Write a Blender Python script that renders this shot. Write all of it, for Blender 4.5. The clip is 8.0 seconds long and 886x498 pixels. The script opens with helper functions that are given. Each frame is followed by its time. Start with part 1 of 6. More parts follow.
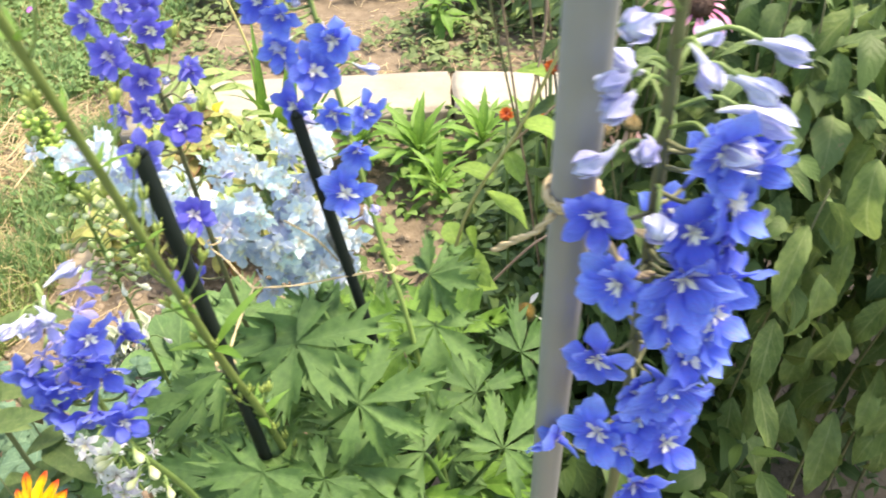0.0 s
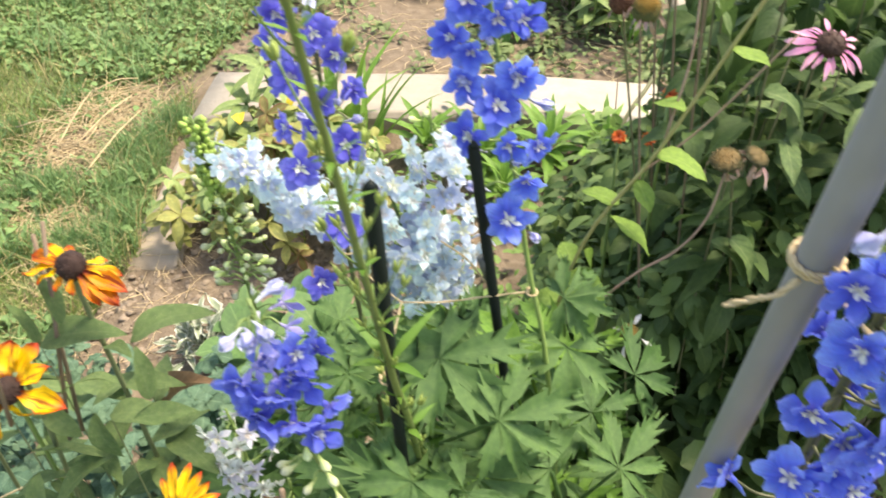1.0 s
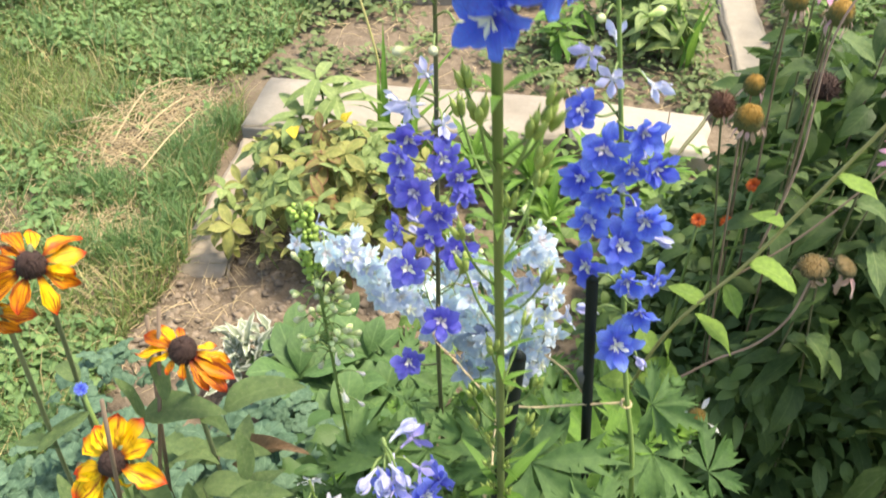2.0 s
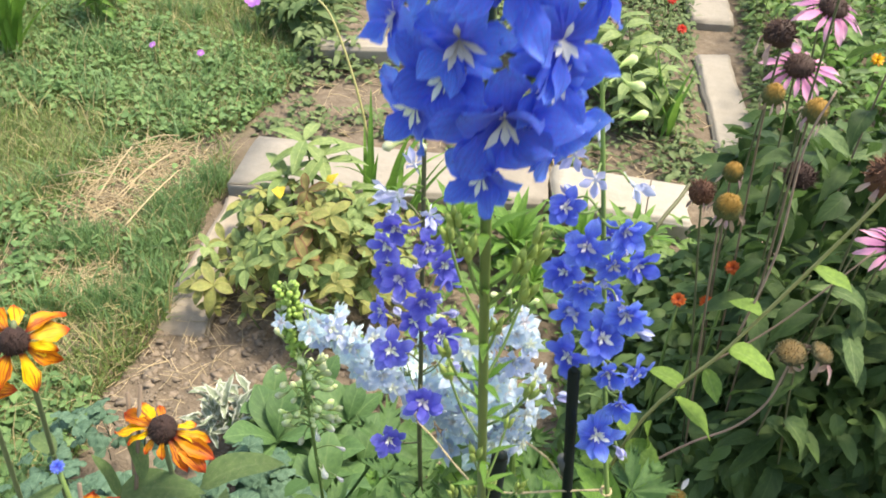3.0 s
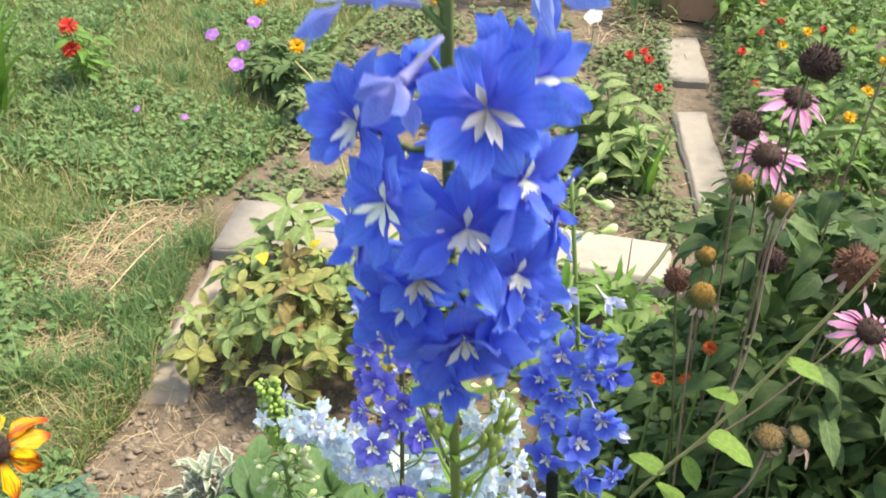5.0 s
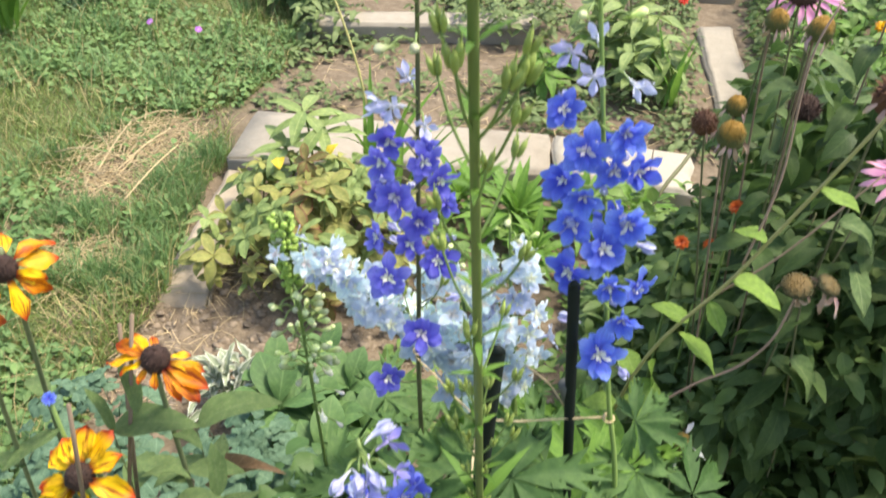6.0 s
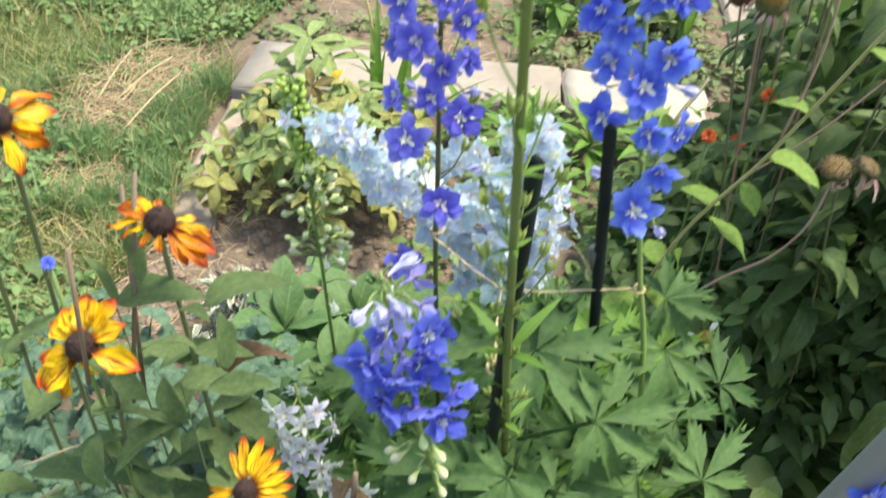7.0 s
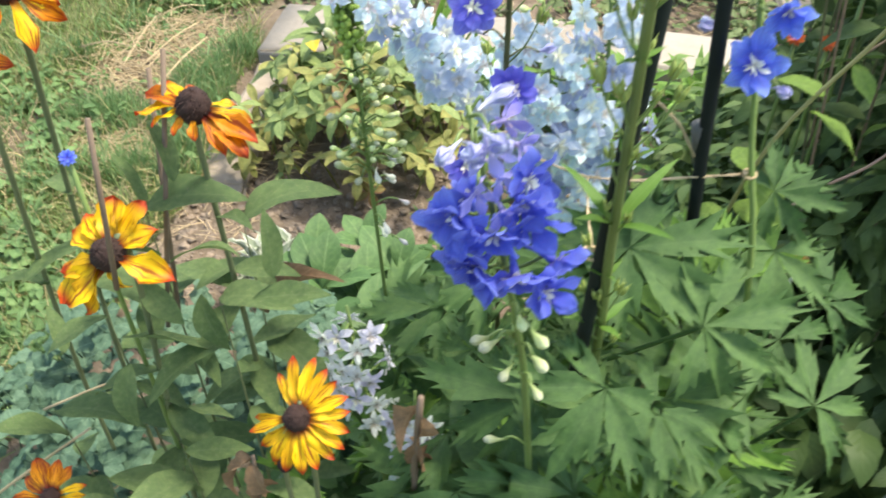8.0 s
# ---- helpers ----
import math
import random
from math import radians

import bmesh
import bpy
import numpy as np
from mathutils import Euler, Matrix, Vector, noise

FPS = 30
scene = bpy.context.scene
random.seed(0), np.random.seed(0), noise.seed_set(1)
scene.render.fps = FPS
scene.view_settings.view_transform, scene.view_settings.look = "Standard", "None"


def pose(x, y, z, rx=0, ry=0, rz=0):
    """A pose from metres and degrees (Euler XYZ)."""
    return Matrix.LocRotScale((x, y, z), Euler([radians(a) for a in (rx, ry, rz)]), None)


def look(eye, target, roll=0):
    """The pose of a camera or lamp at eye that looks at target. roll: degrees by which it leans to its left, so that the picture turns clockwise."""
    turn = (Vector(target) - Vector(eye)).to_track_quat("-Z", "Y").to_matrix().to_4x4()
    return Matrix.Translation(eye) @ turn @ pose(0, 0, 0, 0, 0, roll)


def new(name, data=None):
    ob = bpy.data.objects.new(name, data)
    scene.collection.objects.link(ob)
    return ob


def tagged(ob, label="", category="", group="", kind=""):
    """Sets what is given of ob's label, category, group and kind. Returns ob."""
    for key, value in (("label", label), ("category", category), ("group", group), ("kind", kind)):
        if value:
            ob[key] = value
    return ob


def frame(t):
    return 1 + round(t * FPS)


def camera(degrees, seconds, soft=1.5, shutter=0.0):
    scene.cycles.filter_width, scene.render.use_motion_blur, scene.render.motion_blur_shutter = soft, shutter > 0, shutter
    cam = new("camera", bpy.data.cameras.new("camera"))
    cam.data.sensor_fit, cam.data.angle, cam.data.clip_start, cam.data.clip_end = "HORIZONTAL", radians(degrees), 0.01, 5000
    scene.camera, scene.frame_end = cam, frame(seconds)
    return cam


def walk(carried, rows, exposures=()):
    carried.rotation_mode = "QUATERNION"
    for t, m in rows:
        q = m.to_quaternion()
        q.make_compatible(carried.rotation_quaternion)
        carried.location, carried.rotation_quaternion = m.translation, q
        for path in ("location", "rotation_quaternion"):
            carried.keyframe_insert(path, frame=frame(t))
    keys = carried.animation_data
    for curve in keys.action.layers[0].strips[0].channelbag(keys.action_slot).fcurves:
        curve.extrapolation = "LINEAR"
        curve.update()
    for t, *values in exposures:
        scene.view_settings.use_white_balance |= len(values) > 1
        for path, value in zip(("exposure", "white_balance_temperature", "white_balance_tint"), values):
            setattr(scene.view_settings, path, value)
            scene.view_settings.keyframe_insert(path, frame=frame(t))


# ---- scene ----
cam = camera(55.7, 8.0, soft=1.75, shutter=0.5)
PATH = [
    (0, (0.0653, 0.0339, 1.4016), (-0.1183, 1.3581, 0.2880), -1.70),
    (0.5, (0.0174, 0.0331, 1.4033), (-0.1827, 1.3485, 0.2819), 0.10),
    (1, (-0.0287, 0.0165, 1.4364), (-0.2662, 1.3241, 0.3123), 0.20),
    (1.5, (-0.0818, 0.0322, 1.4703), (-0.3410, 1.3302, 0.3419), 2.20),
    (1.7, (-0.0974, 0.0505, 1.4999), (-0.3671, 1.3180, 0.3384), 2.50),
    (2.8, (-0.1183, 0.0513, 1.5364), (-0.3758, 1.4094, 0.4802), 4.50),
    (3, (-0.1157, 0.0592, 1.5451), (-0.3715, 1.4181, 0.4898), 4.90),
    (3.5, (-0.1148, 0.0609, 1.5695), (-0.3715, 1.4442, 0.5464), 5.10),
    (4, (-0.1201, 0.0687, 1.5930), (-0.3854, 1.4703, 0.5960), 4.60),
    (4.2, (-0.1227, 0.0705, 1.6034), (-0.3906, 1.4894, 0.6316), 4.80),
    (5.3, (-0.1114, 0.0748, 1.5651), (-0.3515, 1.4938, 0.5873), 4.60),
    (5.5, (-0.1079, 0.0644, 1.5416), (-0.3550, 1.4677, 0.5429), 4.60),
    (6, (-0.1027, 0.0418, 1.4929), (-0.3610, 1.3859, 0.4193), 4.10),
    (6.5, (-0.1001, 0.0235, 1.4668), (-0.3384, 1.3468, 0.3628), 4.30),
    (7, (-0.1087, 0.0235, 1.4077), (-0.3550, 1.3137, 0.2662), 4.60),
    (7.5, (-0.1261, 0.0287, 1.3502), (-0.3515, 1.2876, 0.1705), 6.00),
    (8, (-0.1409, 0.0365, 1.2954), (-0.4350, 1.2980, 0.1340), 2.00),
]
walk(cam, [(t, look(eye, target, roll)) for t, eye, target, roll in PATH],
     [(0, 1.97, 7950, 8), (0.5, 1.78, 7900, 8), (1, 1.71, 7850, 8), (1.5, 1.67, 7800, 7), (3, 1.46, 7350, 6), (5.5, 1.47, 7350, 6), (8, 1.52, 7050, 6)])


# ---- light ----
world = bpy.data.worlds.new("sky")
scene.world = world
world.use_nodes = True
wn = world.node_tree
sky = wn.nodes.new("ShaderNodeTexSky")
sky.sky_type, sky.sun_disc = "NISHITA", False
SUN_UP, SUN_ROUND = 66.0, 60.0  # degrees up, and from +y towards +x
sky.sun_elevation, sky.sun_rotation = radians(SUN_UP), radians(SUN_ROUND)
sky.air_density, sky.dust_density, sky.ozone_density = 1.0, 2.5, 1.0
wn.links.new(sky.outputs[0], wn.nodes["Background"].inputs[0])
wn.nodes["Background"].inputs[1].default_value = 0.15
sun = new("sun", bpy.data.lights.new("sun", "SUN"))
sun.data.energy, sun.data.angle, sun.data.color = 2.25, radians(12.0), (1.0, 0.95, 0.86)
sx = math.cos(radians(SUN_UP)) * math.sin(radians(SUN_ROUND))
sy = math.cos(radians(SUN_UP)) * math.cos(radians(SUN_ROUND))
sun.matrix_world = look((sx * 20, sy * 20, math.sin(radians(SUN_UP)) * 20), (0, 0, 0))

# ---- materials ----


def nodes_of(name):
    mat = bpy.data.materials.new(name)
    mat.use_nodes = True
    nt = mat.node_tree
    return mat, nt, nt.nodes["Principled BSDF"], nt.nodes["Material Output"]


def mathn(nt, op, a, b=None, c=None):
    n = nt.nodes.new("ShaderNodeMath")
    n.operation = op
    for k, v in enumerate((a, b, c)):
        if v is None:
            continue
        if isinstance(v, (int, float)):
            n.inputs[k].default_value = v
        else:
            nt.links.new(v, n.inputs[k])
    return n.outputs[0]


def mixc(nt, fac, a, b, how="MIX"):
    n = nt.nodes.new("ShaderNodeMix")
    n.data_type, n.blend_type = "RGBA", how
    for k, v in ((0, fac), (6, a), (7, b)):
        if isinstance(v, (int, float)):
            n.inputs[k].default_value = v
        elif isinstance(v, tuple):
            n.inputs[k].default_value = (*v, 1)
        else:
            nt.links.new(v, n.inputs[k])
    return n.outputs[2]


def noise_of(nt, scale, detail=3, coords="Object", rough=0.6):
    tc = nt.nodes.new("ShaderNodeTexCoord")
    n = nt.nodes.new("ShaderNodeTexNoise")
    n.inputs["Scale"].default_value, n.inputs["Detail"].default_value = scale, detail
    n.inputs["Roughness"].default_value = rough
    nt.links.new(tc.outputs[coords], n.inputs["Vector"])
    return n.outputs[0]


def ramp(nt, fac, stops):
    n = nt.nodes.new("ShaderNodeValToRGB")
    el = n.color_ramp.elements
    while len(el) < len(stops):
        el.new(0.5)
    for e, (p, c) in zip(el, stops):
        e.position, e.color = p, (*c, 1)
    nt.links.new(fac, n.inputs[0])
    return n.outputs[0]


def bump(nt, bsdf, height, strength, distance=0.002):
    n = nt.nodes.new("ShaderNodeBump")
    n.inputs["Strength"].default_value, n.inputs["Distance"].default_value = strength, distance
    nt.links.new(height, n.inputs["Height"])
    nt.links.new(n.outputs[0], bsdf.inputs["Normal"])


def vary(nt):
    """One random number for each object and each loose piece."""
    a = nt.nodes.new("ShaderNodeObjectInfo").outputs["Random"]
    b = nt.nodes.new("ShaderNodeNewGeometry").outputs["Random Per Island"]
    return mathn(nt, "FRACT", mathn(nt, "ADD", a, b))


def uv_of(nt):
    tc = nt.nodes.new("ShaderNodeTexCoord")
    sp = nt.nodes.new("ShaderNodeSeparateXYZ")
    nt.links.new(tc.outputs["UV"], sp.inputs[0])
    return sp.outputs[0], sp.outputs[1]


def thin(nt, bsdf, out, colour, share):
    """Lets light through a leaf or a petal."""
    tr = nt.nodes.new("ShaderNodeBsdfTranslucent")
    nt.links.new(colour, tr.inputs[0])
    mx = nt.nodes.new("ShaderNodeMixShader")
    mx.inputs[0].default_value = share
    nt.links.new(bsdf.outputs[0], mx.inputs[1])
    nt.links.new(tr.outputs[0], mx.inputs[2])
    nt.links.new(mx.outputs[0], out.inputs[0])


def leaf_mat(name, dark, light, vein, rough=0.5, share=0.3, edge=None, spots=None, veins=9.0, faint=1.0):
    mat, nt, b, out = nodes_of(name)
    u, v = uv_of(nt)
    across = mathn(nt, "ABSOLUTE", mathn(nt, "SUBTRACT", u, 0.5))
    base = mixc(nt, vary(nt), dark, light)
    blotch = noise_of(nt, 45, 3)
    base = mixc(nt, mathn(nt, "MULTIPLY", blotch, 0.55), base, light)
    if spots:
        s = mathn(nt, "GREATER_THAN", noise_of(nt, 110, 2), 0.66)
        s = mathn(nt, "MULTIPLY", s, mathn(nt, "GREATER_THAN", noise_of(nt, 18, 2), 0.5))
        base = mixc(nt, s, base, spots)
    mid = mathn(nt, "LESS_THAN", across, 0.028)
    side = mathn(nt, "SINE", mathn(nt, "MULTIPLY", mathn(nt, "SUBTRACT", v, mathn(nt, "MULTIPLY", across, 0.7)), veins * 6.283))
    side_line = mathn(nt, "GREATER_THAN", side, 0.9)
    lines = mathn(nt, "MAXIMUM", mid, mathn(nt, "MULTIPLY", side_line, 0.45))
    base = mixc(nt, mathn(nt, "MULTIPLY", lines, 0.6 * faint), base, vein)
    base = mixc(nt, 1.0, base, ramp(nt, noise_of(nt, 9, 3), [(0.3, (0.72, 0.76, 0.74)), (0.7, (1.2, 1.15, 1.05))]), "MULTIPLY")
    if edge:
        base = mixc(nt, mathn(nt, "GREATER_THAN", mathn(nt, "ADD", across, mathn(nt, "MULTIPLY", blotch, 0.2)), 0.45), base, edge)
    nt.links.new(base, b.inputs["Base Color"])
    b.inputs["Roughness"].default_value = rough
    b.inputs["Specular IOR Level"].default_value = 0.3
    bump(nt, b, mathn(nt, "ADD", mathn(nt, "MULTIPLY", side, 0.3 * faint), mathn(nt, "MULTIPLY", noise_of(nt, 220, 2), 1.0)), 0.45, 0.001)
    thin(nt, b, out, base, share)
    return mat


def petal_mat(name, inner, outer, tip=None, flush=None, share=0.42, rough=0.55, blotch=30.0):
    mat, nt, b, out = nodes_of(name)
    u, v = uv_of(nt)
    col = ramp(nt, v, [(0.0, inner), (0.45, outer), (1.0, tip or outer)])
    if flush:
        f = mathn(nt, "MULTIPLY", mathn(nt, "SUBTRACT", noise_of(nt, blotch, 3), 0.42), 3.0)
        f = mathn(nt, "MINIMUM", mathn(nt, "MAXIMUM", f, 0.0), 0.6)
        col = mixc(nt, f, col, flush)
    streak = nt.nodes.new("ShaderNodeTexNoise")
    cm = nt.nodes.new("ShaderNodeCombineXYZ")
    nt.links.new(mathn(nt, "MULTIPLY", u, 14.0), cm.inputs[0])
    nt.links.new(mathn(nt, "MULTIPLY", v, 1.5), cm.inputs[1])
    nt.links.new(vary(nt), cm.inputs[2])
    nt.links.new(cm.outputs[0], streak.inputs["Vector"])
    streak.inputs["Scale"].default_value = 1.0
    col = mixc(nt, 1.0, col, ramp(nt, streak.outputs[0], [(0.3, (0.78, 0.80, 0.86)), (0.7, (1.14, 1.12, 1.06))]), "MULTIPLY")
    col = mixc(nt, 1.0, col, ramp(nt, vary(nt), [(0.0, (0.78, 0.74, 0.86)), (1.0, (1.25, 1.3, 1.08))]), "MULTIPLY")
    nt.links.new(col, b.inputs["Base Color"])
    b.inputs["Roughness"].default_value = rough
    b.inputs["Specular IOR Level"].default_value = 0.25
    b.inputs["Sheen Weight"].default_value = 0.15
    bump(nt, b, streak.outputs[0], 0.15, 0.0006)
    thin(nt, b, out, col, share)
    return mat


def plain_mat(name, a, c, rough=0.6, scale=30.0, relief=0.3, depth=0.001, share=0.0, apart=1.0):
    mat, nt, b, out = nodes_of(name)
    n = noise_of(nt, scale, 4)
    col = mixc(nt, n, a, c)
    col = mixc(nt, 1.0, col, ramp(nt, vary(nt), [(0.0, (1 - 0.2 * apart,) * 3), (1.0, (1 + 0.15 * apart, 1 + 0.12 * apart, 1 + 0.08 * apart))]), "MULTIPLY")
    nt.links.new(col, b.inputs["Base Color"])
    b.inputs["Roughness"].default_value = rough
    bump(nt, b, noise_of(nt, scale * 4, 3), relief, depth)
    if share:
        thin(nt, b, out, col, share)
    return mat


BLUE = petal_mat("petal_blue", (0.08, 0.11, 0.58), (0.050, 0.155, 0.82), (0.12, 0.29, 0.93), (0.16, 0.11, 0.70))
ROYAL = petal_mat("petal_royal_blue", (0.10, 0.10, 0.52), (0.065, 0.150, 0.78), (0.20, 0.34, 0.92), (0.17, 0.13, 0.68), 0.48)
PERI = petal_mat("petal_periwinkle", (0.12, 0.12, 0.56), (0.090, 0.16, 0.78), (0.21, 0.31, 0.90), (0.22, 0.18, 0.70), 0.48)
VIOLET = petal_mat("petal_violet_blue", (0.12, 0.10, 0.50), (0.105, 0.125, 0.70), (0.22, 0.26, 0.84), (0.20, 0.12, 0.60), 0.48)
PALE = petal_mat("petal_pale_blue", (0.81, 0.84, 0.87), (0.54, 0.69, 0.93), (0.74, 0.83, 0.94), (0.84, 0.86, 0.91))
LILAC = petal_mat("petal_lilac_white", (0.66, 0.66, 0.70), (0.72, 0.73, 0.84), (0.78, 0.79, 0.86), None)
BUDLILAC = petal_mat("bud_lilac", (0.56, 0.57, 0.72), (0.38, 0.39, 0.78), (0.44, 0.46, 0.80), (0.64, 0.66, 0.74), 0.3)
BUDPINK = petal_mat("bud_pink_lilac", (0.52, 0.48, 0.78), (0.30, 0.29, 0.78), (0.27, 0.30, 0.84), (0.52, 0.46, 0.80), 0.3)
BUDBLUE = petal_mat("bud_blue", (0.46, 0.45, 0.80), (0.17, 0.24, 0.82), (0.13, 0.25, 0.88), (0.40, 0.42, 0.84), 0.35)
BUDCREAM = petal_mat("bud_cream", (0.24, 0.36, 0.08), (0.52, 0.62, 0.26), (0.70, 0.74, 0.50), None, 0.3)
BEE = petal_mat("eye_white", (0.62, 0.58, 0.50), (0.82, 0.80, 0.76), (0.85, 0.84, 0.82), None, 0.3)
BEEDARK = petal_mat("eye_grey", (0.20, 0.17, 0.12), (0.52, 0.48, 0.44), (0.80, 0.78, 0.76), None, 0.2)


def ray_mat(name, root, body, far, tip, streak_share):
    """A ray petal: dark at the root, streaked and tipped in red brown."""
    mat, nt, b, out = nodes_of(name)
    u, v = uv_of(nt)
    rnd = vary(nt)
    col = ramp(nt, v, [(0.0, root), (0.10, root), (0.30, body), (0.74, far), (0.93, tip), (1.0, tip)])
    cm = nt.nodes.new("ShaderNodeCombineXYZ")
    nt.links.new(mathn(nt, "MULTIPLY", u, 9.0), cm.inputs[0])
    nt.links.new(mathn(nt, "MULTIPLY", v, 1.6), cm.inputs[1])
    nt.links.new(mathn(nt, "MULTIPLY", rnd, 40.0), cm.inputs[2])
    st = nt.nodes.new("ShaderNodeTexNoise")
    st.inputs["Scale"].default_value = 1.0
    nt.links.new(cm.outputs[0], st.inputs["Vector"])
    f = mathn(nt, "MULTIPLY", mathn(nt, "SUBTRACT", st.outputs[0], 0.60 - 0.14 * streak_share), 6.0)
    f = mathn(nt, "MINIMUM", mathn(nt, "MAXIMUM", f, 0.0), 0.85)
    col = mixc(nt, f, col, (0.22, 0.022, 0.006))
    col = mixc(nt, 1.0, col, ramp(nt, rnd, [(0.0, (0.8, 0.72, 0.8)), (1.0, (1.1, 1.15, 1.1))]), "MULTIPLY")
    nt.links.new(col, b.inputs["Base Color"])
    b.inputs["Roughness"].default_value = 0.5
    b.inputs["Specular IOR Level"].default_value = 0.3
    bump(nt, b, st.outputs[0], 0.5, 0.0010)
    thin(nt, b, out, col, 0.3)
    return mat


RAY = ray_mat("ray_orange", (0.12, 0.010, 0.005), (0.74, 0.30, 0.006), (0.70, 0.22, 0.006), (0.48, 0.06, 0.008), 1.0)
RAYYEL = ray_mat("ray_yellow", (0.26, 0.05, 0.005), (0.86, 0.56, 0.012), (0.84, 0.50, 0.012), (0.52, 0.06, 0.010), 0.6)
PINK = petal_mat("ray_pink", (0.52, 0.16, 0.34), (0.70, 0.28, 0.52), (0.74, 0.42, 0.58), None, 0.3)
FADED = petal_mat("ray_faded", (0.38, 0.19, 0.17), (0.60, 0.39, 0.36), (0.54, 0.43, 0.35), None, 0.22)
DRIEDRAY = petal_mat("ray_dried", (0.16, 0.09, 0.06), (0.36, 0.25, 0.19), (0.30, 0.20, 0.15), None, 0.15)
RED = petal_mat("petal_red", (0.35, 0.01, 0.01), (0.55, 0.025, 0.012), (0.60, 0.05, 0.02), None, 0.25)
MAGENTA = petal_mat("petal_purple", (0.60, 0.36, 0.62), (0.40, 0.14, 0.56), (0.44, 0.18, 0.60), None, 0.3)
WHITE = petal_mat("petal_white", (0.70, 0.72, 0.62), (0.80, 0.80, 0.76), (0.82, 0.82, 0.80), None, 0.3)
EMBER = petal_mat("petal_ember", (0.20, 0.02, 0.008), (0.48, 0.075, 0.012), (0.52, 0.12, 0.02), None, 0.25)
CLOD = plain_mat("soil_clod", (0.150, 0.118, 0.090), (0.275, 0.222, 0.172), 0.95, 90.0, 0.5, 0.001)
DELPH = leaf_mat("delphinium_leaf", (0.044, 0.106, 0.034), (0.114, 0.212, 0.070), (0.16, 0.27, 0.10), 0.45, 0.36, None, None, 9.0, 0.35)
FRESH = leaf_mat("fresh_leaf", (0.080, 0.19, 0.030), (0.16, 0.30, 0.055), (0.25, 0.40, 0.11), 0.5, 0.34, None, None, 9.0, 0.5)
RUDLEAF = leaf_mat("rudbeckia_leaf", (0.070, 0.124, 0.042), (0.150, 0.222, 0.092), (0.21, 0.27, 0.14), 0.75, 0.32, None, (0.30, 0.26, 0.18), 5.0, 0.35)
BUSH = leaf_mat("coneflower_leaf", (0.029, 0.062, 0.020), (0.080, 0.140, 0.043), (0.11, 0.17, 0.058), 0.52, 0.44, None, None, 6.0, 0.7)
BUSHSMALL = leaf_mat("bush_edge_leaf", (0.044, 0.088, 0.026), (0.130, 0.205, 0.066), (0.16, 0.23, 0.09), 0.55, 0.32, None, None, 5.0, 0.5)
# Pale leaf colour, also used to paint light onto the bush's top.
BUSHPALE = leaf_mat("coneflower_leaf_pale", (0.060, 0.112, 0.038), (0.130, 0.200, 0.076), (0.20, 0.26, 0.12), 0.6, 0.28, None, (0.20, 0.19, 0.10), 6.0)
BUSHWILT = leaf_mat("wilted_coneflower_leaf", (0.090, 0.150, 0.046), (0.215, 0.300, 0.105), (0.30, 0.36, 0.17), 0.55, 0.42, None, (0.26, 0.24, 0.13), 6.0)
DRYLEAF = leaf_mat("dry_brown_leaf", (0.16, 0.095, 0.055), (0.32, 0.21, 0.13), (0.38, 0.27, 0.18), 0.8, 0.2)
LIME = leaf_mat("lime_leaf", (0.13, 0.23, 0.040), (0.23, 0.36, 0.075), (0.34, 0.44, 0.16), 0.5, 0.38, None, None, 7.0, 0.5)
HELLE = leaf_mat("hellebore_leaf", (0.12, 0.140, 0.040), (0.335, 0.345, 0.110), (0.30, 0.34, 0.13), 0.55, 0.3, (0.30, 0.29, 0.10), (0.26, 0.16, 0.07))
BRONZE = leaf_mat("bronzed_leaf", (0.12, 0.115, 0.040), (0.27, 0.225, 0.080), (0.25, 0.22, 0.10), 0.55, 0.3, (0.20, 0.10, 0.05))
HELLEGREEN = leaf_mat("hellebore_leaf_green", (0.14, 0.22, 0.07), (0.26, 0.34, 0.13), (0.38, 0.44, 0.20), 0.5, 0.3)
YELLOWED = leaf_mat("yellowed_leaf", (0.55, 0.42, 0.04), (0.70, 0.52, 0.05), (0.60, 0.50, 0.15), 0.5, 0.3)
SILVER = leaf_mat("silver_leaf", (0.18, 0.23, 0.17), (0.30, 0.35, 0.26), (0.42, 0.45, 0.37), 0.8, 0.15, (0.60, 0.62, 0.54))
COLUMB = leaf_mat("columbine_leaf", (0.045, 0.105, 0.066), (0.120, 0.210, 0.142), (0.19, 0.29, 0.20), 0.6, 0.25)
ROSETTE = leaf_mat("rosette_leaf", (0.060, 0.130, 0.045), (0.115, 0.215, 0.080), (0.21, 0.32, 0.14), 0.55, 0.25, None, None, 7.0, 0.6)
DULLWEED = leaf_mat("dull_weed_leaf", (0.080, 0.125, 0.050), (0.180, 0.240, 0.100), (0.22, 0.28, 0.14), 0.6, 0.25)
WEED = leaf_mat("weed_leaf", (0.070, 0.148, 0.035), (0.172, 0.275, 0.076), (0.22, 0.32, 0.12), 0.5, 0.3)
GRASS = plain_mat("grass_blade", (0.120, 0.200, 0.054), (0.260, 0.350, 0.122), 0.5, 9.0, 0.1, 0.001, 0.35, 2.4)
TUFT = plain_mat("blue_green_grass", (0.110, 0.215, 0.078), (0.240, 0.385, 0.160), 0.5, 9.0, 0.1, 0.001, 0.35)
CLOVER = leaf_mat("lawn_weed_leaf", (0.085, 0.172, 0.058), (0.190, 0.310, 0.118), (0.26, 0.37, 0.17), 0.5, 0.32)
DRYGRASS = plain_mat("dry_grass", (0.36, 0.30, 0.14), (0.50, 0.42, 0.22), 0.7, 12.0, 0.2, 0.001, 0.15)
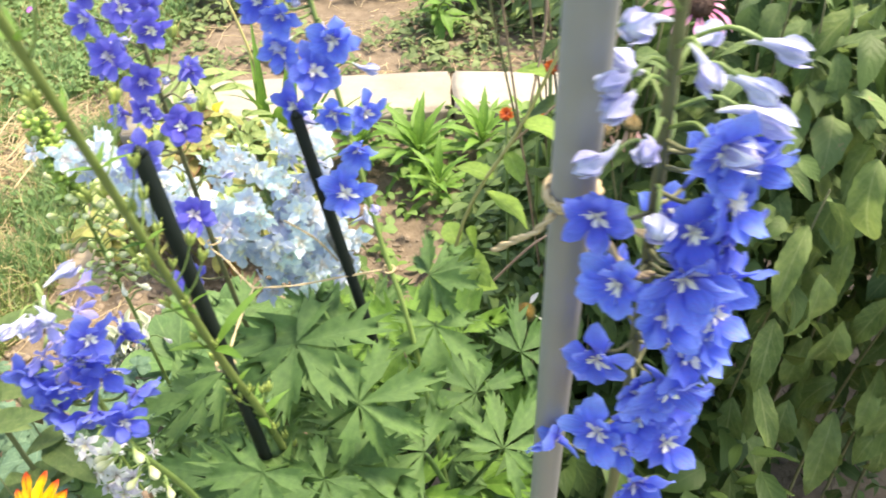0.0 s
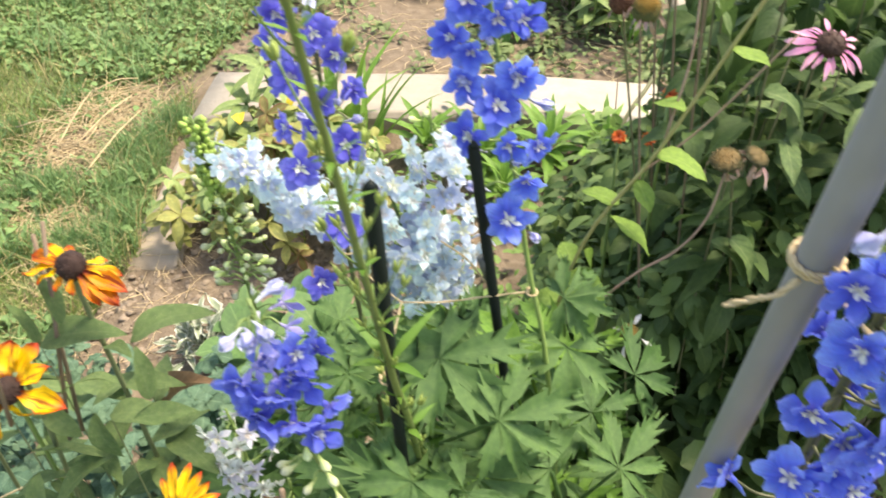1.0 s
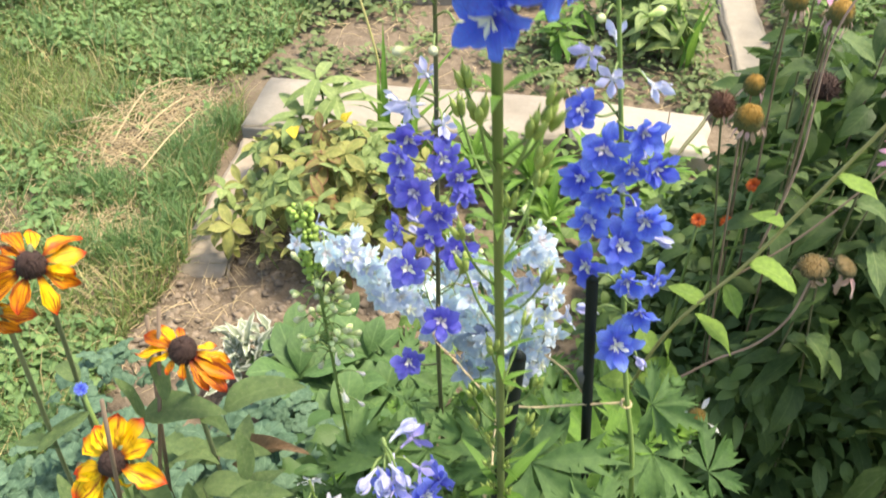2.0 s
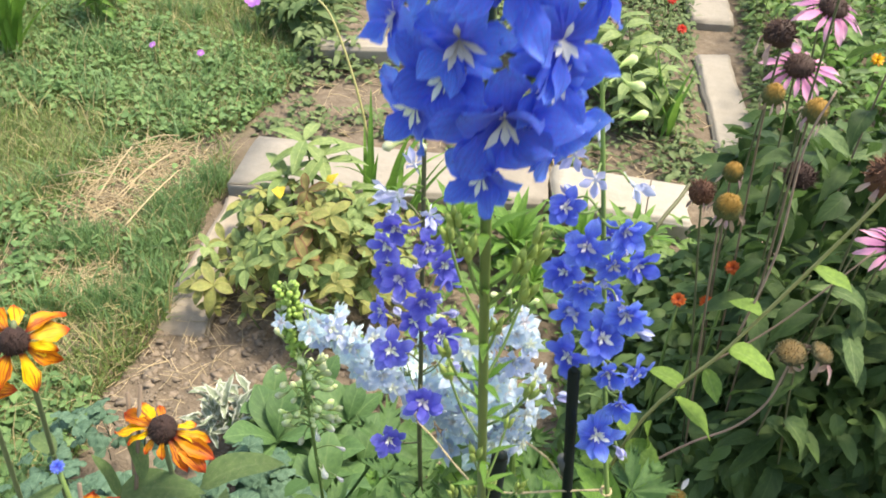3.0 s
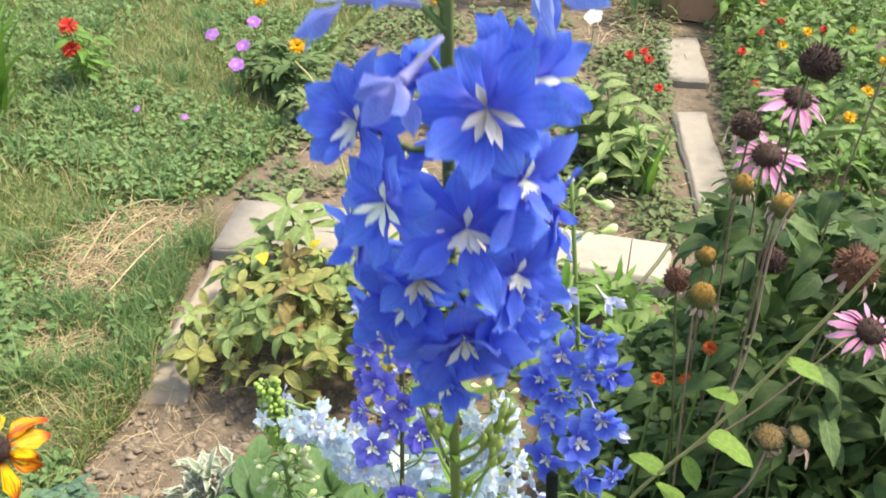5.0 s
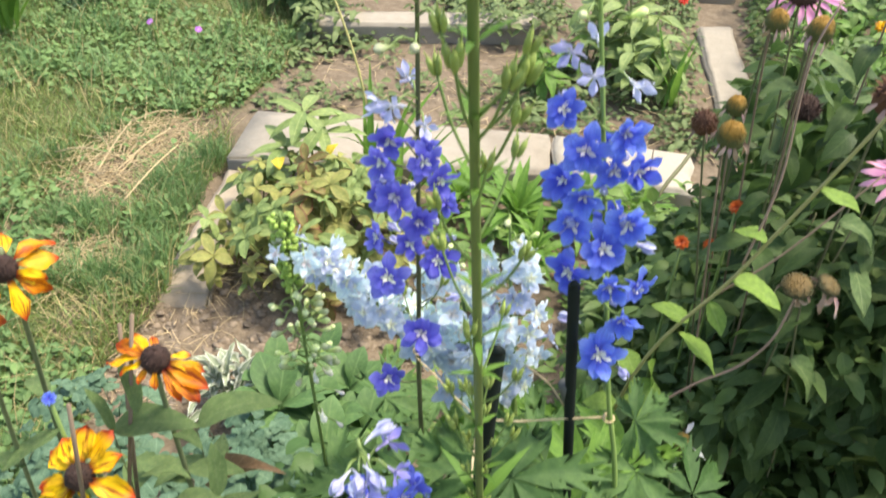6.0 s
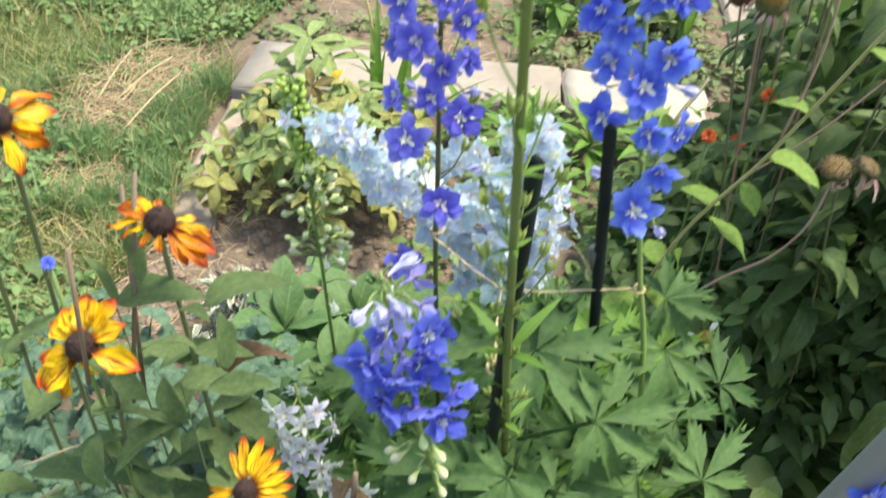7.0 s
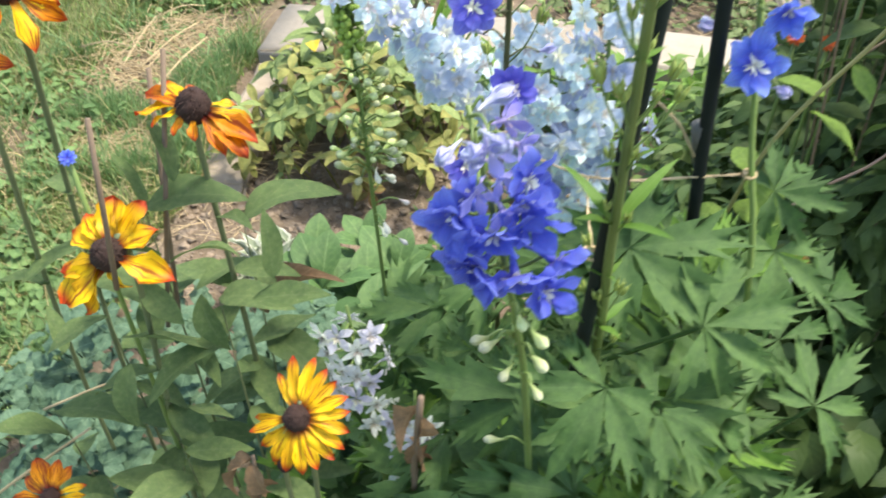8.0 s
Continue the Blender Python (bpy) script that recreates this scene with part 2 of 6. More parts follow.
STRAW = plain_mat("straw", (0.34, 0.26, 0.15), (0.56, 0.45, 0.28), 0.75, 14.0, 0.3)
STEM = plain_mat("green_stem", (0.11, 0.19, 0.05), (0.20, 0.28, 0.08), 0.5, 40.0, 0.3)
STEMDARK = plain_mat("purple_stem", (0.075, 0.085, 0.040), (0.135, 0.140, 0.065), 0.55, 40.0, 0.3)
STEMTALL = plain_mat("olive_green_stem", (0.075, 0.115, 0.030), (0.150, 0.195, 0.058), 0.5, 40.0, 0.3)
STEMPALE = plain_mat("straw_green_stem", (0.28, 0.27, 0.09), (0.42, 0.38, 0.16), 0.6, 50.0, 0.4)
STEMBROWN = plain_mat("brown_stem", (0.13, 0.090, 0.062), (0.24, 0.175, 0.125), 0.7, 60.0, 0.4)
STEMPINK = plain_mat("pinkish_stem", (0.24, 0.155, 0.12), (0.36, 0.25, 0.20), 0.65, 60.0, 0.4)
POD = plain_mat("seed_pod", (0.24, 0.34, 0.07), (0.40, 0.48, 0.15), 0.5, 60.0, 0.3, 0.001, 0.2)
BUDGREEN = plain_mat("green_bud", (0.28, 0.46, 0.07), (0.46, 0.62, 0.17), 0.5, 60.0, 0.3, 0.001, 0.25)
CONE = plain_mat("dark_cone", (0.014, 0.007, 0.006), (0.050, 0.020, 0.014), 0.85, 120.0, 0.8)


def cone_mat(name, low, high, tall):
    """A seed cone that turns from one colour at its foot to another at its top."""
    mat, nt, b, out = nodes_of(name)
    sp = nt.nodes.new("ShaderNodeSeparateXYZ")
    nt.links.new(nt.nodes.new("ShaderNodeTexCoord").outputs["Object"], sp.inputs[0])
    f = mathn(nt, "ADD", mathn(nt, "DIVIDE", sp.outputs[2], tall), mathn(nt, "MULTIPLY", mathn(nt, "SUBTRACT", noise_of(nt, 260, 2), 0.5), 0.7))
    col = ramp(nt, f, [(0.15, low), (0.75, high)])
    col = mixc(nt, 1.0, col, ramp(nt, noise_of(nt, 700, 2), [(0.3, (0.75, 0.75, 0.75)), (0.7, (1.15, 1.15, 1.15))]), "MULTIPLY")
    nt.links.new(col, b.inputs["Base Color"])
    b.inputs["Roughness"].default_value = 0.75
    return mat


CONEGOLD = cone_mat("gold_cone", (0.075, 0.080, 0.020), (0.26, 0.140, 0.016), 0.016)
CONEOLIVE = cone_mat("olive_cone", (0.040, 0.042, 0.014), (0.150, 0.085, 0.018), 0.010)
CONERUST = plain_mat("rusty_cone", (0.045, 0.018, 0.010), (0.150, 0.058, 0.026), 0.75, 60.0, 0.8)
CONEBROWN = plain_mat("brown_cone", (0.020, 0.010, 0.008), (0.070, 0.026, 0.014), 0.75, 60.0, 0.8)
JOINT = plain_mat("grey_joint", (0.05, 0.055, 0.05), (0.11, 0.11, 0.10), 0.6, 80.0, 0.4)
STEMRUD = plain_mat("hairy_green_stem", (0.095, 0.125, 0.055), (0.185, 0.215, 0.105), 0.7, 50.0, 0.4)
STEMOLIVE = plain_mat("olive_brown_stem", (0.075, 0.085, 0.040), (0.15, 0.145, 0.075), 0.65, 50.0, 0.4)
GREY = plain_mat("grey_pole", (0.20, 0.20, 0.215), (0.26, 0.26, 0.27), 0.45, 25.0, 0.15)
STAKE = plain_mat("dark_green_stake", (0.004, 0.008, 0.008), (0.009, 0.015, 0.014), 0.6, 60.0, 0.3)
STAKE.node_tree.nodes["Principled BSDF"].inputs["Specular IOR Level"].default_value = 0.2
TWINE = plain_mat("jute_twine", (0.45, 0.35, 0.20), (0.62, 0.50, 0.32), 0.9, 300.0, 0.9)
CLAY = plain_mat("terracotta", (0.42, 0.22, 0.14), (0.52, 0.31, 0.21), 0.8, 20.0, 0.3)


def soil_mat(name):
    """Crumbly soil; the ground also turns to turf on the lawn and beyond the beds."""
    mat, nt, b, out = nodes_of(name)
    big, mid, fine = noise_of(nt, 2.2, 4), noise_of(nt, 26, 5), noise_of(nt, 170, 4)
    col = ramp(nt, mid, [(0.25, (0.090, 0.070, 0.051)), (0.55, (0.180, 0.142, 0.105)), (0.85, (0.30, 0.244, 0.187))])
    col = mixc(nt, mathn(nt, "MULTIPLY", big, 0.45), col, (0.245, 0.195, 0.147))
    col = mixc(nt, mathn(nt, "MULTIPLY", fine, 0.35), col, (0.135, 0.095, 0.066))
    sp = nt.nodes.new("ShaderNodeSeparateXYZ")
    tc = nt.nodes.new("ShaderNodeTexCoord")
    nt.links.new(tc.outputs["Object"], sp.inputs[0])
    x, y = sp.outputs[0], sp.outputs[1]
    wob = mathn(nt, "MULTIPLY", mathn(nt, "SUBTRACT", noise_of(nt, 3.5, 3), 0.5), 0.35)
    left = mathn(nt, "SUBTRACT", mathn(nt, "ADD", -1.31, wob), x)
    right = mathn(nt, "SUBTRACT", x, mathn(nt, "ADD", 1.75, mathn(nt, "MULTIPLY", wob, 5.0)))
    far = mathn(nt, "SUBTRACT", y, mathn(nt, "ADD", 5.6, mathn(nt, "MULTIPLY", wob, 4.0)))
    close = mathn(nt, "SUBTRACT", mathn(nt, "ADD", -0.40, mathn(nt, "MULTIPLY", wob, 3.5)), y)
    m = mathn(nt, "MAXIMUM", mathn(nt, "MAXIMUM", left, right), mathn(nt, "MAXIMUM", far, close))
    m = mathn(nt, "MINIMUM", mathn(nt, "MAXIMUM", mathn(nt, "MULTIPLY", m, 14.0), 0.0), 1.0)
    bare = mathn(nt, "ABSOLUTE", mathn(nt, "ADD", mathn(nt, "SUBTRACT", x, mathn(nt, "MULTIPLY", y, 0.28)), mathn(nt, "ADD", 2.066, mathn(nt, "MULTIPLY", wob, 0.4))))
    bare = mathn(nt, "MULTIPLY", mathn(nt, "SUBTRACT", 0.16, bare), 16.0)
    ends = mathn(nt, "MULTIPLY", mathn(nt, "MINIMUM", mathn(nt, "SUBTRACT", y, 1.3), mathn(nt, "SUBTRACT", 2.6, y)), 6.0)
    bare = mathn(nt, "MINIMUM", mathn(nt, "MAXIMUM", mathn(nt, "MINIMUM", bare, ends), 0.0), 0.9)
    m = mathn(nt, "MULTIPLY", m, mathn(nt, "SUBTRACT", 1.0, bare))
    grass = ramp(nt, noise_of(nt, 60, 4), [(0.3, (0.075, 0.095, 0.036)), (0.7, (0.165, 0.185, 0.075))])
    grass = mixc(nt, mathn(nt, "MULTIPLY", noise_of(nt, 1.3, 4), 0.6), grass, (0.11, 0.155, 0.048))
    col = mixc(nt, mathn(nt, "MULTIPLY", m, 0.85), col, grass)
    nt.links.new(col, b.inputs["Base Color"])
    b.inputs["Roughness"].default_value = 0.95
    b.inputs["Specular IOR Level"].default_value = 0.15
    bump(nt, b, mathn(nt, "ADD", mid, mathn(nt, "MULTIPLY", fine, 0.5)), 0.9, 0.012)
    return mat


def stone_mat(name, a, c, stain):
    mat, nt, b, out = nodes_of(name)
    big, mid, fine = noise_of(nt, 4.0, 4), noise_of(nt, 30, 5), noise_of(nt, 260, 3)
    col = mixc(nt, mid, a, c)
    f = mathn(nt, "MAXIMUM", mathn(nt, "MULTIPLY", mathn(nt, "SUBTRACT", big, 0.5), 2.2), 0.0)
    col = mixc(nt, mathn(nt, "MINIMUM", f, 0.8), col, stain)
    pit = mathn(nt, "LESS_THAN", fine, 0.36)
    col = mixc(nt, mathn(nt, "MULTIPLY", pit, 0.35), col, stain)
    nt.links.new(col, b.inputs["Base Color"])
    b.inputs["Roughness"].default_value = 0.88
    b.inputs["Specular IOR Level"].default_value = 0.25
    bump(nt, b, mathn(nt, "ADD", mid, mathn(nt, "MULTIPLY", fine, 0.6)), 0.6, 0.004)
    return mat


GROUND = soil_mat("soil_and_turf")
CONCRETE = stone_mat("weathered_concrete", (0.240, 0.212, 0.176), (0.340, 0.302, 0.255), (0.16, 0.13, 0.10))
# Paler colours than the other slabs, for the right-hand one.
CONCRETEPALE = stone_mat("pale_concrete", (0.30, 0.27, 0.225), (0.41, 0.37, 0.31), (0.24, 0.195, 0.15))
CONCRETEOLD = stone_mat("old_concrete", (0.26, 0.21, 0.16), (0.41, 0.345, 0.27), (0.16, 0.13, 0.095))

# ---- mesh tools ----
R = random.Random(11)


class Shape:
    """Collects verts, faces and leaf coordinates for one mesh."""

    def __init__(self):
        self.v, self.f, self.uv = [], [], []

    def add(self, verts, faces, uv=None):
        n = len(self.v)
        self.v.extend(tuple(p) for p in verts)
        self.f.extend(tuple(i + n for i in f) for f in faces)
        self.uv.extend(uv if uv else [(0.5, 0.5)] * len(verts))
        return self

    def put(self, other, m):
        return self.add([m @ Vector(p) for p in other.v], other.f, other.uv)

    def weld(self):
        """Joins verts that lie in one place, so that pieces hang together."""
        seen, to, v, uv = {}, [], [], []
        for p, q in zip(self.v, self.uv):
            key = (round(p[0], 4), round(p[1], 4), round(p[2], 4))
            if key not in seen:
                seen[key] = len(v)
                v.append(p)
                uv.append(q)
            to.append(seen[key])
        f = []
        for t in self.f:
            u = []
            for i in t:
                if not u or to[i] != u[-1]:
                    u.append(to[i])
            if len(u) > 1 and u[0] == u[-1]:
                u.pop()
            if len(set(u)) == len(u) > 2:
                f.append(tuple(u))
        self.v, self.f, self.uv = v, f, uv
        return self

    def mesh(self, name, mat, smooth=True):
        me = bpy.data.meshes.new(name)
        me.from_pydata(self.v, [], self.f)
        lay = me.uv_layers.new(name="UVMap")
        idx = np.zeros(len(me.loops), dtype=np.int32)
        me.loops.foreach_get("vertex_index", idx)
        lay.data.foreach_set("uv", np.array(self.uv, dtype=np.float32)[idx].ravel())
        if smooth:
            me.polygons.foreach_set("use_smooth", [True] * len(me.polygons))
        me.materials.append(mat)
        me.update()
        return me


def thing(name, at, label, category, group="", kind=""):
    ob = new(name)
    ob.empty_display_size = 0.05
    ob.location = at
    return tagged(ob, label, category, group, kind)


def world_of(ob):
    m = ob.matrix_basis.copy()
    while ob.parent:
        ob = ob.parent
        m = ob.matrix_basis @ m
    return m


def part(name, me, parent, m=None, label="", kind=""):
    """Links a mesh under a thing or a part; m is its pose in the world."""
    ob = new(name, me)
    if parent is not None:
        ob.parent = parent
        ob.matrix_basis = world_of(parent).inverted() @ (m or Matrix())
    elif m is not None:
        ob.matrix_basis = m
    return tagged(ob, label, "", "", kind)


def aim(at, way, scale=1.0, spin=0.0, side=None):
    """A pose at a place, with z along way; x lies level, or along side."""
    z = Vector(way).normalized()
    ref = Vector(side) if side else (Vector((0, 0, 1)) if abs(z.z) < 0.97 else Vector((0, 1, 0)))
    x = ref.cross(z).normalized() if not side else (ref - ref.dot(z) * z).normalized()
    y = z.cross(x)
    m = Matrix((x, y, z)).transposed().to_4x4()
    return Matrix.Translation(Vector(at)) @ m @ Matrix.Rotation(spin, 4, "Z") @ Matrix.Scale(scale, 4)


def along(pts, k):
    """The point at share k of a line's length, and its direction there."""
    pts = [Vector(p) for p in pts]
    ls = [(b - a).length for a, b in zip(pts, pts[1:])]
    d = max(0.0, min(1.0, k)) * sum(ls)
    for a, b, l in zip(pts, pts[1:], ls):
        if d <= l or b is pts[-1]:
            return a.lerp(b, min(1.0, d / l)), (b - a).normalized()
        d -= l


def smooth_line(pts, n=6):
    """A rounded line through the points."""
    p = [Vector(q) for q in pts]
    p = [p[0] * 2 - p[1]] + p + [p[-1] * 2 - p[-2]]
    out = []
    for i in range(1, len(p) - 2):
        for k in range(n):
            t = k / n
            a, b, c, d = p[i - 1], p[i], p[i + 1], p[i + 2]
            out.append(0.5 * ((2 * b) + (c - a) * t + (2 * a - 5 * b + 4 * c - d) * t * t + (3 * b - a - 3 * c + d) * t ** 3))
    return out + [p[-2]]


def tube(pts, r0, r1=None, sides=7, shape=None, wob=0.0, caps=True):
    s = shape or Shape()
    r1 = r0 if r1 is None else r1
    pts = [Vector(p) for p in pts]
    v, f, uv = [], [], []
    ref = None
    for i, p in enumerate(pts):
        d = (pts[min(i + 1, len(pts) - 1)] - pts[max(i - 1, 0)]).normalized()
        if ref is None:
            ref = d.orthogonal().normalized()
        ref = (ref - ref.dot(d) * d).normalized()
        o = d.cross(ref)
        k = i / (len(pts) - 1)
        r = (r0 + (r1 - r0) * k) * (1 + wob * (R.random() - 0.5))
        for j in range(sides):
            a = 2 * math.pi * j / sides
            v.append(p + (ref * math.cos(a) + o * math.sin(a)) * r)
            uv.append((j / sides, k))
    n = len(pts)
    for i in range(n - 1):
        for j in range(sides):
            f.append((i * sides + j, i * sides + (j + 1) % sides, (i + 1) * sides + (j + 1) % sides, (i + 1) * sides + j))
    if caps:
        f.append(tuple(reversed(range(sides))))
        f.append(tuple(range((n - 1) * sides, n * sides)))
    return s.add(v, f, uv)


def rooted(s, first, at=(0, 0, 0), row=5):
    """Draws the first row of a blade that starts at vert number first together at one point."""
    for i in range(first, first + row):
        s.v[i] = at


def blade(length, width, fold=0.25, droop=0.3, wave=0.06, n=7, teeth=0.0, peak=0.42, shape=None, m=None, cols=2, curl=0.0, blunt=0.0, rng=R, oval=0.0):
    """A leaf or petal from the origin along +y, its upper face to +z; oval gives a rounded outline with a drawn-out tip."""
    s = shape or Shape()
    v, f, uv = [], [], []
    ph = rng.random() * 6.3
    for i in range(n + 1):
        k = i / n
        w = (k / peak) ** 0.75 if k < peak else ((1 - k) / (1 - peak)) ** (0.8 - 0.45 * blunt)
        if oval:
            w = math.sin(math.pi * k ** oval) ** 0.85
        w = max(w, 0.03) * width / 2
        if teeth and 0 < i < n:
            w *= 1 + teeth * (1 if i % 2 else -1)
        ang = droop * k
        y = length * (math.sin(ang) / ang * k if abs(droop) > 1e-4 and k > 0 else k)
        z = -length * (1 - math.cos(ang)) / ang * k if abs(droop) > 1e-4 and k > 0 else 0.0
        for c in range(-cols, cols + 1):
            q = c / cols
            lift = fold * abs(q) * w + wave * width * math.sin(ph + k * 9 + q * 2.2) * abs(q) + curl * w * q * q
            v.append((q * w, y, z + lift))
            uv.append((0.5 + q * 0.5, k))
    row = 2 * cols + 1
    for i in range(n):
        for c in range(row - 1):
            a = i * row + c
            f.append((a, a + 1, a + row + 1, a + row))
    if m is not None:
        v = [m @ Vector(p) for p in v]
    return s.add(v, f, uv)


def rotz(a):
    return Matrix.Rotation(a, 4, "Z")


def rotx(a):
    return Matrix.Rotation(a, 4, "X")


def roty(a):
    return Matrix.Rotation(a, 4, "Y")


def ball(rx, rz, n=8, rings=6, bumps=0.0, z0=0.0, shape=None, m=None, low=-0.5):
    """A rounded dome or ball about z, bumpy if wished."""
    s = shape or Shape()
    v, f, uv = [], [], []
    for i in range(rings + 1):
        a = math.pi * (low + (0.5 - low) * i / rings)
        for j in range(n):
            b = 2 * math.pi * (j + 0.5 * (i % 2)) / n
            k = 1 + bumps * (R.random() - 0.5) * 2
            p = Vector((rx * math.cos(a) * math.cos(b) * k, rx * math.cos(a) * math.sin(b) * k, z0 + rz * math.sin(a) * k))
            v.append(m @ p if m is not None else p)
            uv.append((j / n, i / rings))
    for i in range(rings):
        for j in range(n):
            f.append((i * n + j, i * n + (j + 1) % n, (i + 1) * n + (j + 1) % n, (i + 1) * n + j))
    return s.add(v, f, uv)


# ---- flower pieces, made once and shared ----
def sepals(count, second, cup, rng, blunt=0.5, wide=0.62, inner=0.80, flare=0.5, spur=1.0):
    """An open delphinium floret of radius 1, facing +z: broad sepals, a second whorl between them, and the spur behind."""
    s = Shape()
    for ring, (n, size, lift, w) in enumerate(((count, 1.0, cup, wide), (second, inner, cup + 0.22, wide * 0.78))):
        for i in range(n):
            a = 2 * math.pi * (i + 0.5 * ring + rng.uniform(-0.10, 0.10)) / n
            m = rotz(a) @ Matrix.Translation((0, 0.05, 0.025 * ring)) @ rotx(lift + rng.uniform(-0.26, 0.26)) @ roty(rng.uniform(-0.38, 0.38))
            k = len(s.v)
            blade(size * rng.uniform(0.78, 1.12), w * rng.uniform(0.78, 1.12), 0.22, rng.uniform(-0.3, flare + 0.2), 0.11, 8, 0, 0.60 if blunt > 0.3 else 0.48, s, m, 2, -0.18, blunt, rng)
            rooted(s, k, (0, 0, 0.04))
    k = len(s.v)
    tube([(0, 0, 0.04), (0, 0, -0.02), (0, -0.05, -0.25), (0, -0.16, -0.55 * spur), (0, -0.34, -0.85 * spur)], 0.17, 0.04, 6, s)
    rooted(s, k, (0, 0, 0.04), 6)
    return s.weld()


def bee(rng):
    """The pale tuft in a large floret's middle, hanging to its lower side."""
    s = Shape()
    for i in range(6):
        a = math.pi + (i - 2.5) * 0.5 + rng.uniform(-0.2, 0.2) if i < 5 else rng.uniform(-0.6, 0.6)
        m = rotz(a) @ Matrix.Translation((0, 0.03, 0.08)) @ rotx(rng.uniform(0.3, 0.8))
        k = len(s.v)
        blade(rng.uniform(0.26, 0.50) * (0.6 if i == 5 else 1.0), 0.12, 0.3, 0.5, 0.1, 5, 0, 0.6, s, m, 1, 0, 0.4, rng)
        rooted(s, k, (0, 0, 0.06), 3)
    return s.weld()


def star_eye(rng):
    """The white star in the middle of a small floret."""
    s = Shape()
    for i in range(8):
        far = i < 5
        a = 1.2566 * i + rng.uniform(-0.25, 0.25) if far else 2.09 * i + rng.uniform(-0.3, 0.3)
        m = rotz(a) @ Matrix.Translation((0, 0.02, 0.07)) @ rotx(rng.uniform(0.22, 0.42) if far else rng.uniform(0.8, 1.2))
        k = len(s.v)
        blade(rng.uniform(0.30, 0.52) if far else 0.30, 0.20 if far else 0.17, 0.2, 0.4, 0.05, 4, 0, 0.6, s, m, 1, 0, 0.5, rng)
        rooted(s, k, (0, 0, 0.06), 3)
    return s.weld()


def half_open(rng, reach=1.0):
    """A half-open floret, its sepals cupped forward round the mouth, with a long pale spur."""
    s = Shape()
    for i in range(5):
        m = rotz(2 * math.pi * i / 5 + rng.uniform(-0.1, 0.1)) @ Matrix.Translation((0, 0.1, 0)) @ rotx(rng.uniform(0.70, 1.15))
        k = len(s.v)
        blade(rng.uniform(0.85, 1.2), 0.56, 0.12, rng.uniform(-0.3, 0.8), 0.08, 7, 0, 0.55, s, m, 2, -0.35, 0.3, rng)
        rooted(s, k)
    k = len(s.v)
    line = smooth_line([(0, 0, 0), (0, 0, -0.08), (0, -0.05, -0.35 * reach), (0, -0.14, -0.75 * reach), (0, -0.32, -1.15 * reach)], 2)
    tube(line, 0.14, 0.05, 7, s)
    for i in range(k, len(s.v)):
        s.uv[i] = (0.5, 0.0)
    rooted(s, k, (0, 0, 0), 7)
    return s.weld()


def bud_shape():
    """A closed bud along +z with its spur."""
    line = smooth_line([(0, -0.36, -0.85), (0, -0.16, -0.55), (0, -0.04, -0.25), (0, 0, 0.1), (0, 0, 0.5), (0, 0, 0.8), (0, 0, 1.0)], 2)
    s = tube(line, 1.0, 1.0, 8)
    wide = (0.05, 0.07, 0.1, 0.12, 0.15, 0.18, 0.24, 0.31, 0.36, 0.34, 0.27, 0.17, 0.03)
    for i, c in enumerate(line):
        for j in range(8):
            q = i * 8 + j
            s.v[q] = tuple(c + (Vector(s.v[q]) - c) * wide[i])
    return s


def plump_bud(rng):
    """A swollen bud of overlapping sepals with a straight spur."""
    s = bud_shape()
    for i in range(5):
        k = len(s.v)
        blade(1.15 * rng.uniform(0.9, 1.1), 0.55, 0.1, rng.uniform(-0.9, -0.5), 0.05, 5, 0, 0.5, s, rotz(1.2566 * i) @ Matrix.Translation((0, 0.16, 0.02)) @ rotx(1.15), 2, -0.6, 0.3, rng)
        rooted(s, k, (0, 0, -0.05))
    return s


rf = random.Random(5)
OPEN = [sepals(5, 5, 0.32, rf, 0.75, 0.74, 0.82), sepals(5, 5, 0.48, rf, 0.7, 0.72, 0.82), sepals(5, 5, 0.20, rf, 0.75, 0.74), sepals(5, 4, 0.62, rf, 0.7, 0.72, 0.88), sepals(6, 5, 0.38, rf, 0.65, 0.64, 0.88), sepals(5, 5, 0.54, rf, 0.6, 0.70, 0.92)]
SINGLE = [sepals(5, 0, 0.2, rf, 0.2, 0.64), sepals(5, 3, 0.3, rf, 0.25, 0.64), sepals(6, 0, 0.05, rf, 0.15, 0.60), sepals(5, 0, 0.5, rf, 0.3, 0.68), sepals(5, 2, 0.15, rf, 0.15, 0.60)]
SMALLSTAR = [sepals(6, 4, 0.10, rf, 0.3, 0.50), sepals(6, 3, 0.25, rf, 0.3, 0.52), sepals(5, 4, 0.05, rf, 0.35, 0.56)]
HALF = [half_open(rf) for _ in range(3)]
PLUMP = [plump_bud(rf) for _ in range(3)]
LARGE = [sepals(5, 5, 0.14, rf, 0.36, 0.56, 0.88, 0.8, 1.3), sepals(5, 6, 0.26, rf, 0.32, 0.54, 0.84, 0.9, 1.3), sepals(6, 5, 0.08, rf, 0.36, 0.52, 0.86, 0.8, 1.3), sepals(5, 5, 0.40, rf, 0.4, 0.58, 0.86, 0.9, 1.3), sepals(5, 5, 0.50, rf, 0.32, 0.52, 0.9, 1.0, 1.3)]
SKIRT = [sepals(5, 4, 0.46, rf, 0.5, 0.82, 0.85, 0.9, 1.2), sepals(5, 4, 0.60, rf, 0.5, 0.78, 0.85, 0.9, 1.2)]
EYES = [star_eye(rf).mesh("eye", BEE) for _ in range(4)]
EYESLARGE = [bee(rf).mesh("eye", BEE) for _ in range(3)]
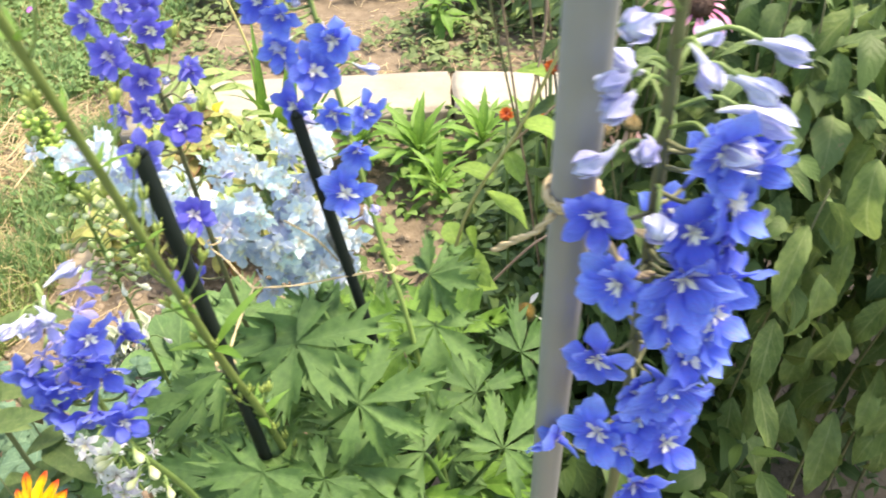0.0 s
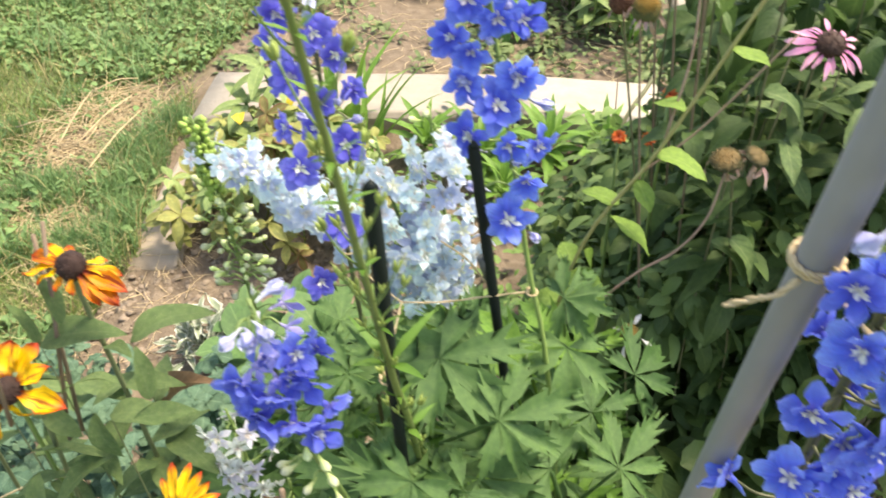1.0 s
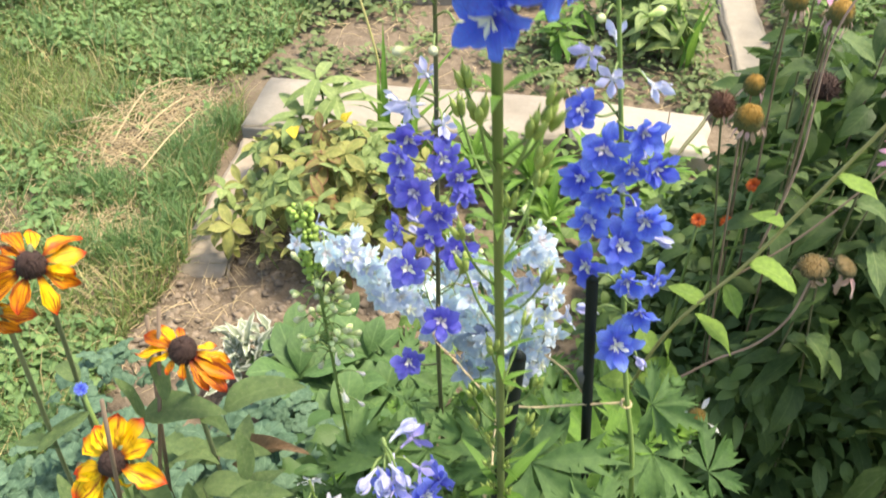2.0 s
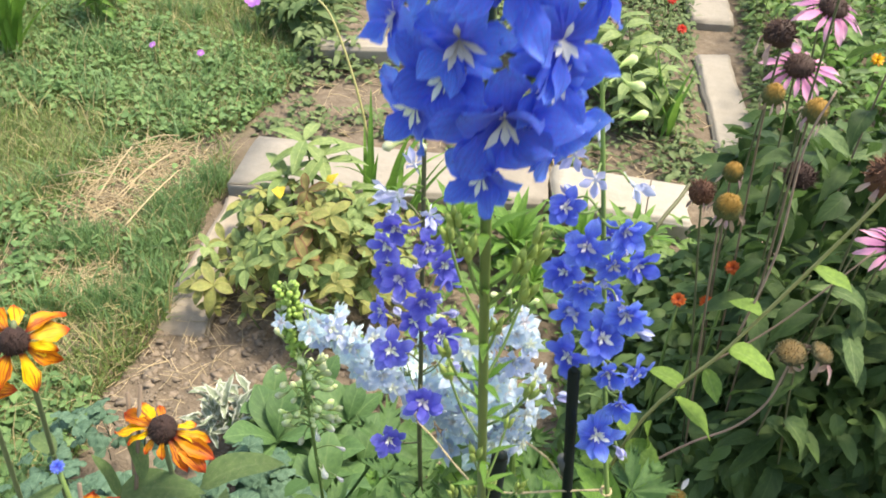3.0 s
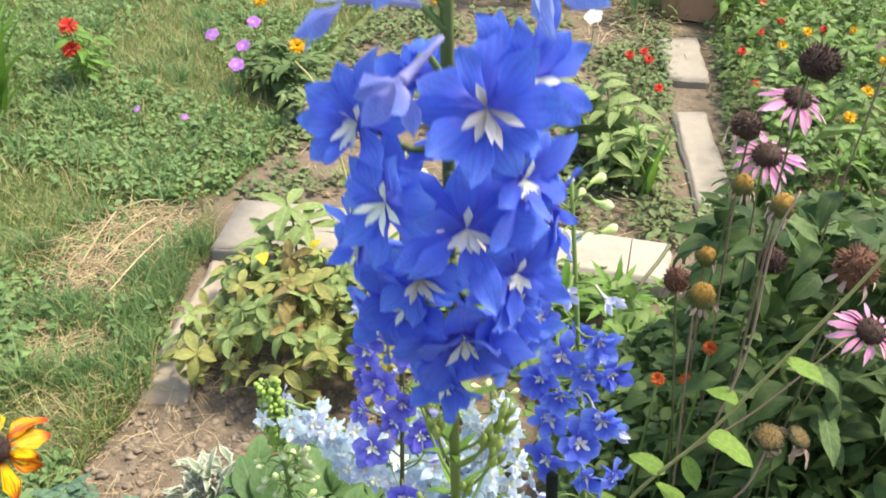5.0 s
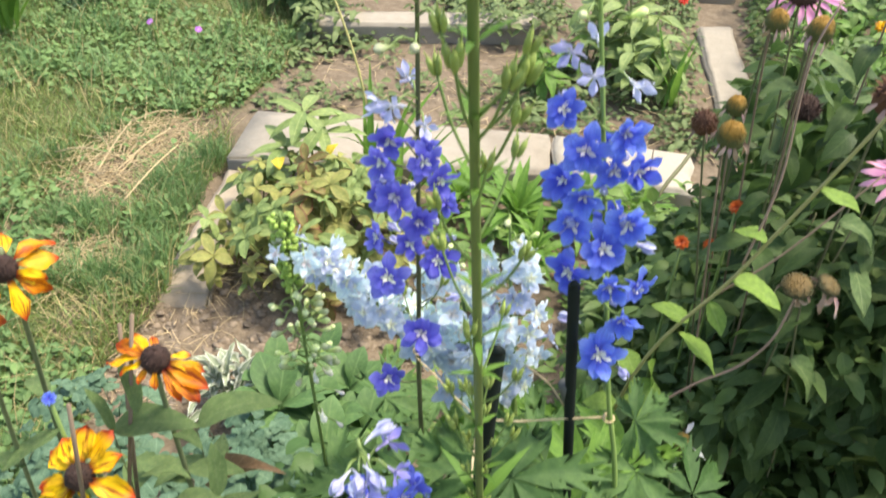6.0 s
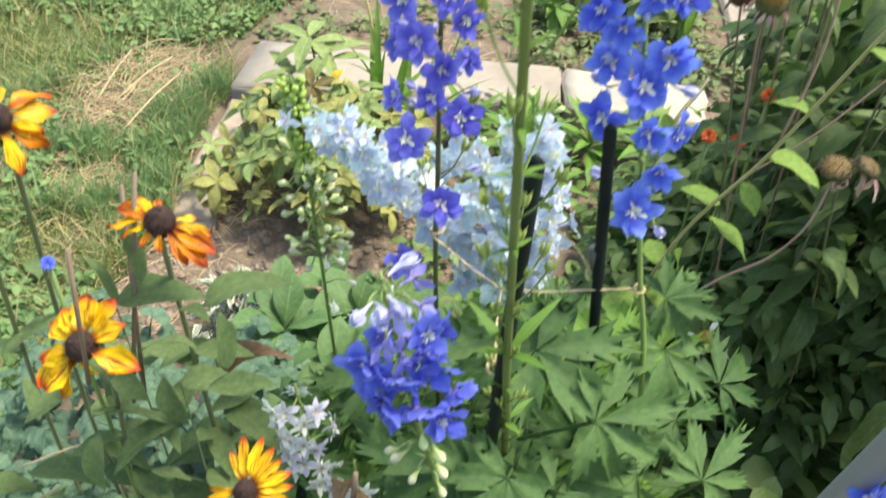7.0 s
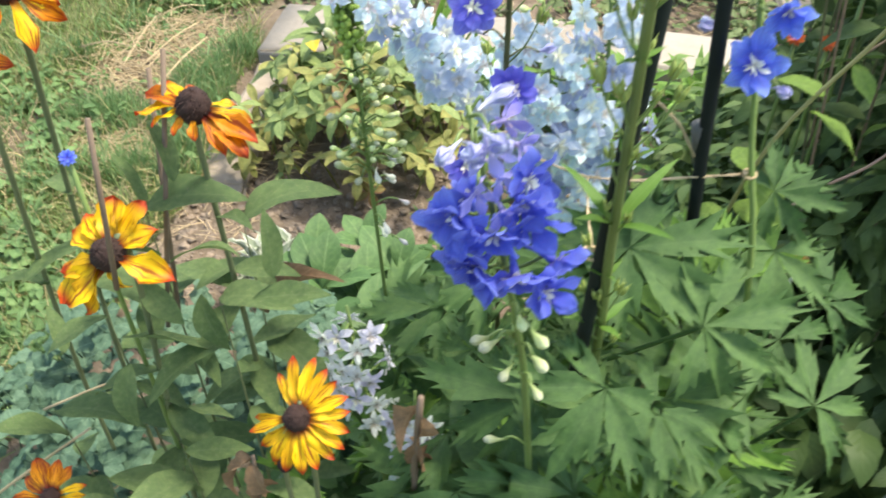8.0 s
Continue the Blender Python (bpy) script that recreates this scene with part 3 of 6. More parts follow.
EYESGREY = [bee(rf).mesh("eye", BEEDARK) for _ in range(2)]
MESHES = {}


def shared(key, shapes, mat):
    if key not in MESHES:
        MESHES[key] = [s.mesh(key, mat) for s in shapes]
    return MESHES[key]


def floret(parent, meshes, at, way, radius, eyes, rng):
    ob = part("floret", meshes[rng.randrange(len(meshes))], parent, aim(at, way, radius, rng.uniform(-0.35, 0.35)))
    if eyes:
        part("eye", eyes[rng.randrange(len(eyes))], ob, aim(at, way, radius, rng.uniform(-0.6, 0.6)))
    return ob


def palmate(lobes, spread, cut, rng, size=1.0, petiole=1.6, slim=0.0):
    """A deeply cut, toothed leaf of radius 1 with its stalk; the hub is the origin and the blade faces +z."""
    s = Shape()
    for i in range(lobes):
        k = i / (lobes - 1) - 0.5
        a = k * spread + rng.uniform(-0.08, 0.08)
        L = size * (1.0 - 0.30 * (2 * abs(k)) ** 1.6) * rng.uniform(0.84, 1.1)
        tilt = rng.uniform(-0.22, 0.34) - 0.10 * abs(k)
        drop = rng.uniform(0.1, 1.1)
        W = L * cut
        m = rotz(-a) @ rotx(tilt)
        v, f, uv = [], [], []
        prof = ((0.0, 0.0), (0.12, 0.22), (0.26, 0.50), (0.40, 0.80), (0.54, 1.14), (0.57, 0.60), (0.69, 0.90), (0.72, 0.42), (0.84, 0.50), (0.86, 0.20), (1.0, 0.015))
        for row, (t, w) in enumerate(prof):
            if 3 < row < 10:
                t += rng.uniform(-0.035, 0.035)
                w *= rng.uniform(0.7, 1.12) if row % 2 == 0 else 1.0
            w = w * (1 - slim * max(0.0, 1 - t / 0.5)) * W / 2 * rng.uniform(0.85, 1.15)
            z = -L * drop * t * t * 0.5
            reach = L * (t + (0.15 if w > 0.42 * W / 2 and t > 0.45 and row % 2 == 0 else 0) * rng.uniform(0.5, 1.6))
            v += [(-w, reach, z + 0.38 * w + rng.uniform(-0.015, 0.015)), (-w * 0.45, L * t, z + 0.22 * w), (0, L * t, z), (w * 0.45, L * t, z + 0.22 * w), (w, reach, z + 0.38 * w + rng.uniform(-0.015, 0.015))]
            uv += [(0.0, t), (0.27, t), (0.5, t), (0.73, t), (1.0, t)]
        for r in range(len(prof) - 1):
            for c in range(4):
                b = r * 5 + c
                f.append((b, b + 1, b + 6, b + 5))
        s.add([m @ Vector(p) for p in v], f, uv)
    if petiole:
        k = len(s.v)
        tube(smooth_line([(0, 0, 0), (0, -0.12, -0.25 * petiole), (0, -0.45, -petiole)], 3), 0.022, 0.03, 5, s)
        rooted(s, k)
    return s.weld()


rl = random.Random(21)
PALM = [palmate(5, 3.6, 0.44, rl, 1.0, 1.6, 0.2), palmate(7, 4.3, 0.34, rl, 1.0, 1.6, 0.3), palmate(5, 3.4, 0.47, rl, 1.0, 1.6, 0.15), palmate(6, 4.3, 0.36, rl, 1.0, 1.6, 0.3), palmate(7, 4.0, 0.37, rl, 1.0, 2.2, 0.2), palmate(5, 3.2, 0.40, rl, 1.0, 1.6, 0.25)]
PALM_D = [s.mesh("leaf", DELPH) for s in PALM]
PALM_F = [s.mesh("leaf", FRESH) for s in PALM]


def face(rng, lean=0.5, toward=(-0.2, -0.8)):
    """A leaf's upward way, tilted towards the camera to fit its view."""
    a = rng.uniform(0, 6.28)
    return Vector((math.cos(a) * lean * rng.random() + toward[0] * 0.35, math.sin(a) * lean * rng.random() + toward[1] * 0.35, 1.0))


# ---- ground, lawn edge and kerbs ----
def ground_height(x, y):
    h = 0.02 * noise.noise((x * 0.9, y * 0.9, 3.0))
    bed = max(0.0, min(1.0, (x + 1.28) / 0.12)) * max(0.0, min(1.0, (2.32 - y) / 0.1))
    d = math.hypot(x + 0.5, y - 1.6)
    if d < 2.5:
        h += bed * (0.022 * noise.noise((x * 7, y * 7, 0.0)) + 0.014 * noise.noise((x * 19, y * 19, 5.0)) + 0.007 * noise.noise((x * 45, y * 45, 9.0)))
    h += 0.006 * noise.noise((x * 12, y * 12, 7.0)) if d < 6 else 0.0
    return h - 0.01


def make_ground():
    n = 301
    k = np.linspace(-1, 1, n)
    g = np.sinh(k * 8.0) / np.sinh(8.0)
    near = 1.55 * k
    xs = -0.55 + near + 900 * g * np.abs(k) ** 3
    ys = 1.75 + near + 900 * g * np.abs(k) ** 3
    v = [(x, y, ground_height(x, y)) for y in ys for x in xs]
    f = [(j * n + i, j * n + i + 1, (j + 1) * n + i + 1, (j + 1) * n + i) for j in range(n - 1) for i in range(n - 1)]
    return tagged(new("ground", Shape().add(v, f).mesh("ground", GROUND)), "brown crumbly garden soil and turf reaching into the distance", "ground", "", "structure")


make_ground()


def slab(name, corners, z0, z1, mat, label, seed):
    """A cast slab on four corners given in order, with worn rounded edges."""
    rng = random.Random(seed)
    bm = bmesh.new()
    lo = [bm.verts.new((x, y, z0)) for x, y in corners]
    hi = [bm.verts.new((x, y, z1)) for x, y in corners]
    bm.faces.new(list(reversed(lo)))
    bm.faces.new(hi)
    for i in range(4):
        bm.faces.new((lo[i], lo[(i + 1) % 4], hi[(i + 1) % 4], hi[i]))
    bmesh.ops.bevel(bm, geom=bm.edges[:], offset=0.008, segments=2, affect="EDGES")
    bmesh.ops.subdivide_edges(bm, edges=[e for e in bm.edges if e.calc_length() > 0.05], cuts=9, use_grid_fill=True)
    for q in bm.verts:
        w = noise.noise(q.co * 9 + Vector((seed, 0, 0))) * 0.010 + noise.noise(q.co * 28 + Vector((0, seed, 0))) * 0.005
        q.co += Vector((w, -w, w * 0.8))
    me = bpy.data.meshes.new(name)
    bm.to_mesh(me)
    bm.free()
    me.polygons.foreach_set("use_smooth", [True] * len(me.polygons))
    me.materials.append(mat)
    return tagged(new(name, me), label, "kerb slab", "concrete kerb slabs", "structure")


slab("kerb", ((-1.20, 2.075), (-0.210, 2.312), (-0.240, 2.555), (-1.235, 2.385)), -0.05, 0.066, CONCRETE, "weathered tan concrete kerb slab edging the flower bed", 1)
slab("kerb", ((-0.204, 2.314), (0.235, 2.335), (0.225, 2.575), (-0.234, 2.556)), -0.05, 0.066, CONCRETEPALE, "pale concrete kerb slab edging the flower bed", 2)
old_kerb = slab("kerb", ((-1.135, 1.475), (-0.995, 1.495), (-1.085, 2.075), (-1.20, 2.065)), -0.06, 0.030, CONCRETEOLD, "rough old concrete kerb along the lawn edge", 3)
for q in old_kerb.data.vertices:  # its near end is broken down and sunk into the soil
    q.co.z -= .035 * min(1, max(0, (1.66 - q.co.y + .05 * noise.noise(q.co * 14)) / .16)) + .006 * noise.noise(q.co * 22)
    q.co.x += .012 * noise.noise(q.co * 13 + Vector((5, 0, 0)))
slab("kerb", ((-1.32, 3.10), (-0.40, 3.42), (-0.45, 3.55), (-1.34, 3.23)), -0.05, 0.075, CONCRETE, "tan concrete kerb of the bed behind", 4)
slab("kerb", ((0.352, 2.86), (0.51, 2.92), (0.415, 3.88), (0.265, 3.82)), -0.05, 0.014, CONCRETE, "long concrete kerb running up the garden", 5)
slab("kerb", ((0.240, 4.18), (0.45, 4.23), (0.405, 4.88), (0.181, 4.78)), -0.05, 0.03, CONCRETE, "pale concrete kerb further up the garden", 6)

# ---- the delphiniums, their stakes and twine ----
def spike(plant, line, blooms, meshes, eyes, radius, rng, stem_mat, r0, r1, up=0.25, rise=0.0):
    """The stem with its stalks, and a floret at each (share of the height, azimuth, reach, size, and at times a lift and a facing of its own)."""
    for k, az, reach, size, *tilt in blooms:
        p, d = along(line, k)
        out = Vector((math.cos(radians(az)), math.sin(radians(az)), 0))
        at = p + out * reach + Vector((0, 0, rise))
        turn = radians(tilt[1]) if len(tilt) > 1 else radians(-90 + (az + 90) * .65 if az < 0 else az)
        way = Vector((math.cos(turn) + rng.uniform(-0.28, 0.28), math.sin(turn) + rng.uniform(-0.28, 0.28), tilt[0] if tilt else up + rng.uniform(-0.35, 0.35)))
        rad = radius * size
        root = p - Vector((0, 0, reach * 0.35))
        back = at - way.normalized() * rad * 0.25
        part("pedicel", tube(smooth_line([root, root.lerp(back, 0.5) + Vector((0, 0, -0.004)), back], 3), 0.0011, 0.0009, 5).mesh("pedicel", stem_mat), plant)
        floret(plant, meshes, at, way, rad, eyes, rng)
    if r0:
        part("stem", tube(smooth_line(line, 6), r0, r1, 8, None, 0.06).mesh("stem", stem_mat), plant)


def buds(plant, line, spots, shapes, mat, size, rng, key, name="bud", stalk=STEM, up=0.3):
    for k, az, reach in spots:
        p, d = along(line, k)
        out = Vector((math.cos(radians(az)), math.sin(radians(az)), 0))
        at = p + out * reach
        way = out + Vector((0, 0, up + rng.uniform(-0.3, 0.3)))
        sc = size * rng.uniform(0.8, 1.15)
        part("pedicel", tube(smooth_line([p - Vector((0, 0, 0.006)), p.lerp(at, 0.5) + Vector((0, 0, 0.003)), at - way.normalized() * sc * 0.4], 3), 0.0009, 0.0008, 5).mesh("pedicel", stalk), plant)
        ms = shared(key, shapes, mat)
        part(name, ms[rng.randrange(len(ms))], plant, aim(at, way, sc, rng.uniform(0, 6)))


def around(line, k0, k1, n, reach, rng, half=180, mid=90):
    """Spots round a stem that nobody needs to place singly."""
    return [(k0 + (k1 - k0) * (i + rng.random() * 0.6) / n, mid + rng.uniform(-half, half), reach * rng.uniform(0.75, 1.2)) for i in range(n)]


def pods(plant, line, spots, rng, size=0.0074):
    """Green seed pods of three follicles on thin upright stalks."""
    shape = Shape()
    for i in range(3):
        m = rotz(2.09 * i) @ Matrix.Translation((0.16, 0, 0)) @ roty(0.18)
        ball(0.2, 0.6, 6, 5, 0.05, 0.5, shape, m)
        tube([m @ Vector((0, 0, 1.05)), m @ Vector((0.06, 0, 1.4))], 0.05, 0.02, 4, shape)
    for k, az, reach in spots:
        p, d = along(line, k)
        out = Vector((math.cos(radians(az)), math.sin(radians(az)), 0))
        at = p + out * reach * .85 + Vector((0, 0, reach * 1.5))
        part("pedicel", tube(smooth_line([p, p + out * reach * 0.5 + Vector((0, 0, reach * 0.7)), at], 4), 0.0007, 0.0006, 5).mesh("pedicel", STEM), plant)
        ms = shared("seed_pod", [shape], POD)
        part("seed_pod", ms[0], plant, aim(at, out * 0.3 + Vector((0, 0, 1)), size * rng.uniform(0.85, 1.2), rng.uniform(0, 6)))


def bracts(plant, at, rng, n=5, size=0.035):
    for i in range(n):
        m = Matrix.Translation(at) @ rotz(6.28 * i / n + rng.random()) @ rotx(rng.uniform(0.3, 1.0))
        part("bract", blade(size * rng.uniform(0.7, 1.3), size * 0.22, 0.2, 0.6, 0.05, 5, 0, 0.4, None, None, 1).mesh("bract", FRESH), plant, m)


def leaves(plant, spots, meshes, rng):
    for x, y, z, r, ax, ay in spots:
        part("leaf", meshes[rng.randrange(len(meshes))], plant, aim((x, y, z), (ax, ay, 1.0), r, rng.uniform(0, 6.28)))


# the tall blue spike close to the path
A = [(-.105, .62, .0), (-.122, .441, .8), (-.13, .385, 1.0), (-.137, .33, 1.2), (-.144, .275, 1.4), (-.15, .238, 1.56), (-.151, .226, 1.61)]
rng = random.Random(1)
tall = thing("delphinium", A[0], "tall delphinium with a bright blue flower spike above green seed pods", "delphinium", "delphiniums in the bed")
bl = [(.943, -57, .022, 1.05, .45), (.923, -68, .022, 1.08, .5), (.925, -118, .022, 1.02, .3), (.921, 2, .025, .85, .1), (.911, -30, .022, .9, .2), (.910, -161, .023, .9, .1), (.911, -100, .020, .9, .1),
      (.945, -20, .020, .9, .3), (.935, -150, .021, .95, .3), (.930, -30, .022, .95, .3), (.905, -35, .022, .9, 0), (.935, 120, .022, .9, .2), (.922, 90, .022, .9, .1), (.912, 60, .022, .9, 0), (.915, 150, .022, .85, .1)]
spike(tall, A, bl, shared("floret", LARGE, BLUE), EYESLARGE + EYESGREY, 0.0172, rng, STEMTALL, 0.0036, 0.0010, 0.3)
spike(tall, A, [(.898, -68, .020, 1.2, -.30), (.886, -82, .021, .78, -.1), (.893, -20, .020, .95, -.3), (.898, 40, .020, .9, -.3), (.894, -150, .020, .9, -.3), (.904, -110, .020, .9, .1)], shared("floret_skirt", SKIRT, BLUE), EYESLARGE, 0.0172, rng, STEM, 0, 0, -0.2)
buds(tall, A, [(.953, -160, .021), (.965, -105, .017), (.966, -68, .018), (.960, -28, .022), (.957, 60, .018), (.956, 150, .020), (.945, -108, .019)], HALF, BUDBLUE, 0.0138, rng, "half_open_blue", "half_open_floret", STEM, -0.25)
buds(tall, A, around(A, .975, .998, 9, .016, rng), [bud_shape()], BUDCREAM, 0.0065, rng, "bud_cream")
pods(tall, A, [(.836, -106, .022), (.834, -50, .02), (.845, -125, .02), (.841, -25, .02), (.823, -44, .022), (.70, -150, .022), (.715, -30, .024), (.73, 70, .022), (.745, -100, .02), (.765, 170, .023), (.775, -20, .022), (.79, -140, .024), (.80, 60, .022),
               (.815, -70, .016), (.825, 160, .022), (.835, -15, .018), (.69, 100, .02), (.67, -170, .02), (.665, 10, .02)], rng)
pods(tall, A, [(rng.uniform(.50, .72), rng.uniform(-180, 180), rng.uniform(.008, .018)) for _ in range(26)], rng, 0.0062)
for k in (.60, .66, .70, .735, .755, .78, .80, .82, .84, .86):
    bracts(tall, along(A, k)[0], rng, 4, 0.017)
bracts(tall, along(A, .565)[0], rng, 4, 0.03)
bracts(tall, along(A, .63)[0], rng, 4, 0.04)
leaves(tall, [(-.014, .457, .824, .098, .1, -.35), (-.072, .425, .84, .075, -.2, -.4), (-.08, .394, .865, .06, .1, -.3), (-.115, .475, .925, .078, -.1, -.5),
              (-.165, .43, .80, .085, -.3, -.4), (-.12, .36, .80, .09, 0, -.35), (-.05, .38, .74, .09, .2, -.3), (-.20, .36, .77, .075, -.3, -.2), (.02, .40, .72, .085, .3, -.4),
              (-.09, .50, .92, .078, .2, -.7), (-.145, .50, .88, .07, -.4, -.5), (-.116, .372, .900, .058, .1, -.5), (-.108, .395, .845, .075, .2, -.5), (-.150, .385, .80, .080, -.2, -.5), (-.06, .44, .90, .07, .3, -.6)], PALM_D, rng)

# the violet-blue spike
B = [(-.20, .74, .0), (-.225, .62, .8), (-.227, .59, 1.0), (-.229, .565, 1.2), (-.23, .545, 1.33)]
rng = random.Random(2)
violet = thing("delphinium", B[0], "delphinium with a slender violet-blue flower spike tied with twine", "delphinium", "delphiniums in the bed")
def lift(k):
    """Shares counted from 0.3 m up, as shares of the whole stem."""
    return (0.3 + k * 1.03) / 1.33
bl = [(.891, -114, .032, .85), (.872, -131, .032, .95), (.852, -108, .032, 1.05), (.881, -69, .032, .85), (.866, -45, .032, .85), (.837, -74, .032, .9), (.805, -162, .033, .9), (.803, -47, .032, 1.1, .4, -75),
      (.781, -129, .032, 1.1, .4, -100), (.737, -71, .032, 1.15, .6, -86), (.662, -151, .032, 1.05, .6, -95), (.839, -160, .030, .8), (.816, -88, .028, .8), (.86, 100, .03, .8), (.82, 60, .03, .8), (.84, 160, .03, .8)]
spike(violet, B, bl, shared("floret_violet", OPEN, VIOLET), EYES, 0.0178, rng, STEMDARK, 0.0029, 0.0015, 0.12)
buds(violet, B, [(.912, -112, .03), (.903, -66, .03), (.907, -145, .028), (.91, 120, .026)], HALF, BUDLILAC, 0.0125, rng, "half_open", "half_open_floret")
buds(violet, B, [(lift(.93), -119, .03), (lift(.935), -78, .03), (lift(.95), -40, .026), (lift(.96), -150, .02), (lift(.965), 60, .02), (lift(.98), -100, .016), (lift(.99), 0, .01), (lift(1.0), 90, .004)], [bud_shape()], BUDCREAM, 0.009, rng, "bud_cream")
buds(violet, B, around(B, .74, .90, 11, .026, rng, 120, -90), PLUMP, BUDLILAC, 0.0085, rng, "bud_lilac", "bud", STEMDARK)
pods(violet, B, [(lift(.66), -30, .03), (lift(.7), 10, .028), (lift(.76), 60, .026), (lift(.62), 150, .026)], rng, 0.009)

# the blue spike on the dark stake
C = [(.09, .44, .0), (-.013, .505, .8), (-.054, .53, 1.0), (-.094, .55, 1.2), (-.12, .56, 1.33)]
rng = random.Random(3)
blue = thing("delphinium", C[0], "delphinium with a blue flower spike on a dark green stake", "delphinium", "delphiniums in the bed")
def lift_c(k):
    return (0.4 + k * 0.93) / 1.33
bl = [(.928, -134, .032, .8, .6), (.912, -105, .032, 1.0), (.923, -58, .032, .9), (.889, -141, .032, 1.0), (.904, -73, .032, .9), (.901, -41, .032, .9), (.873, -55, .032, 1.05, .3, -75), (.867, -128, .032, .95),
      (.859, -88, .032, 1.1), (.835, -140, .032, 1.0), (.837, -81, .032, .9), (.834, -42, .032, .9), (.816, -64, .032, .85), (.791, -97, .032, 1.2, .6, -92), (.885, -112, .030, .85), (.89, 90, .03, .8), (.85, 90, .03, .8)]
spike(blue, C, bl, shared("floret_royal", OPEN, ROYAL), EYES, 0.0176, rng, STEM, 0.0027, 0.0014, 0.12)
buds(blue, C, [(.949, -94, .03), (.945, -41, .03), (.957, -125, .028), (.95, 100, .026)], HALF, BUDLILAC, 0.0130, rng, "half_open", "half_open_floret")
buds(blue, C, [(lift_c(.965), -106, .026), (lift_c(.98), -140, .024), (lift_c(.955), 30, .024), (lift_c(.987), -20, .02), (lift_c(.993), 40, .018), (lift_c(1.0), -90, .004), (lift_c(.975), 80, .02)], [bud_shape()], BUDCREAM, 0.009, rng, "bud_cream")
buds(blue, C, around(C, .78, .93, 11, .026, rng, 120, -90), PLUMP, BUDLILAC, 0.0085, rng, "bud_lilac", "bud", STEM)
leaves(blue, [(.021, .549, .795, .085, .2, -.4), (-.045, .558, .84, .075, 0, -.5), (.05, .50, .78, .07, .4, -.3), (.0, .62, .80, .08, 0, -.5), (-.012, .53, .90, .055, .1, -.6),
              (-.02, .56, .93, .05, -.3, -.6), (.06, .60, .80, .06, .5, -.4)], PALM_D + PALM_F[:1], rng)

# the pale blue plumes leaning over
D1 = [(-.08, .77, .0), (-.13, .73, .70), (-.169, .70, .835), (-.225, .68, .887), (-.263, .66, .925), (-.293, .64, .962), (-.324, .622, 1.002), (-.360, .608, 1.024)]
D2 = [(-.08, .77, .0), (-.135, .72, .74), (-.150, .70, .89), (-.165, .69, 1.03)]
D3 = [(-.09, .77, .0), (-.14, .71, .70), (-.185, .69, .84), (-.215, .675, 1.0)]
rng = random.Random(4)
pale = thing("delphinium", D1[0], "delphinium with pale sky-blue plumes leaning over the bed", "delphinium", "delphiniums in the bed")
def plume(line, k0, k1, n, reach, size):
    out = []
    for i in range(n):
        k = k0 + (k1 - k0) * (i + rng.random() * 0.5) / n
        taper = 1 - 0.30 * max(0.0, (k - (k0 + k1) / 2) / (k1 - k0) * 2)
        out.append((k, -90 + rng.uniform(-100, 100), reach * rng.uniform(0.5, 1.15) * taper, size * rng.uniform(0.8, 1.15) * taper))
    return out
MP = shared("floret_pale", SINGLE + [OPEN[1]], PALE)
spike(pale, D1, plume(D1, .71, .99, 80, .040, 1.0), MP, EYES[:1], 0.0205, rng, STEM, 0.0036, 0.0014, 0.30, 0.0)
spike(pale, D2, plume(D2, .815, .975, 30, .036, 1.0), MP, EYES[:1], 0.0205, rng, STEM, 0.0036, 0.0014, 0.25, 0.0)
spike(pale, D3, plume(D3, .80, .985, 42, .044, 1.0), MP, EYES[:1], 0.0205, rng, STEM, 0.0036, 0.0014, 0.25, 0.0)
MW = [(.985, -60, .02), (.99, -140, .015), (1.0, -90, .008), (.975, 20, .022)]
for line in (D1, D2, D3):
    buds(pale, line, MW, [bud_shape()], BUDCREAM, 0.0085, rng, "bud_cream")
leaves(pale, [(-.10, .62, .80, .075, 0, -.5), (-.17, .60, .78, .08, -.2, -.5), (-.22, .55, .80, .075, -.3, -.4), (-.27, .58, .72, .08, -.3, -.3), (-.16, .66, .70, .08, -.1, -.4), (-.33, .62, .66, .075, -.4, -.3)], PALM_D, rng)

# the green spike gone to bud and seed
E_ = [(-.31, .68, .0), (-.35, .62, .86), (-.361, .603, 1.050)]
rng = random.Random(6)
green = thing("delphinium", E_[0], "delphinium spike of pale green buds and cream seed heads", "delphinium", "delphiniums in the bed")
part("stem", tube(smooth_line(E_, 8), 0.0026, 0.0012, 7).mesh("stem", STEM), green)
buds(green, E_, around(E_, .80, .925, 54, .023, rng, 180), [bud_shape()], BUDCREAM, 0.0095, rng, "bud_cream", "bud", STEM, 0.5)
buds(green, E_, around(E_, .72, .82, 8, .024, rng, 110, -40), [bud_shape()], BEE, 0.0085, rng, "bud_white", "bud", STEM, -0.5)
buds(green, E_, around(E_, .915, .995, 130, .0085, rng, 180), [ball(0.5, 0.6, 7, 5, 0.04)], BUDGREEN, 0.0063, rng, "bud_green", "bud", STEM, 0.8)

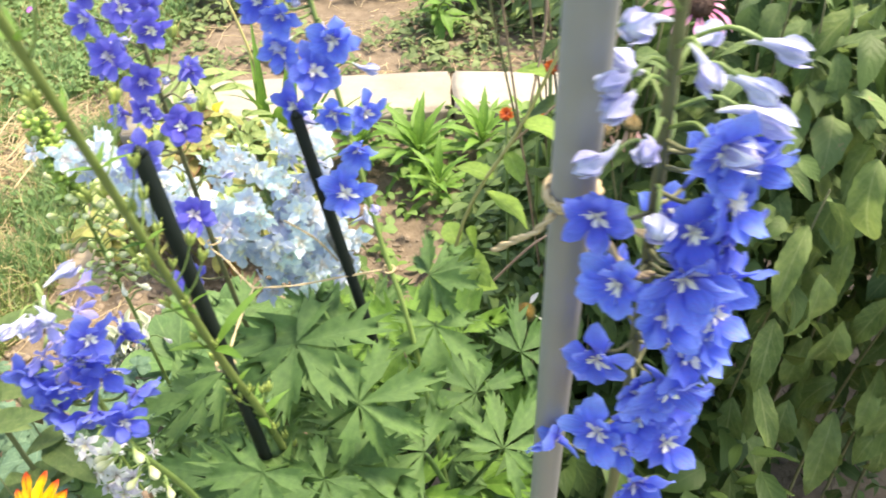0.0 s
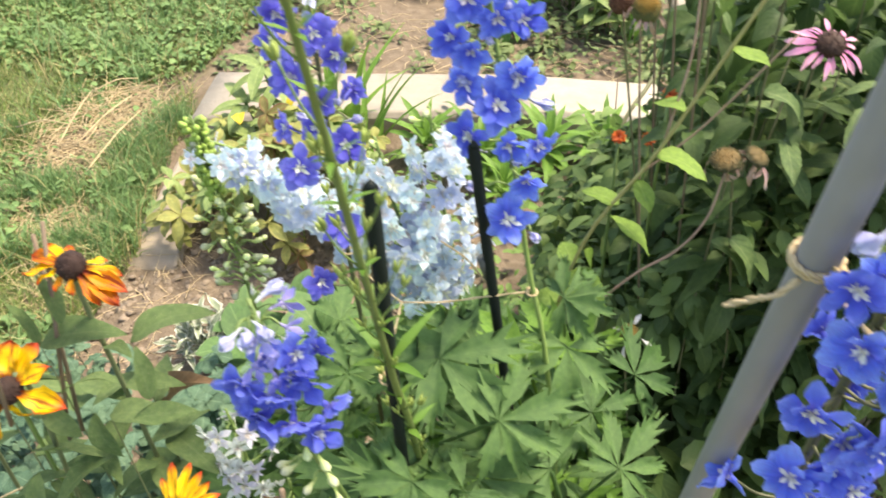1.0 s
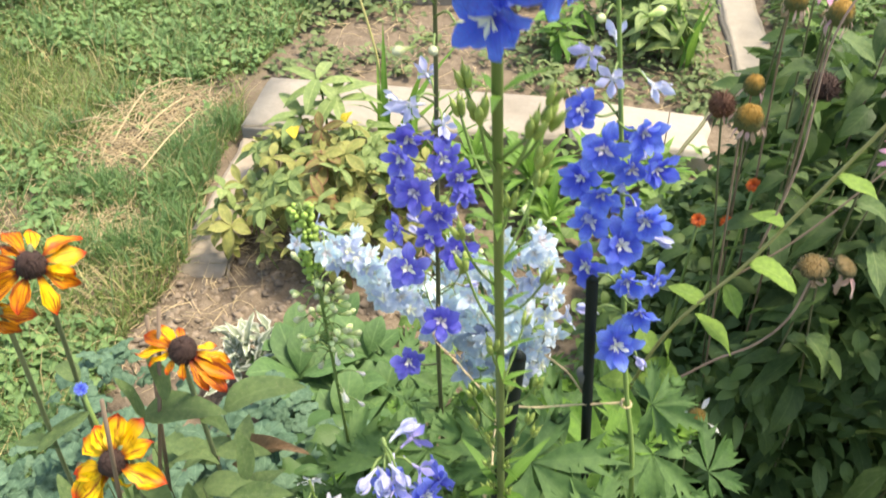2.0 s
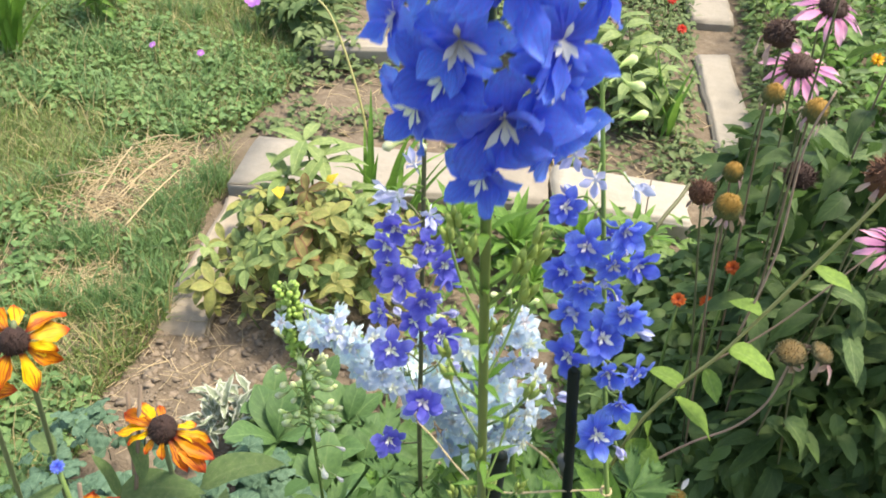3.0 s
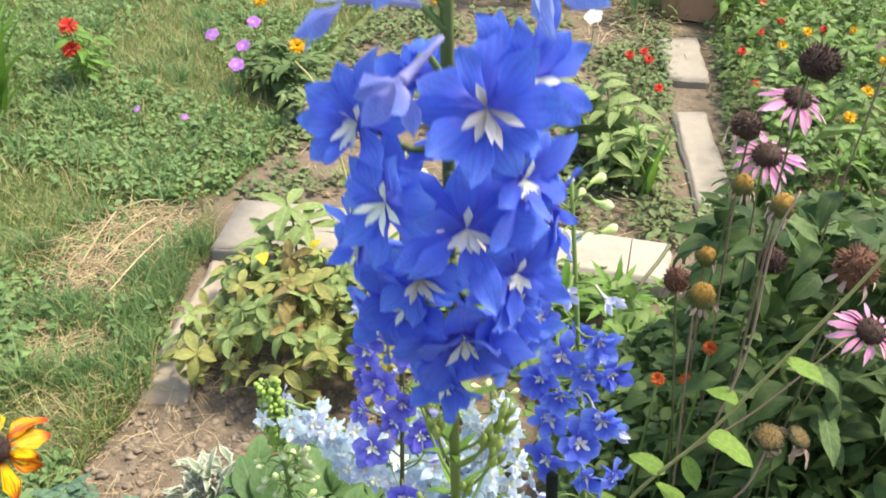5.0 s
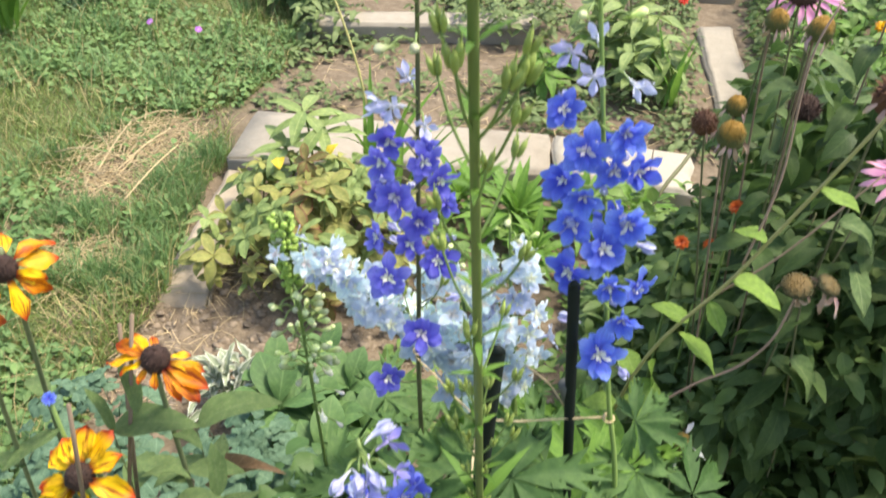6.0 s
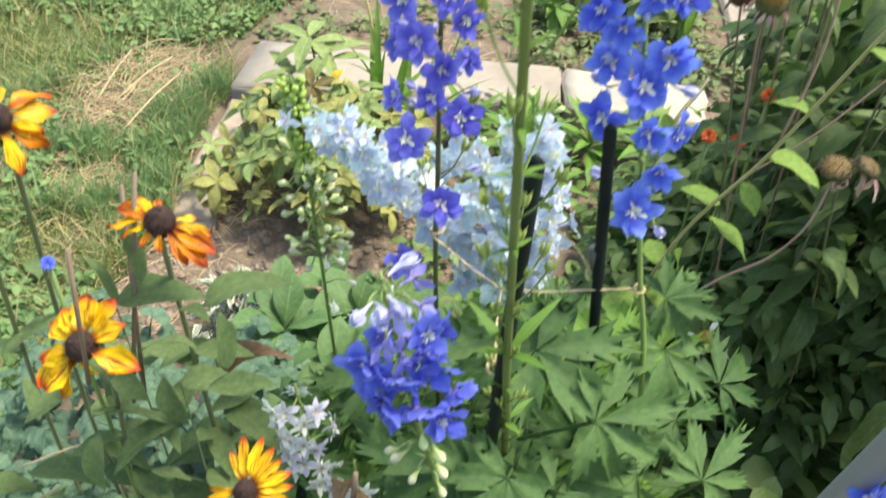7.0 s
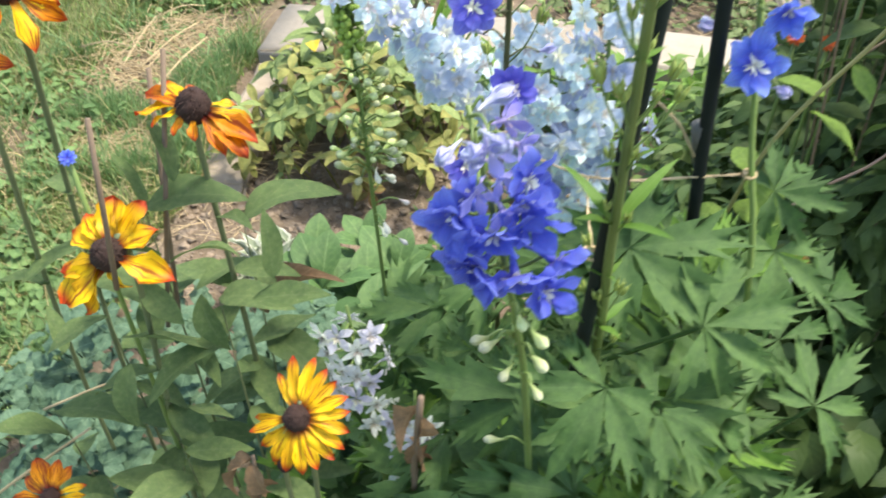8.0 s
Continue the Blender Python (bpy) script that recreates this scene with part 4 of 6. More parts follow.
# the short blue cluster, and the lilac-white one under it
F_ = [(-.12, .46, .3), (-.14, .41, .6), (-.159, .355, .878), (-.171, .321, 1.004), (-.204, .345, 1.098)]
rng = random.Random(7)
short = thing("delphinium", F_[0], "short delphinium side shoot with a nodding blue cluster", "delphinium", "delphiniums in the bed")
bl = [(.941, -119, .025, 1.0), (.921, -98, .025, 1.05), (.917, -63, .025, 1.1), (.912, -6, .025, 1.0), (.966, -25, .025, .95), (.942, -76, .025, 1.0), (.913, -125, .022, .9), (.944, -32, .025, 1.0), (.959, -44, .028, .9), (.950, -110, .026, .9), (.905, -38, .028, .9), (.93, 60, .028, .9), (.92, 130, .028, .85)]
spike(short, F_, bl, shared("floret_periwinkle", OPEN, PERI), EYES, 0.0172, rng, STEM, 0.003, 0.0014, -0.05, 0.004)
buds(short, F_, [(.992, -60, .024), (.986, -14, .022), (.978, -51, .024), (.982, 60, .02), (.970, -80, .026), (.962, -60, .028)], HALF, BUDPINK, 0.0122, rng, "half_open_lilac", "half_open_floret", STEM, -0.1)
buds(short, F_, [(.99, -100, .024), (1.0, -53, .028), (1.0, 40, .012), (.992, -75, .022)], PLUMP, BUDLILAC, 0.0105, rng, "bud_pale", "bud", STEM, 0.3)
buds(short, F_, [(.854, -122, .018), (.825, -100, .018), (.841, -47, .018), (.801, -55, .018), (.884, -64, .016), (.68, -162, .02), (.87, -44, .018), (.85, -143, .018)], [bud_shape()], BUDCREAM, 0.0090, rng, "bud_cream")

G_ = [(-.30, .56, .25), (-.31, .50, .6), (-.325, .485, .80)]
rng = random.Random(8)
lilac = thing("delphinium", G_[0], "low delphinium side shoot with lilac-white florets", "delphinium", "delphiniums in the bed")
bl = [(k, az, .026, 1.0) for k, az in ((.93, -120), (.95, -60), (.90, -95), (.86, -140), (.87, -50), (.83, -80), (.80, -110), (.78, -20), (.76, -60), (.98, -90), (.85, 40), (.92, 120), (.96, -130), (.89, -70), (.84, -115), (.97, -30), (.81, -45))]
spike(lilac, G_, bl, shared("floret_lilac", SMALLSTAR, LILAC), EYESGREY, 0.0140, rng, STEM, 0.003, 0.0014, 0.3)
G2 = [(-.26, .53, .25), (-.262, .47, .6), (-.257, .452, .752)]
bl = [(k, az, .022, 1.0) for k, az in ((.97, -90), (.93, -140), (.90, -40), (.86, -95), (.82, -60), (.78, -110), (.95, -50), (.88, -120), (.91, -75))]
spike(lilac, G2, bl, shared("floret_lilac", SMALLSTAR, LILAC), EYESGREY, 0.0130, rng, STEM, 0.003, 0.0014, 0.3)

# the blue spike tied to the grey pole
H_ = [(.12, .53, .0), (.122, .44, .5), (.1225, .350, .92), (.117, .322, 1.10), (.112, .304, 1.20), (.1075, .292, 1.29), (.106, .288, 1.335)]
rng = random.Random(9)
tied = thing("delphinium", H_[0], "delphinium with a dense royal blue spike tied to a grey pole", "delphinium", "delphiniums in the bed")
bl = [(.893, -71, .030, 1.15), (.863, -24, .030, 1.05), (.833, -66, .030, 1.15), (.757, 176, .033, 1.05), (.799, -120, .030, 1.05), (.793, -53, .030, 1.05), (.766, -78, .030, 1.1), (.926, -28, .030, 1.05), (.909, -140, .030, .85),
      (.886, -117, .030, .95), (.844, -129, .030, .95), (.901, -30, .030, 1.0), (.849, -51, .030, 1.0), (.917, -41, .030, 1.0), (.908, -66, .026, .9), (.874, -79, .030, .95), (.880, -21, .030, 1.05), (.855, -32, .030, .95), (.935, -53, .028, .9), (.815, -35, .028, .9), (.777, -30, .026, .9),
      (.88, 70, .028, .9), (.82, 60, .026, .9), (.85, 110, .026, .85), (.91, 40, .028, .9), (.885, -45, .024, .9), (.868, -55, .022, .9), (.842, -20, .026, .95), (.825, -85, .022, .9), (.805, -80, .022, .85), (.785, -95, .022, .9), (.90, -50, .020, .85), (.93, -10, .024, .9)]
spike(tied, H_, bl, shared("floret_royal", OPEN, ROYAL), EYES, 0.0182, rng, STEMDARK, 0.0038, 0.002, 0.15)
buds(tied, H_, [(.970, -121, .024), (.961, -20, .030), (.954, -132, .027), (.949, -127, .027), (.960, -76, .024), (.952, -34, .026), (.941, -19, .028), (.928, -143, .028), (.937, -107, .026), (.915, -95, .030), (.935, -50, .026), (.95, 60, .024), (.94, 120, .024)], PLUMP, BUDLILAC, 0.0118, rng, "half_open_pale", "half_open_floret", STEM, 0.0)
buds(tied, H_, [(.978, -83, .016), (.985, -107, .012), (.99, -30, .02), (.995, 160, .018), (1.0, -90, .004)], [bud_shape()], BUDCREAM, 0.0100, rng, "bud_cream")
leaves(tied, [(.09, .49, .45, .08, .2, -.4), (.15, .47, .40, .08, .4, -.3)], PALM_D, rng)

# undergrowth of delphinium leaves below the spikes
rng = random.Random(31)
homes = (tall, violet, blue, pale, tied, green)
for i in range(190):
    x, y = rng.uniform(-.36, .08), rng.uniform(.33, .84)
    top = .82 - 0.9 * max(0, abs(x + .10) - .14) - 0.25 * abs(y - .52)
    z = top - .05 - rng.random() ** 1.3 * .42
    if x > .0 and y > .47 and z > .58:
        z -= .17
    home = min(homes, key=lambda h: (h.location.x - x) ** 2 + (h.location.y - y) ** 2)
    w = face(rng, 1.1)
    part("leaf", (PALM_D if rng.random() < .68 else PALM_F)[rng.randrange(6)], home, aim((x, y, z), w, rng.uniform(.045, .095), rng.uniform(0, 6.28)))


# stakes and pole
def rod(name, foot, head, r, mat, label, category, sides=14, tip=True):
    a, b = Vector(foot), Vector(head)
    ob = thing(name, a, label, category)
    s = tube([a, a.lerp(b, .33), a.lerp(b, .66), b - (b - a).normalized() * r * .5, b], r, r, sides)
    n = len(s.v)
    for i in range(n - sides, n):
        s.v[i] = tuple(b + (Vector(s.v[i]) - b) * 0.7)
    part("shaft", s.mesh("shaft", mat), ob)
    if tip:
        d = (b - a).normalized()
        t = tube([b - d * r * 0.3, b + d * r * 0.25, b + d * r * 0.7], r * 0.9, r * 0.3, sides)
        part("cap", t.mesh("cap", mat), ob)
    return ob


rod("pole", (.093, .59, -.05), (.0765, .228, 1.58), .0093, GREY, "grey plastic-coated pole leaning in the flower bed", "pole", 18)
rod("garden_stake", (-.145, .576, -.05), (-.131, .363, 1.176), .0048, STAKE, "dark green garden stake behind a delphinium stem", "stake")
stake_right = rod("garden_stake", (.035, .66, -.05), (-.096, .503, 1.116), .0045, STAKE, "dark green garden stake holding a delphinium spike", "stake")
s = tube([(-.088, .519, 1.0), (-.080, .529, .965)], .0049, .0049, 12)
part("joint", s.mesh("joint", JOINT), stake_right, None, "worn grey joint on the stake")


def twine(name, lines, label, r=0.0011):
    ob = thing(name, lines[0][0], label, "twine")
    for line in lines:
        p = smooth_line(line, 6)
        for off in (0.0, math.pi):
            q = []
            for i, c in enumerate(p):
                d = (p[min(i + 1, len(p) - 1)] - p[max(i - 1, 0)]).normalized()
                o = d.orthogonal().normalized()
                o2 = d.cross(o)
                a = off + i * 0.9
                q.append(c + (o * math.cos(a) + o2 * math.sin(a)) * r * 0.55)
            part("strand", tube(q, r * 0.75, r * 0.75, 5).mesh("strand", TWINE), ob)
    return ob


def ring(c, r, d, turns=1.0, start=0.0, n=9):
    d = Vector(d).normalized()
    a, b = d.orthogonal().normalized(), d.cross(d.orthogonal().normalized())
    return [Vector(c) + (a * math.cos(start + turns * 6.283 * i / n) + b * math.sin(start + turns * 6.283 * i / n)) * r + d * (0.004 * i / n) for i in range(n + 1)]


twine("twine_tie", [
    [(-.229, .596, .914), (-.205, .575, .918), (-.18, .54, .935), (-.151, .50, .958)],
    ring((-.226, .602, .915), .006, (0, 0, 1)),
    [(-.151, .50, .958), (-.12, .508, .956), (-.085, .519, .958), (-.051, .527, .962)],
    ring((-.0465, .5255, .962), .0042, (0, 0, 1), 1.5, 0, 14),
    [(-.151, .50, .958), (-.146, .45, .968), (-.140, .412, .975)],
    ring((-.138, .4017, .975), .0062, (0, .16, 1), 1.5, 0, 14),
    [(-.085, .519, .975), (-.10, .515, 1.0), (-.12, .51, 1.02)],
], "natural jute twine tying the delphinium stems to their stakes", 0.0008)
twine("twine_tie", [
    ring((.0803, .3124, 1.20), .0108, (0, -.22, 1), 1.6, 0.5, 14),
    [(.073, .303, 1.197), (.066, .302, 1.188), (.058, .306, 1.180), (.049, .313, 1.168)],
    [(.084, .302, 1.205), (.092, .296, 1.207), (.102, .281, 1.208), (.112, .286, 1.203)],
    [(.085, .304, 1.195), (.094, .296, 1.19), (.104, .282, 1.186), (.113, .290, 1.18)],
], "natural jute twine tying a flower spike to the grey pole", 0.0014)

# ---- orange and yellow rudbeckias ----
def daisy(plant, at, way, radius, ray_mats, rays, droop, cone_mat, cone_r, cone_h, rng, spread=0.25, narrow=0.36, shrivel=0.0, name="ray", bare=9.0, fuzz=1.0, layout=()):
    """A flower head: a bumpy cone and its ray petals, evenly round it or by a layout of angle, length, tilt, droop and width."""
    m = aim(at, way, 1.0, 0.0, (1, 0, 0)) if layout else aim(at, way, 1.0, rng.uniform(0, 6))
    s = ball(cone_r, cone_h, 16, 9, 0.10, 0.0, None, None, -0.15)
    for i in range(170):
        g = i * 2.39996 + rng.uniform(-.2, .2)
        q = math.sqrt((i + .5) / 170)
        a = q * math.pi / 2
        p = Vector((cone_r * math.sin(a) * math.cos(g), cone_r * math.sin(a) * math.sin(g), cone_h * math.cos(a)))
        d = Vector((p.x / cone_r ** 2, p.y / cone_r ** 2, max(p.z, 1e-4) / cone_h ** 2)).normalized()
        tube([p - d * cone_r * .05, p + (d + Vector((rng.uniform(-.3, .3), rng.uniform(-.3, .3), rng.uniform(-.3, .3))) * (fuzz - 1)) * cone_r * rng.uniform(.03, .11) * fuzz], cone_r * .07, cone_r * .01, 3, s, 0, False)
    head = part("flower_cone", s.mesh("flower_cone", cone_mat), plant, m)
    for ang, L, tilt, bend, wide in layout:
        p = blade(L, L * wide, .35, bend, .16, 9, .05, .60, None, None, 2, rng.uniform(-.3, .3), .75, rng)
        mm = m @ rotz(radians(ang - 90)) @ Matrix.Translation((0, cone_r * .7, -.001)) @ rotx(radians(tilt)) @ roty(rng.uniform(-.35, .35))
        part(name, p.mesh(name, ray_mats[rng.randrange(len(ray_mats))]), plant, mm)
    for i in range(0 if layout else rays):
        if rng.random() < shrivel * 0.5:
            continue
        a = 6.283 * i / rays + rng.uniform(-.12, .12)
        L = radius * rng.uniform(.70, 1.10) - cone_r * 0.6
        p = blade(L, L * narrow * rng.uniform(.7, 1.25), 0.3, droop * rng.uniform(.2, 1.8) + 0.1, 0.10 + 0.15 * shrivel, 8, .05, 0.58, None, None, 2, rng.uniform(-.4, .3), rng.uniform(.25, .6), rng)
        mm = m @ rotz(a) @ Matrix.Translation((0, cone_r * .72, 0.0)) @ rotx(spread - droop * 0.6 + rng.uniform(-.18, .18)) @ roty(rng.uniform(-.35, .35) * (1 + 2 * shrivel))
        d = mm.to_3x3() @ Vector((0, 1, 0))
        if d.y > bare or (bare < 9 and abs(d.x) < .42):
            continue
        part(name, p.mesh(name, ray_mats[rng.randrange(len(ray_mats))]), plant, mm)
    return head


BROAD = [blade(1, .36 + .05 * (i % 2), .30, .3 + .3 * i, .06, 12, 0, .42, None, None, 2, 0, 0, random.Random(i), .82) for i in range(4)]
OVATE = [blade(1, .58, .20, .4 + .2 * i, .05, 14, .03, .40, None, None, 2, 0, 0, random.Random(5 + i), .80) for i in range(4)]
BROADTOOTH = [blade(1, .29 + .03 * i, .30, .4 + .3 * i, .10, 14, .05, .38, None, None, 2, 0, 0, random.Random(9 + i), .72) for i in range(4)]
M_RUD = [s.mesh("leaf", RUDLEAF) for s in BROAD]
M_RUDDRY = blade(1, .38, .7, 1.4, .2, 10, .05, .42, None, None, 2, .3, 0, random.Random(77), .9).mesh("withered_leaf", DRYLEAF)
M_BUSH = [s.mesh("leaf", BUSH) for s in BROADTOOTH]
M_BUSHP = [s.mesh("leaf", BUSHPALE) for s in BROADTOOTH]
LANCE = [blade(1, .24 + .04 * i, .40, .5 + .35 * i, .17, 14, .04, .38, None, None, 2, 0, 0, random.Random(19 + i), .78) for i in range(4)]
M_WILT = [s.mesh("leaf", BUSHWILT) for s in LANCE]
M_LIME = [s.mesh("leaf", LIME) for s in OVATE]


def leaf_at(plant, meshes, at, heading, pitch, size, rng, name="leaf", roll=0.0):
    """A leaf whose base is at a place, pointing along a heading and pitched up or down."""
    m = Matrix.Translation(at) @ rotz(radians(heading) - math.pi / 2) @ rotx(radians(pitch)) @ roty(roll + rng.uniform(-.35, .35)) @ Matrix.Scale(size, 4)
    return part(name, meshes[rng.randrange(len(meshes))], plant, m)


def rudbeckia(foot, head, way, radius, mats, rays, droop, label, rng, leaf_spots, bend=(0, 0), shrivel=0.0, bare=9.0, layout=()):
    foot, head = Vector(foot), Vector(head)
    ob = thing("rudbeckia", foot, label, "rudbeckia", "rudbeckias in the bed")
    wayv = Vector(way).normalized()
    mid = foot.lerp(head, .55) + Vector((bend[0], bend[1], 0))
    line = [foot, mid, head - wayv * .03, head - wayv * .004]
    part("stem", tube(smooth_line(line, 6), .0027, .0021, 8).mesh("stem", STEMRUD), ob)
    daisy(ob, head, way, radius, mats, rays, droop, CONE, radius * (.25 if radius > .045 else .22), radius * (.30 if radius > .045 else .20), rng, .22, .46, shrivel + .12, "ray", bare, 1.0, layout)
    for k, hd, pt, size in leaf_spots:
        leaf_at(ob, M_RUD, along(line, k)[0], hd, pt, size * .72, rng)
    return ob


rng = random.Random(41)
rudbeckia((-.44, .56, 0), (-.414, .461, .988), (.12, -.10, 1.0), .047, [RAY, RAYYEL, RAY], 22, .35, "rudbeckia with a drooping orange and rust flower head", rng,
          [(.90, -20, 40, .06), (.84, 20, 10, .08), (.82, 170, 15, .09), (.80, -110, 0, .09), (.74, 60, 0, .10), (.72, -50, 5, .09), (.70, -150, 5, .10)], (.01, -.01), .1, .40,
          ((352, .041, -6, .35, .40), (340, .042, -10, .4, .40), (326, .033, -14, .5, .36), (8, .033, 4, .5, .36), (35, .021, 20, .9, .40), (120, .019, 14, .6, .46), (150, .028, 10, .4, .50), (170, .033, 2, .4, .46), (190, .034, -6, .45, .46), (208, .024, -16, .5, .44), (250, .016, -30, .4, .50), (292, .017, -25, .4, .46)))
rudbeckia((-.51, .50, 0), (-.464, .399, .897), (-.05, -.65, .75), .047, [RAYYEL], 15, .3, "rudbeckia with an amber flower head facing the path", rng,
          [(.86, 120, 30, .08), (.82, -150, 5, .08), (.76, -30, 5, .10), (.72, 160, 0, .10), (.68, -90, 0, .09)], (-.01, 0), .25, 9.0,
          ((72, .036, 8, .3, .68), (100, .034, 10, .3, .72), (40, .030, 6, .5, .60), (135, .031, 4, .5, .62), (160, .034, 0, .5, .57), (206, .034, 0, .4, .60), (232, .045, -4, .35, .65), (250, .042, -8, .5, .60), (352, .041, -4, .4, .60), (285, .028, -30, 1.2, .44)))
rudbeckia((-.34, .45, 0), (-.320, .365, .806), (.05, -.62, .85), .043, [RAYYEL], 19, .2, "rudbeckia with a yellow flower head tipped in red", rng,
          [(.80, 160, 5, .10), (.74, -170, 0, .10), (.70, 100, 10, .09), (.66, -100, 0, .09), (.64, 30, 0, .09)], (.0, 0), .1, 9.0,
          ((72, .034, 8, .3, .30), (88, .038, 12, .3, .30), (108, .038, 10, .2, .28), (128, .030, 6, .5, .26), (54, .032, 5, .4, .32), (36, .033, 4, .4, .32), (18, .032, 0, .5, .30), (0, .033, -4, .4, .32), (342, .035, -6, .5, .30), (324, .034, -6, .4, .32), (306, .035, -8, .5, .30), (288, .036, -10, .4, .32), (270, .035, -8, .5, .30), (250, .033, -10, .5, .30), (230, .031, -8, .6, .30), (205, .032, -2, .4, .26), (192, .030, -6, .6, .24)))
rudbeckia((-.66, .60, 0), (-.531, .458, 1.058), (.30, -.5, .80), .047, [RAY, RAY, RAYYEL], 14, .5, "rudbeckia with a yellow and rust flower head", rng,
          [(.80, 150, 10, .08), (.74, -120, 0, .09), (.68, 30, 5, .09)], (-.03, .02), .1)
rudbeckia((-.68, .56, 0), (-.575, .44, 1.01), (-.2, -.2, .8), .036, [RAY], 9, 1.3, "rudbeckia with a wilted rust-coloured flower head", rng, [(.74, 180, 10, .08)], (-.03, .02), .5)
rudbeckia((-.60, .42, 0), (-.56, .345, .63), (.1, -.5, .9), .040, [RAY, RAYYEL], 12, .4, "rudbeckia with a low orange flower head", rng, [(.7, 120, 10, .09), (.6, -60, 0, .09), (.75, -150, 10, .08)])
rudbeckia((-.36, .44, 0), (-.335, .365, .742), (.2, -.3, .9), .026, [FADED, RAY], 9, 1.3, "rudbeckia with a spent brown flower head", rng, [(.7, -60, 10, .08)], (0, 0), .7)

rng = random.Random(43)
mound = thing("rudbeckia", (-.45, .47, 0), "leafy rudbeckia clump with mildewed grey-green leaves", "rudbeckia", "rudbeckias in the bed")
for x, y, h in ((-.46, .45, .90), (-.40, .43, .84), (-.52, .44, .82), (-.43, .38, .70), (-.57, .40, .68), (-.50, .36, .66), (-.41, .50, .86)):
    line = [(x + .02, y + .06, 0), (x, y + .02, h * .6), (x - .005, y, h)]
    part("stem", tube(smooth_line(line, 5), .0024, .0005, 7).mesh("stem", STEMRUD), mound)
    for i in range(9):
        k = .55 + .45 * i / 8
        leaf_at(mound, M_RUD, along(line, k)[0], i * 137 + rng.uniform(-20, 20), rng.uniform(-35, 25) + (35 if k > .9 else 0), rng.uniform(.052, .096), rng)
for at, hd, pt, size, roll in (((-.412, .42, .79), 178, 4, .080, .5), ((-.478, .40, .775), -95, -52, .070, .2), ((-.452, .42, .703), 5, 5, .042, 0), ((-.352, .42, .885), 95, 78, .052, 1.2), ((-.375, .42, .900), 175, 18, .055, .5),
                               ((-.365, .41, .870), 8, 18, .058, .6), ((-.455, .44, .91), 150, 60, .046, .9), ((-.470, .39, .64), -85, -60, .065, .1), ((-.560, .42, .74), 130, 45, .045, .3), ((-.435, .45, .93), 100, 75, .048, 1.2), ((-.47, .43, .84), -30, -20, .05, .6), ((-.42, .43, .84), -60, -35, .055, .5)):
    leaf_at(mound, M_RUD, at, hd, pt, size, rng, "leaf", roll)
for a, b in (((-.437, .475, 1.02), (-.453, .425, .80)), ((-.455, .48, 1.0), (-.46, .45, .78)), ((-0.419, 0.365, 1.038), (-0.427, 0.355, 0.915))):
    part("dry_stem", tube([a, Vector(a).lerp(Vector(b), .5), b], .0017, .002, 6, None, .2).mesh("dry_stem", STEMBROWN), mound, None, "cut dry brown stem")


part("withered_leaf", M_RUDDRY, mound, Matrix.Translation((-0.419, 0.52, 0.73)) @ rotz(-math.pi / 2) @ rotx(radians(70)) @ Matrix.Diagonal((.06, .12, .09, 1)), "withered brown leaf")


# dry stalks and a withered stub among the low leaves
for k, (a, b, r) in enumerate((((-.74, .40, .45), (-.545, .40, .665), .0016), ((-.575, .40, .53), (-.50, .40, .625), .0013), ((-.60, .41, .66), (-.505, .45, .70), .0012))):
    dry = thing("dry_stalk", a, "thin pale dry stalk caught among the rudbeckia leaves", "stalk", "dry stalks")
    part("stalk", tube(smooth_line([a, Vector(a).lerp(Vector(b), .5) + Vector((.006, 0, .008)), b], 4), r, r * .7, 6, None, .2).mesh("stalk", STRAW), dry)
stub = thing("withered_stub", (-.242, .405, .60), "withered brown flower stub with curled leaves", "stalk")
part("stalk", tube(smooth_line([(-.242, .405, .60), (-.243, .402, .72), (-.238, .40, .815)], 4), .0034, .0026, 7, None, .4).mesh("stalk", STEMBROWN), stub)
for hd, pt, size, z in ((150, -50, .05, .80), (-30, -65, .045, .79), (-100, -70, .05, .76), (60, -40, .035, .74)):
    leaf_at(stub, [M_RUDDRY], (-.240, .402, z), hd, pt, size, rng, "withered_leaf", .4)
spent = thing("withered_leaf_cluster", (-.375, .38, .55), "curled dry brown leaves on a dead rudbeckia stem", "dead leaves")
part("stem", tube(smooth_line([(-.375, .38, .45), (-.372, .375, .62), (-.365, .37, .735)], 4), .0024, .0016, 6).mesh("stem", STEMBROWN), spent)
for hd, pt, size, z in ((-160, -30, .05, .73), (-60, -45, .045, .725), (20, -60, .04, .70), (-110, -70, .05, .69)):
    leaf_at(spent, [M_RUDDRY], (-.367, .371, z), hd, pt, size, rng, "withered_leaf", .5)


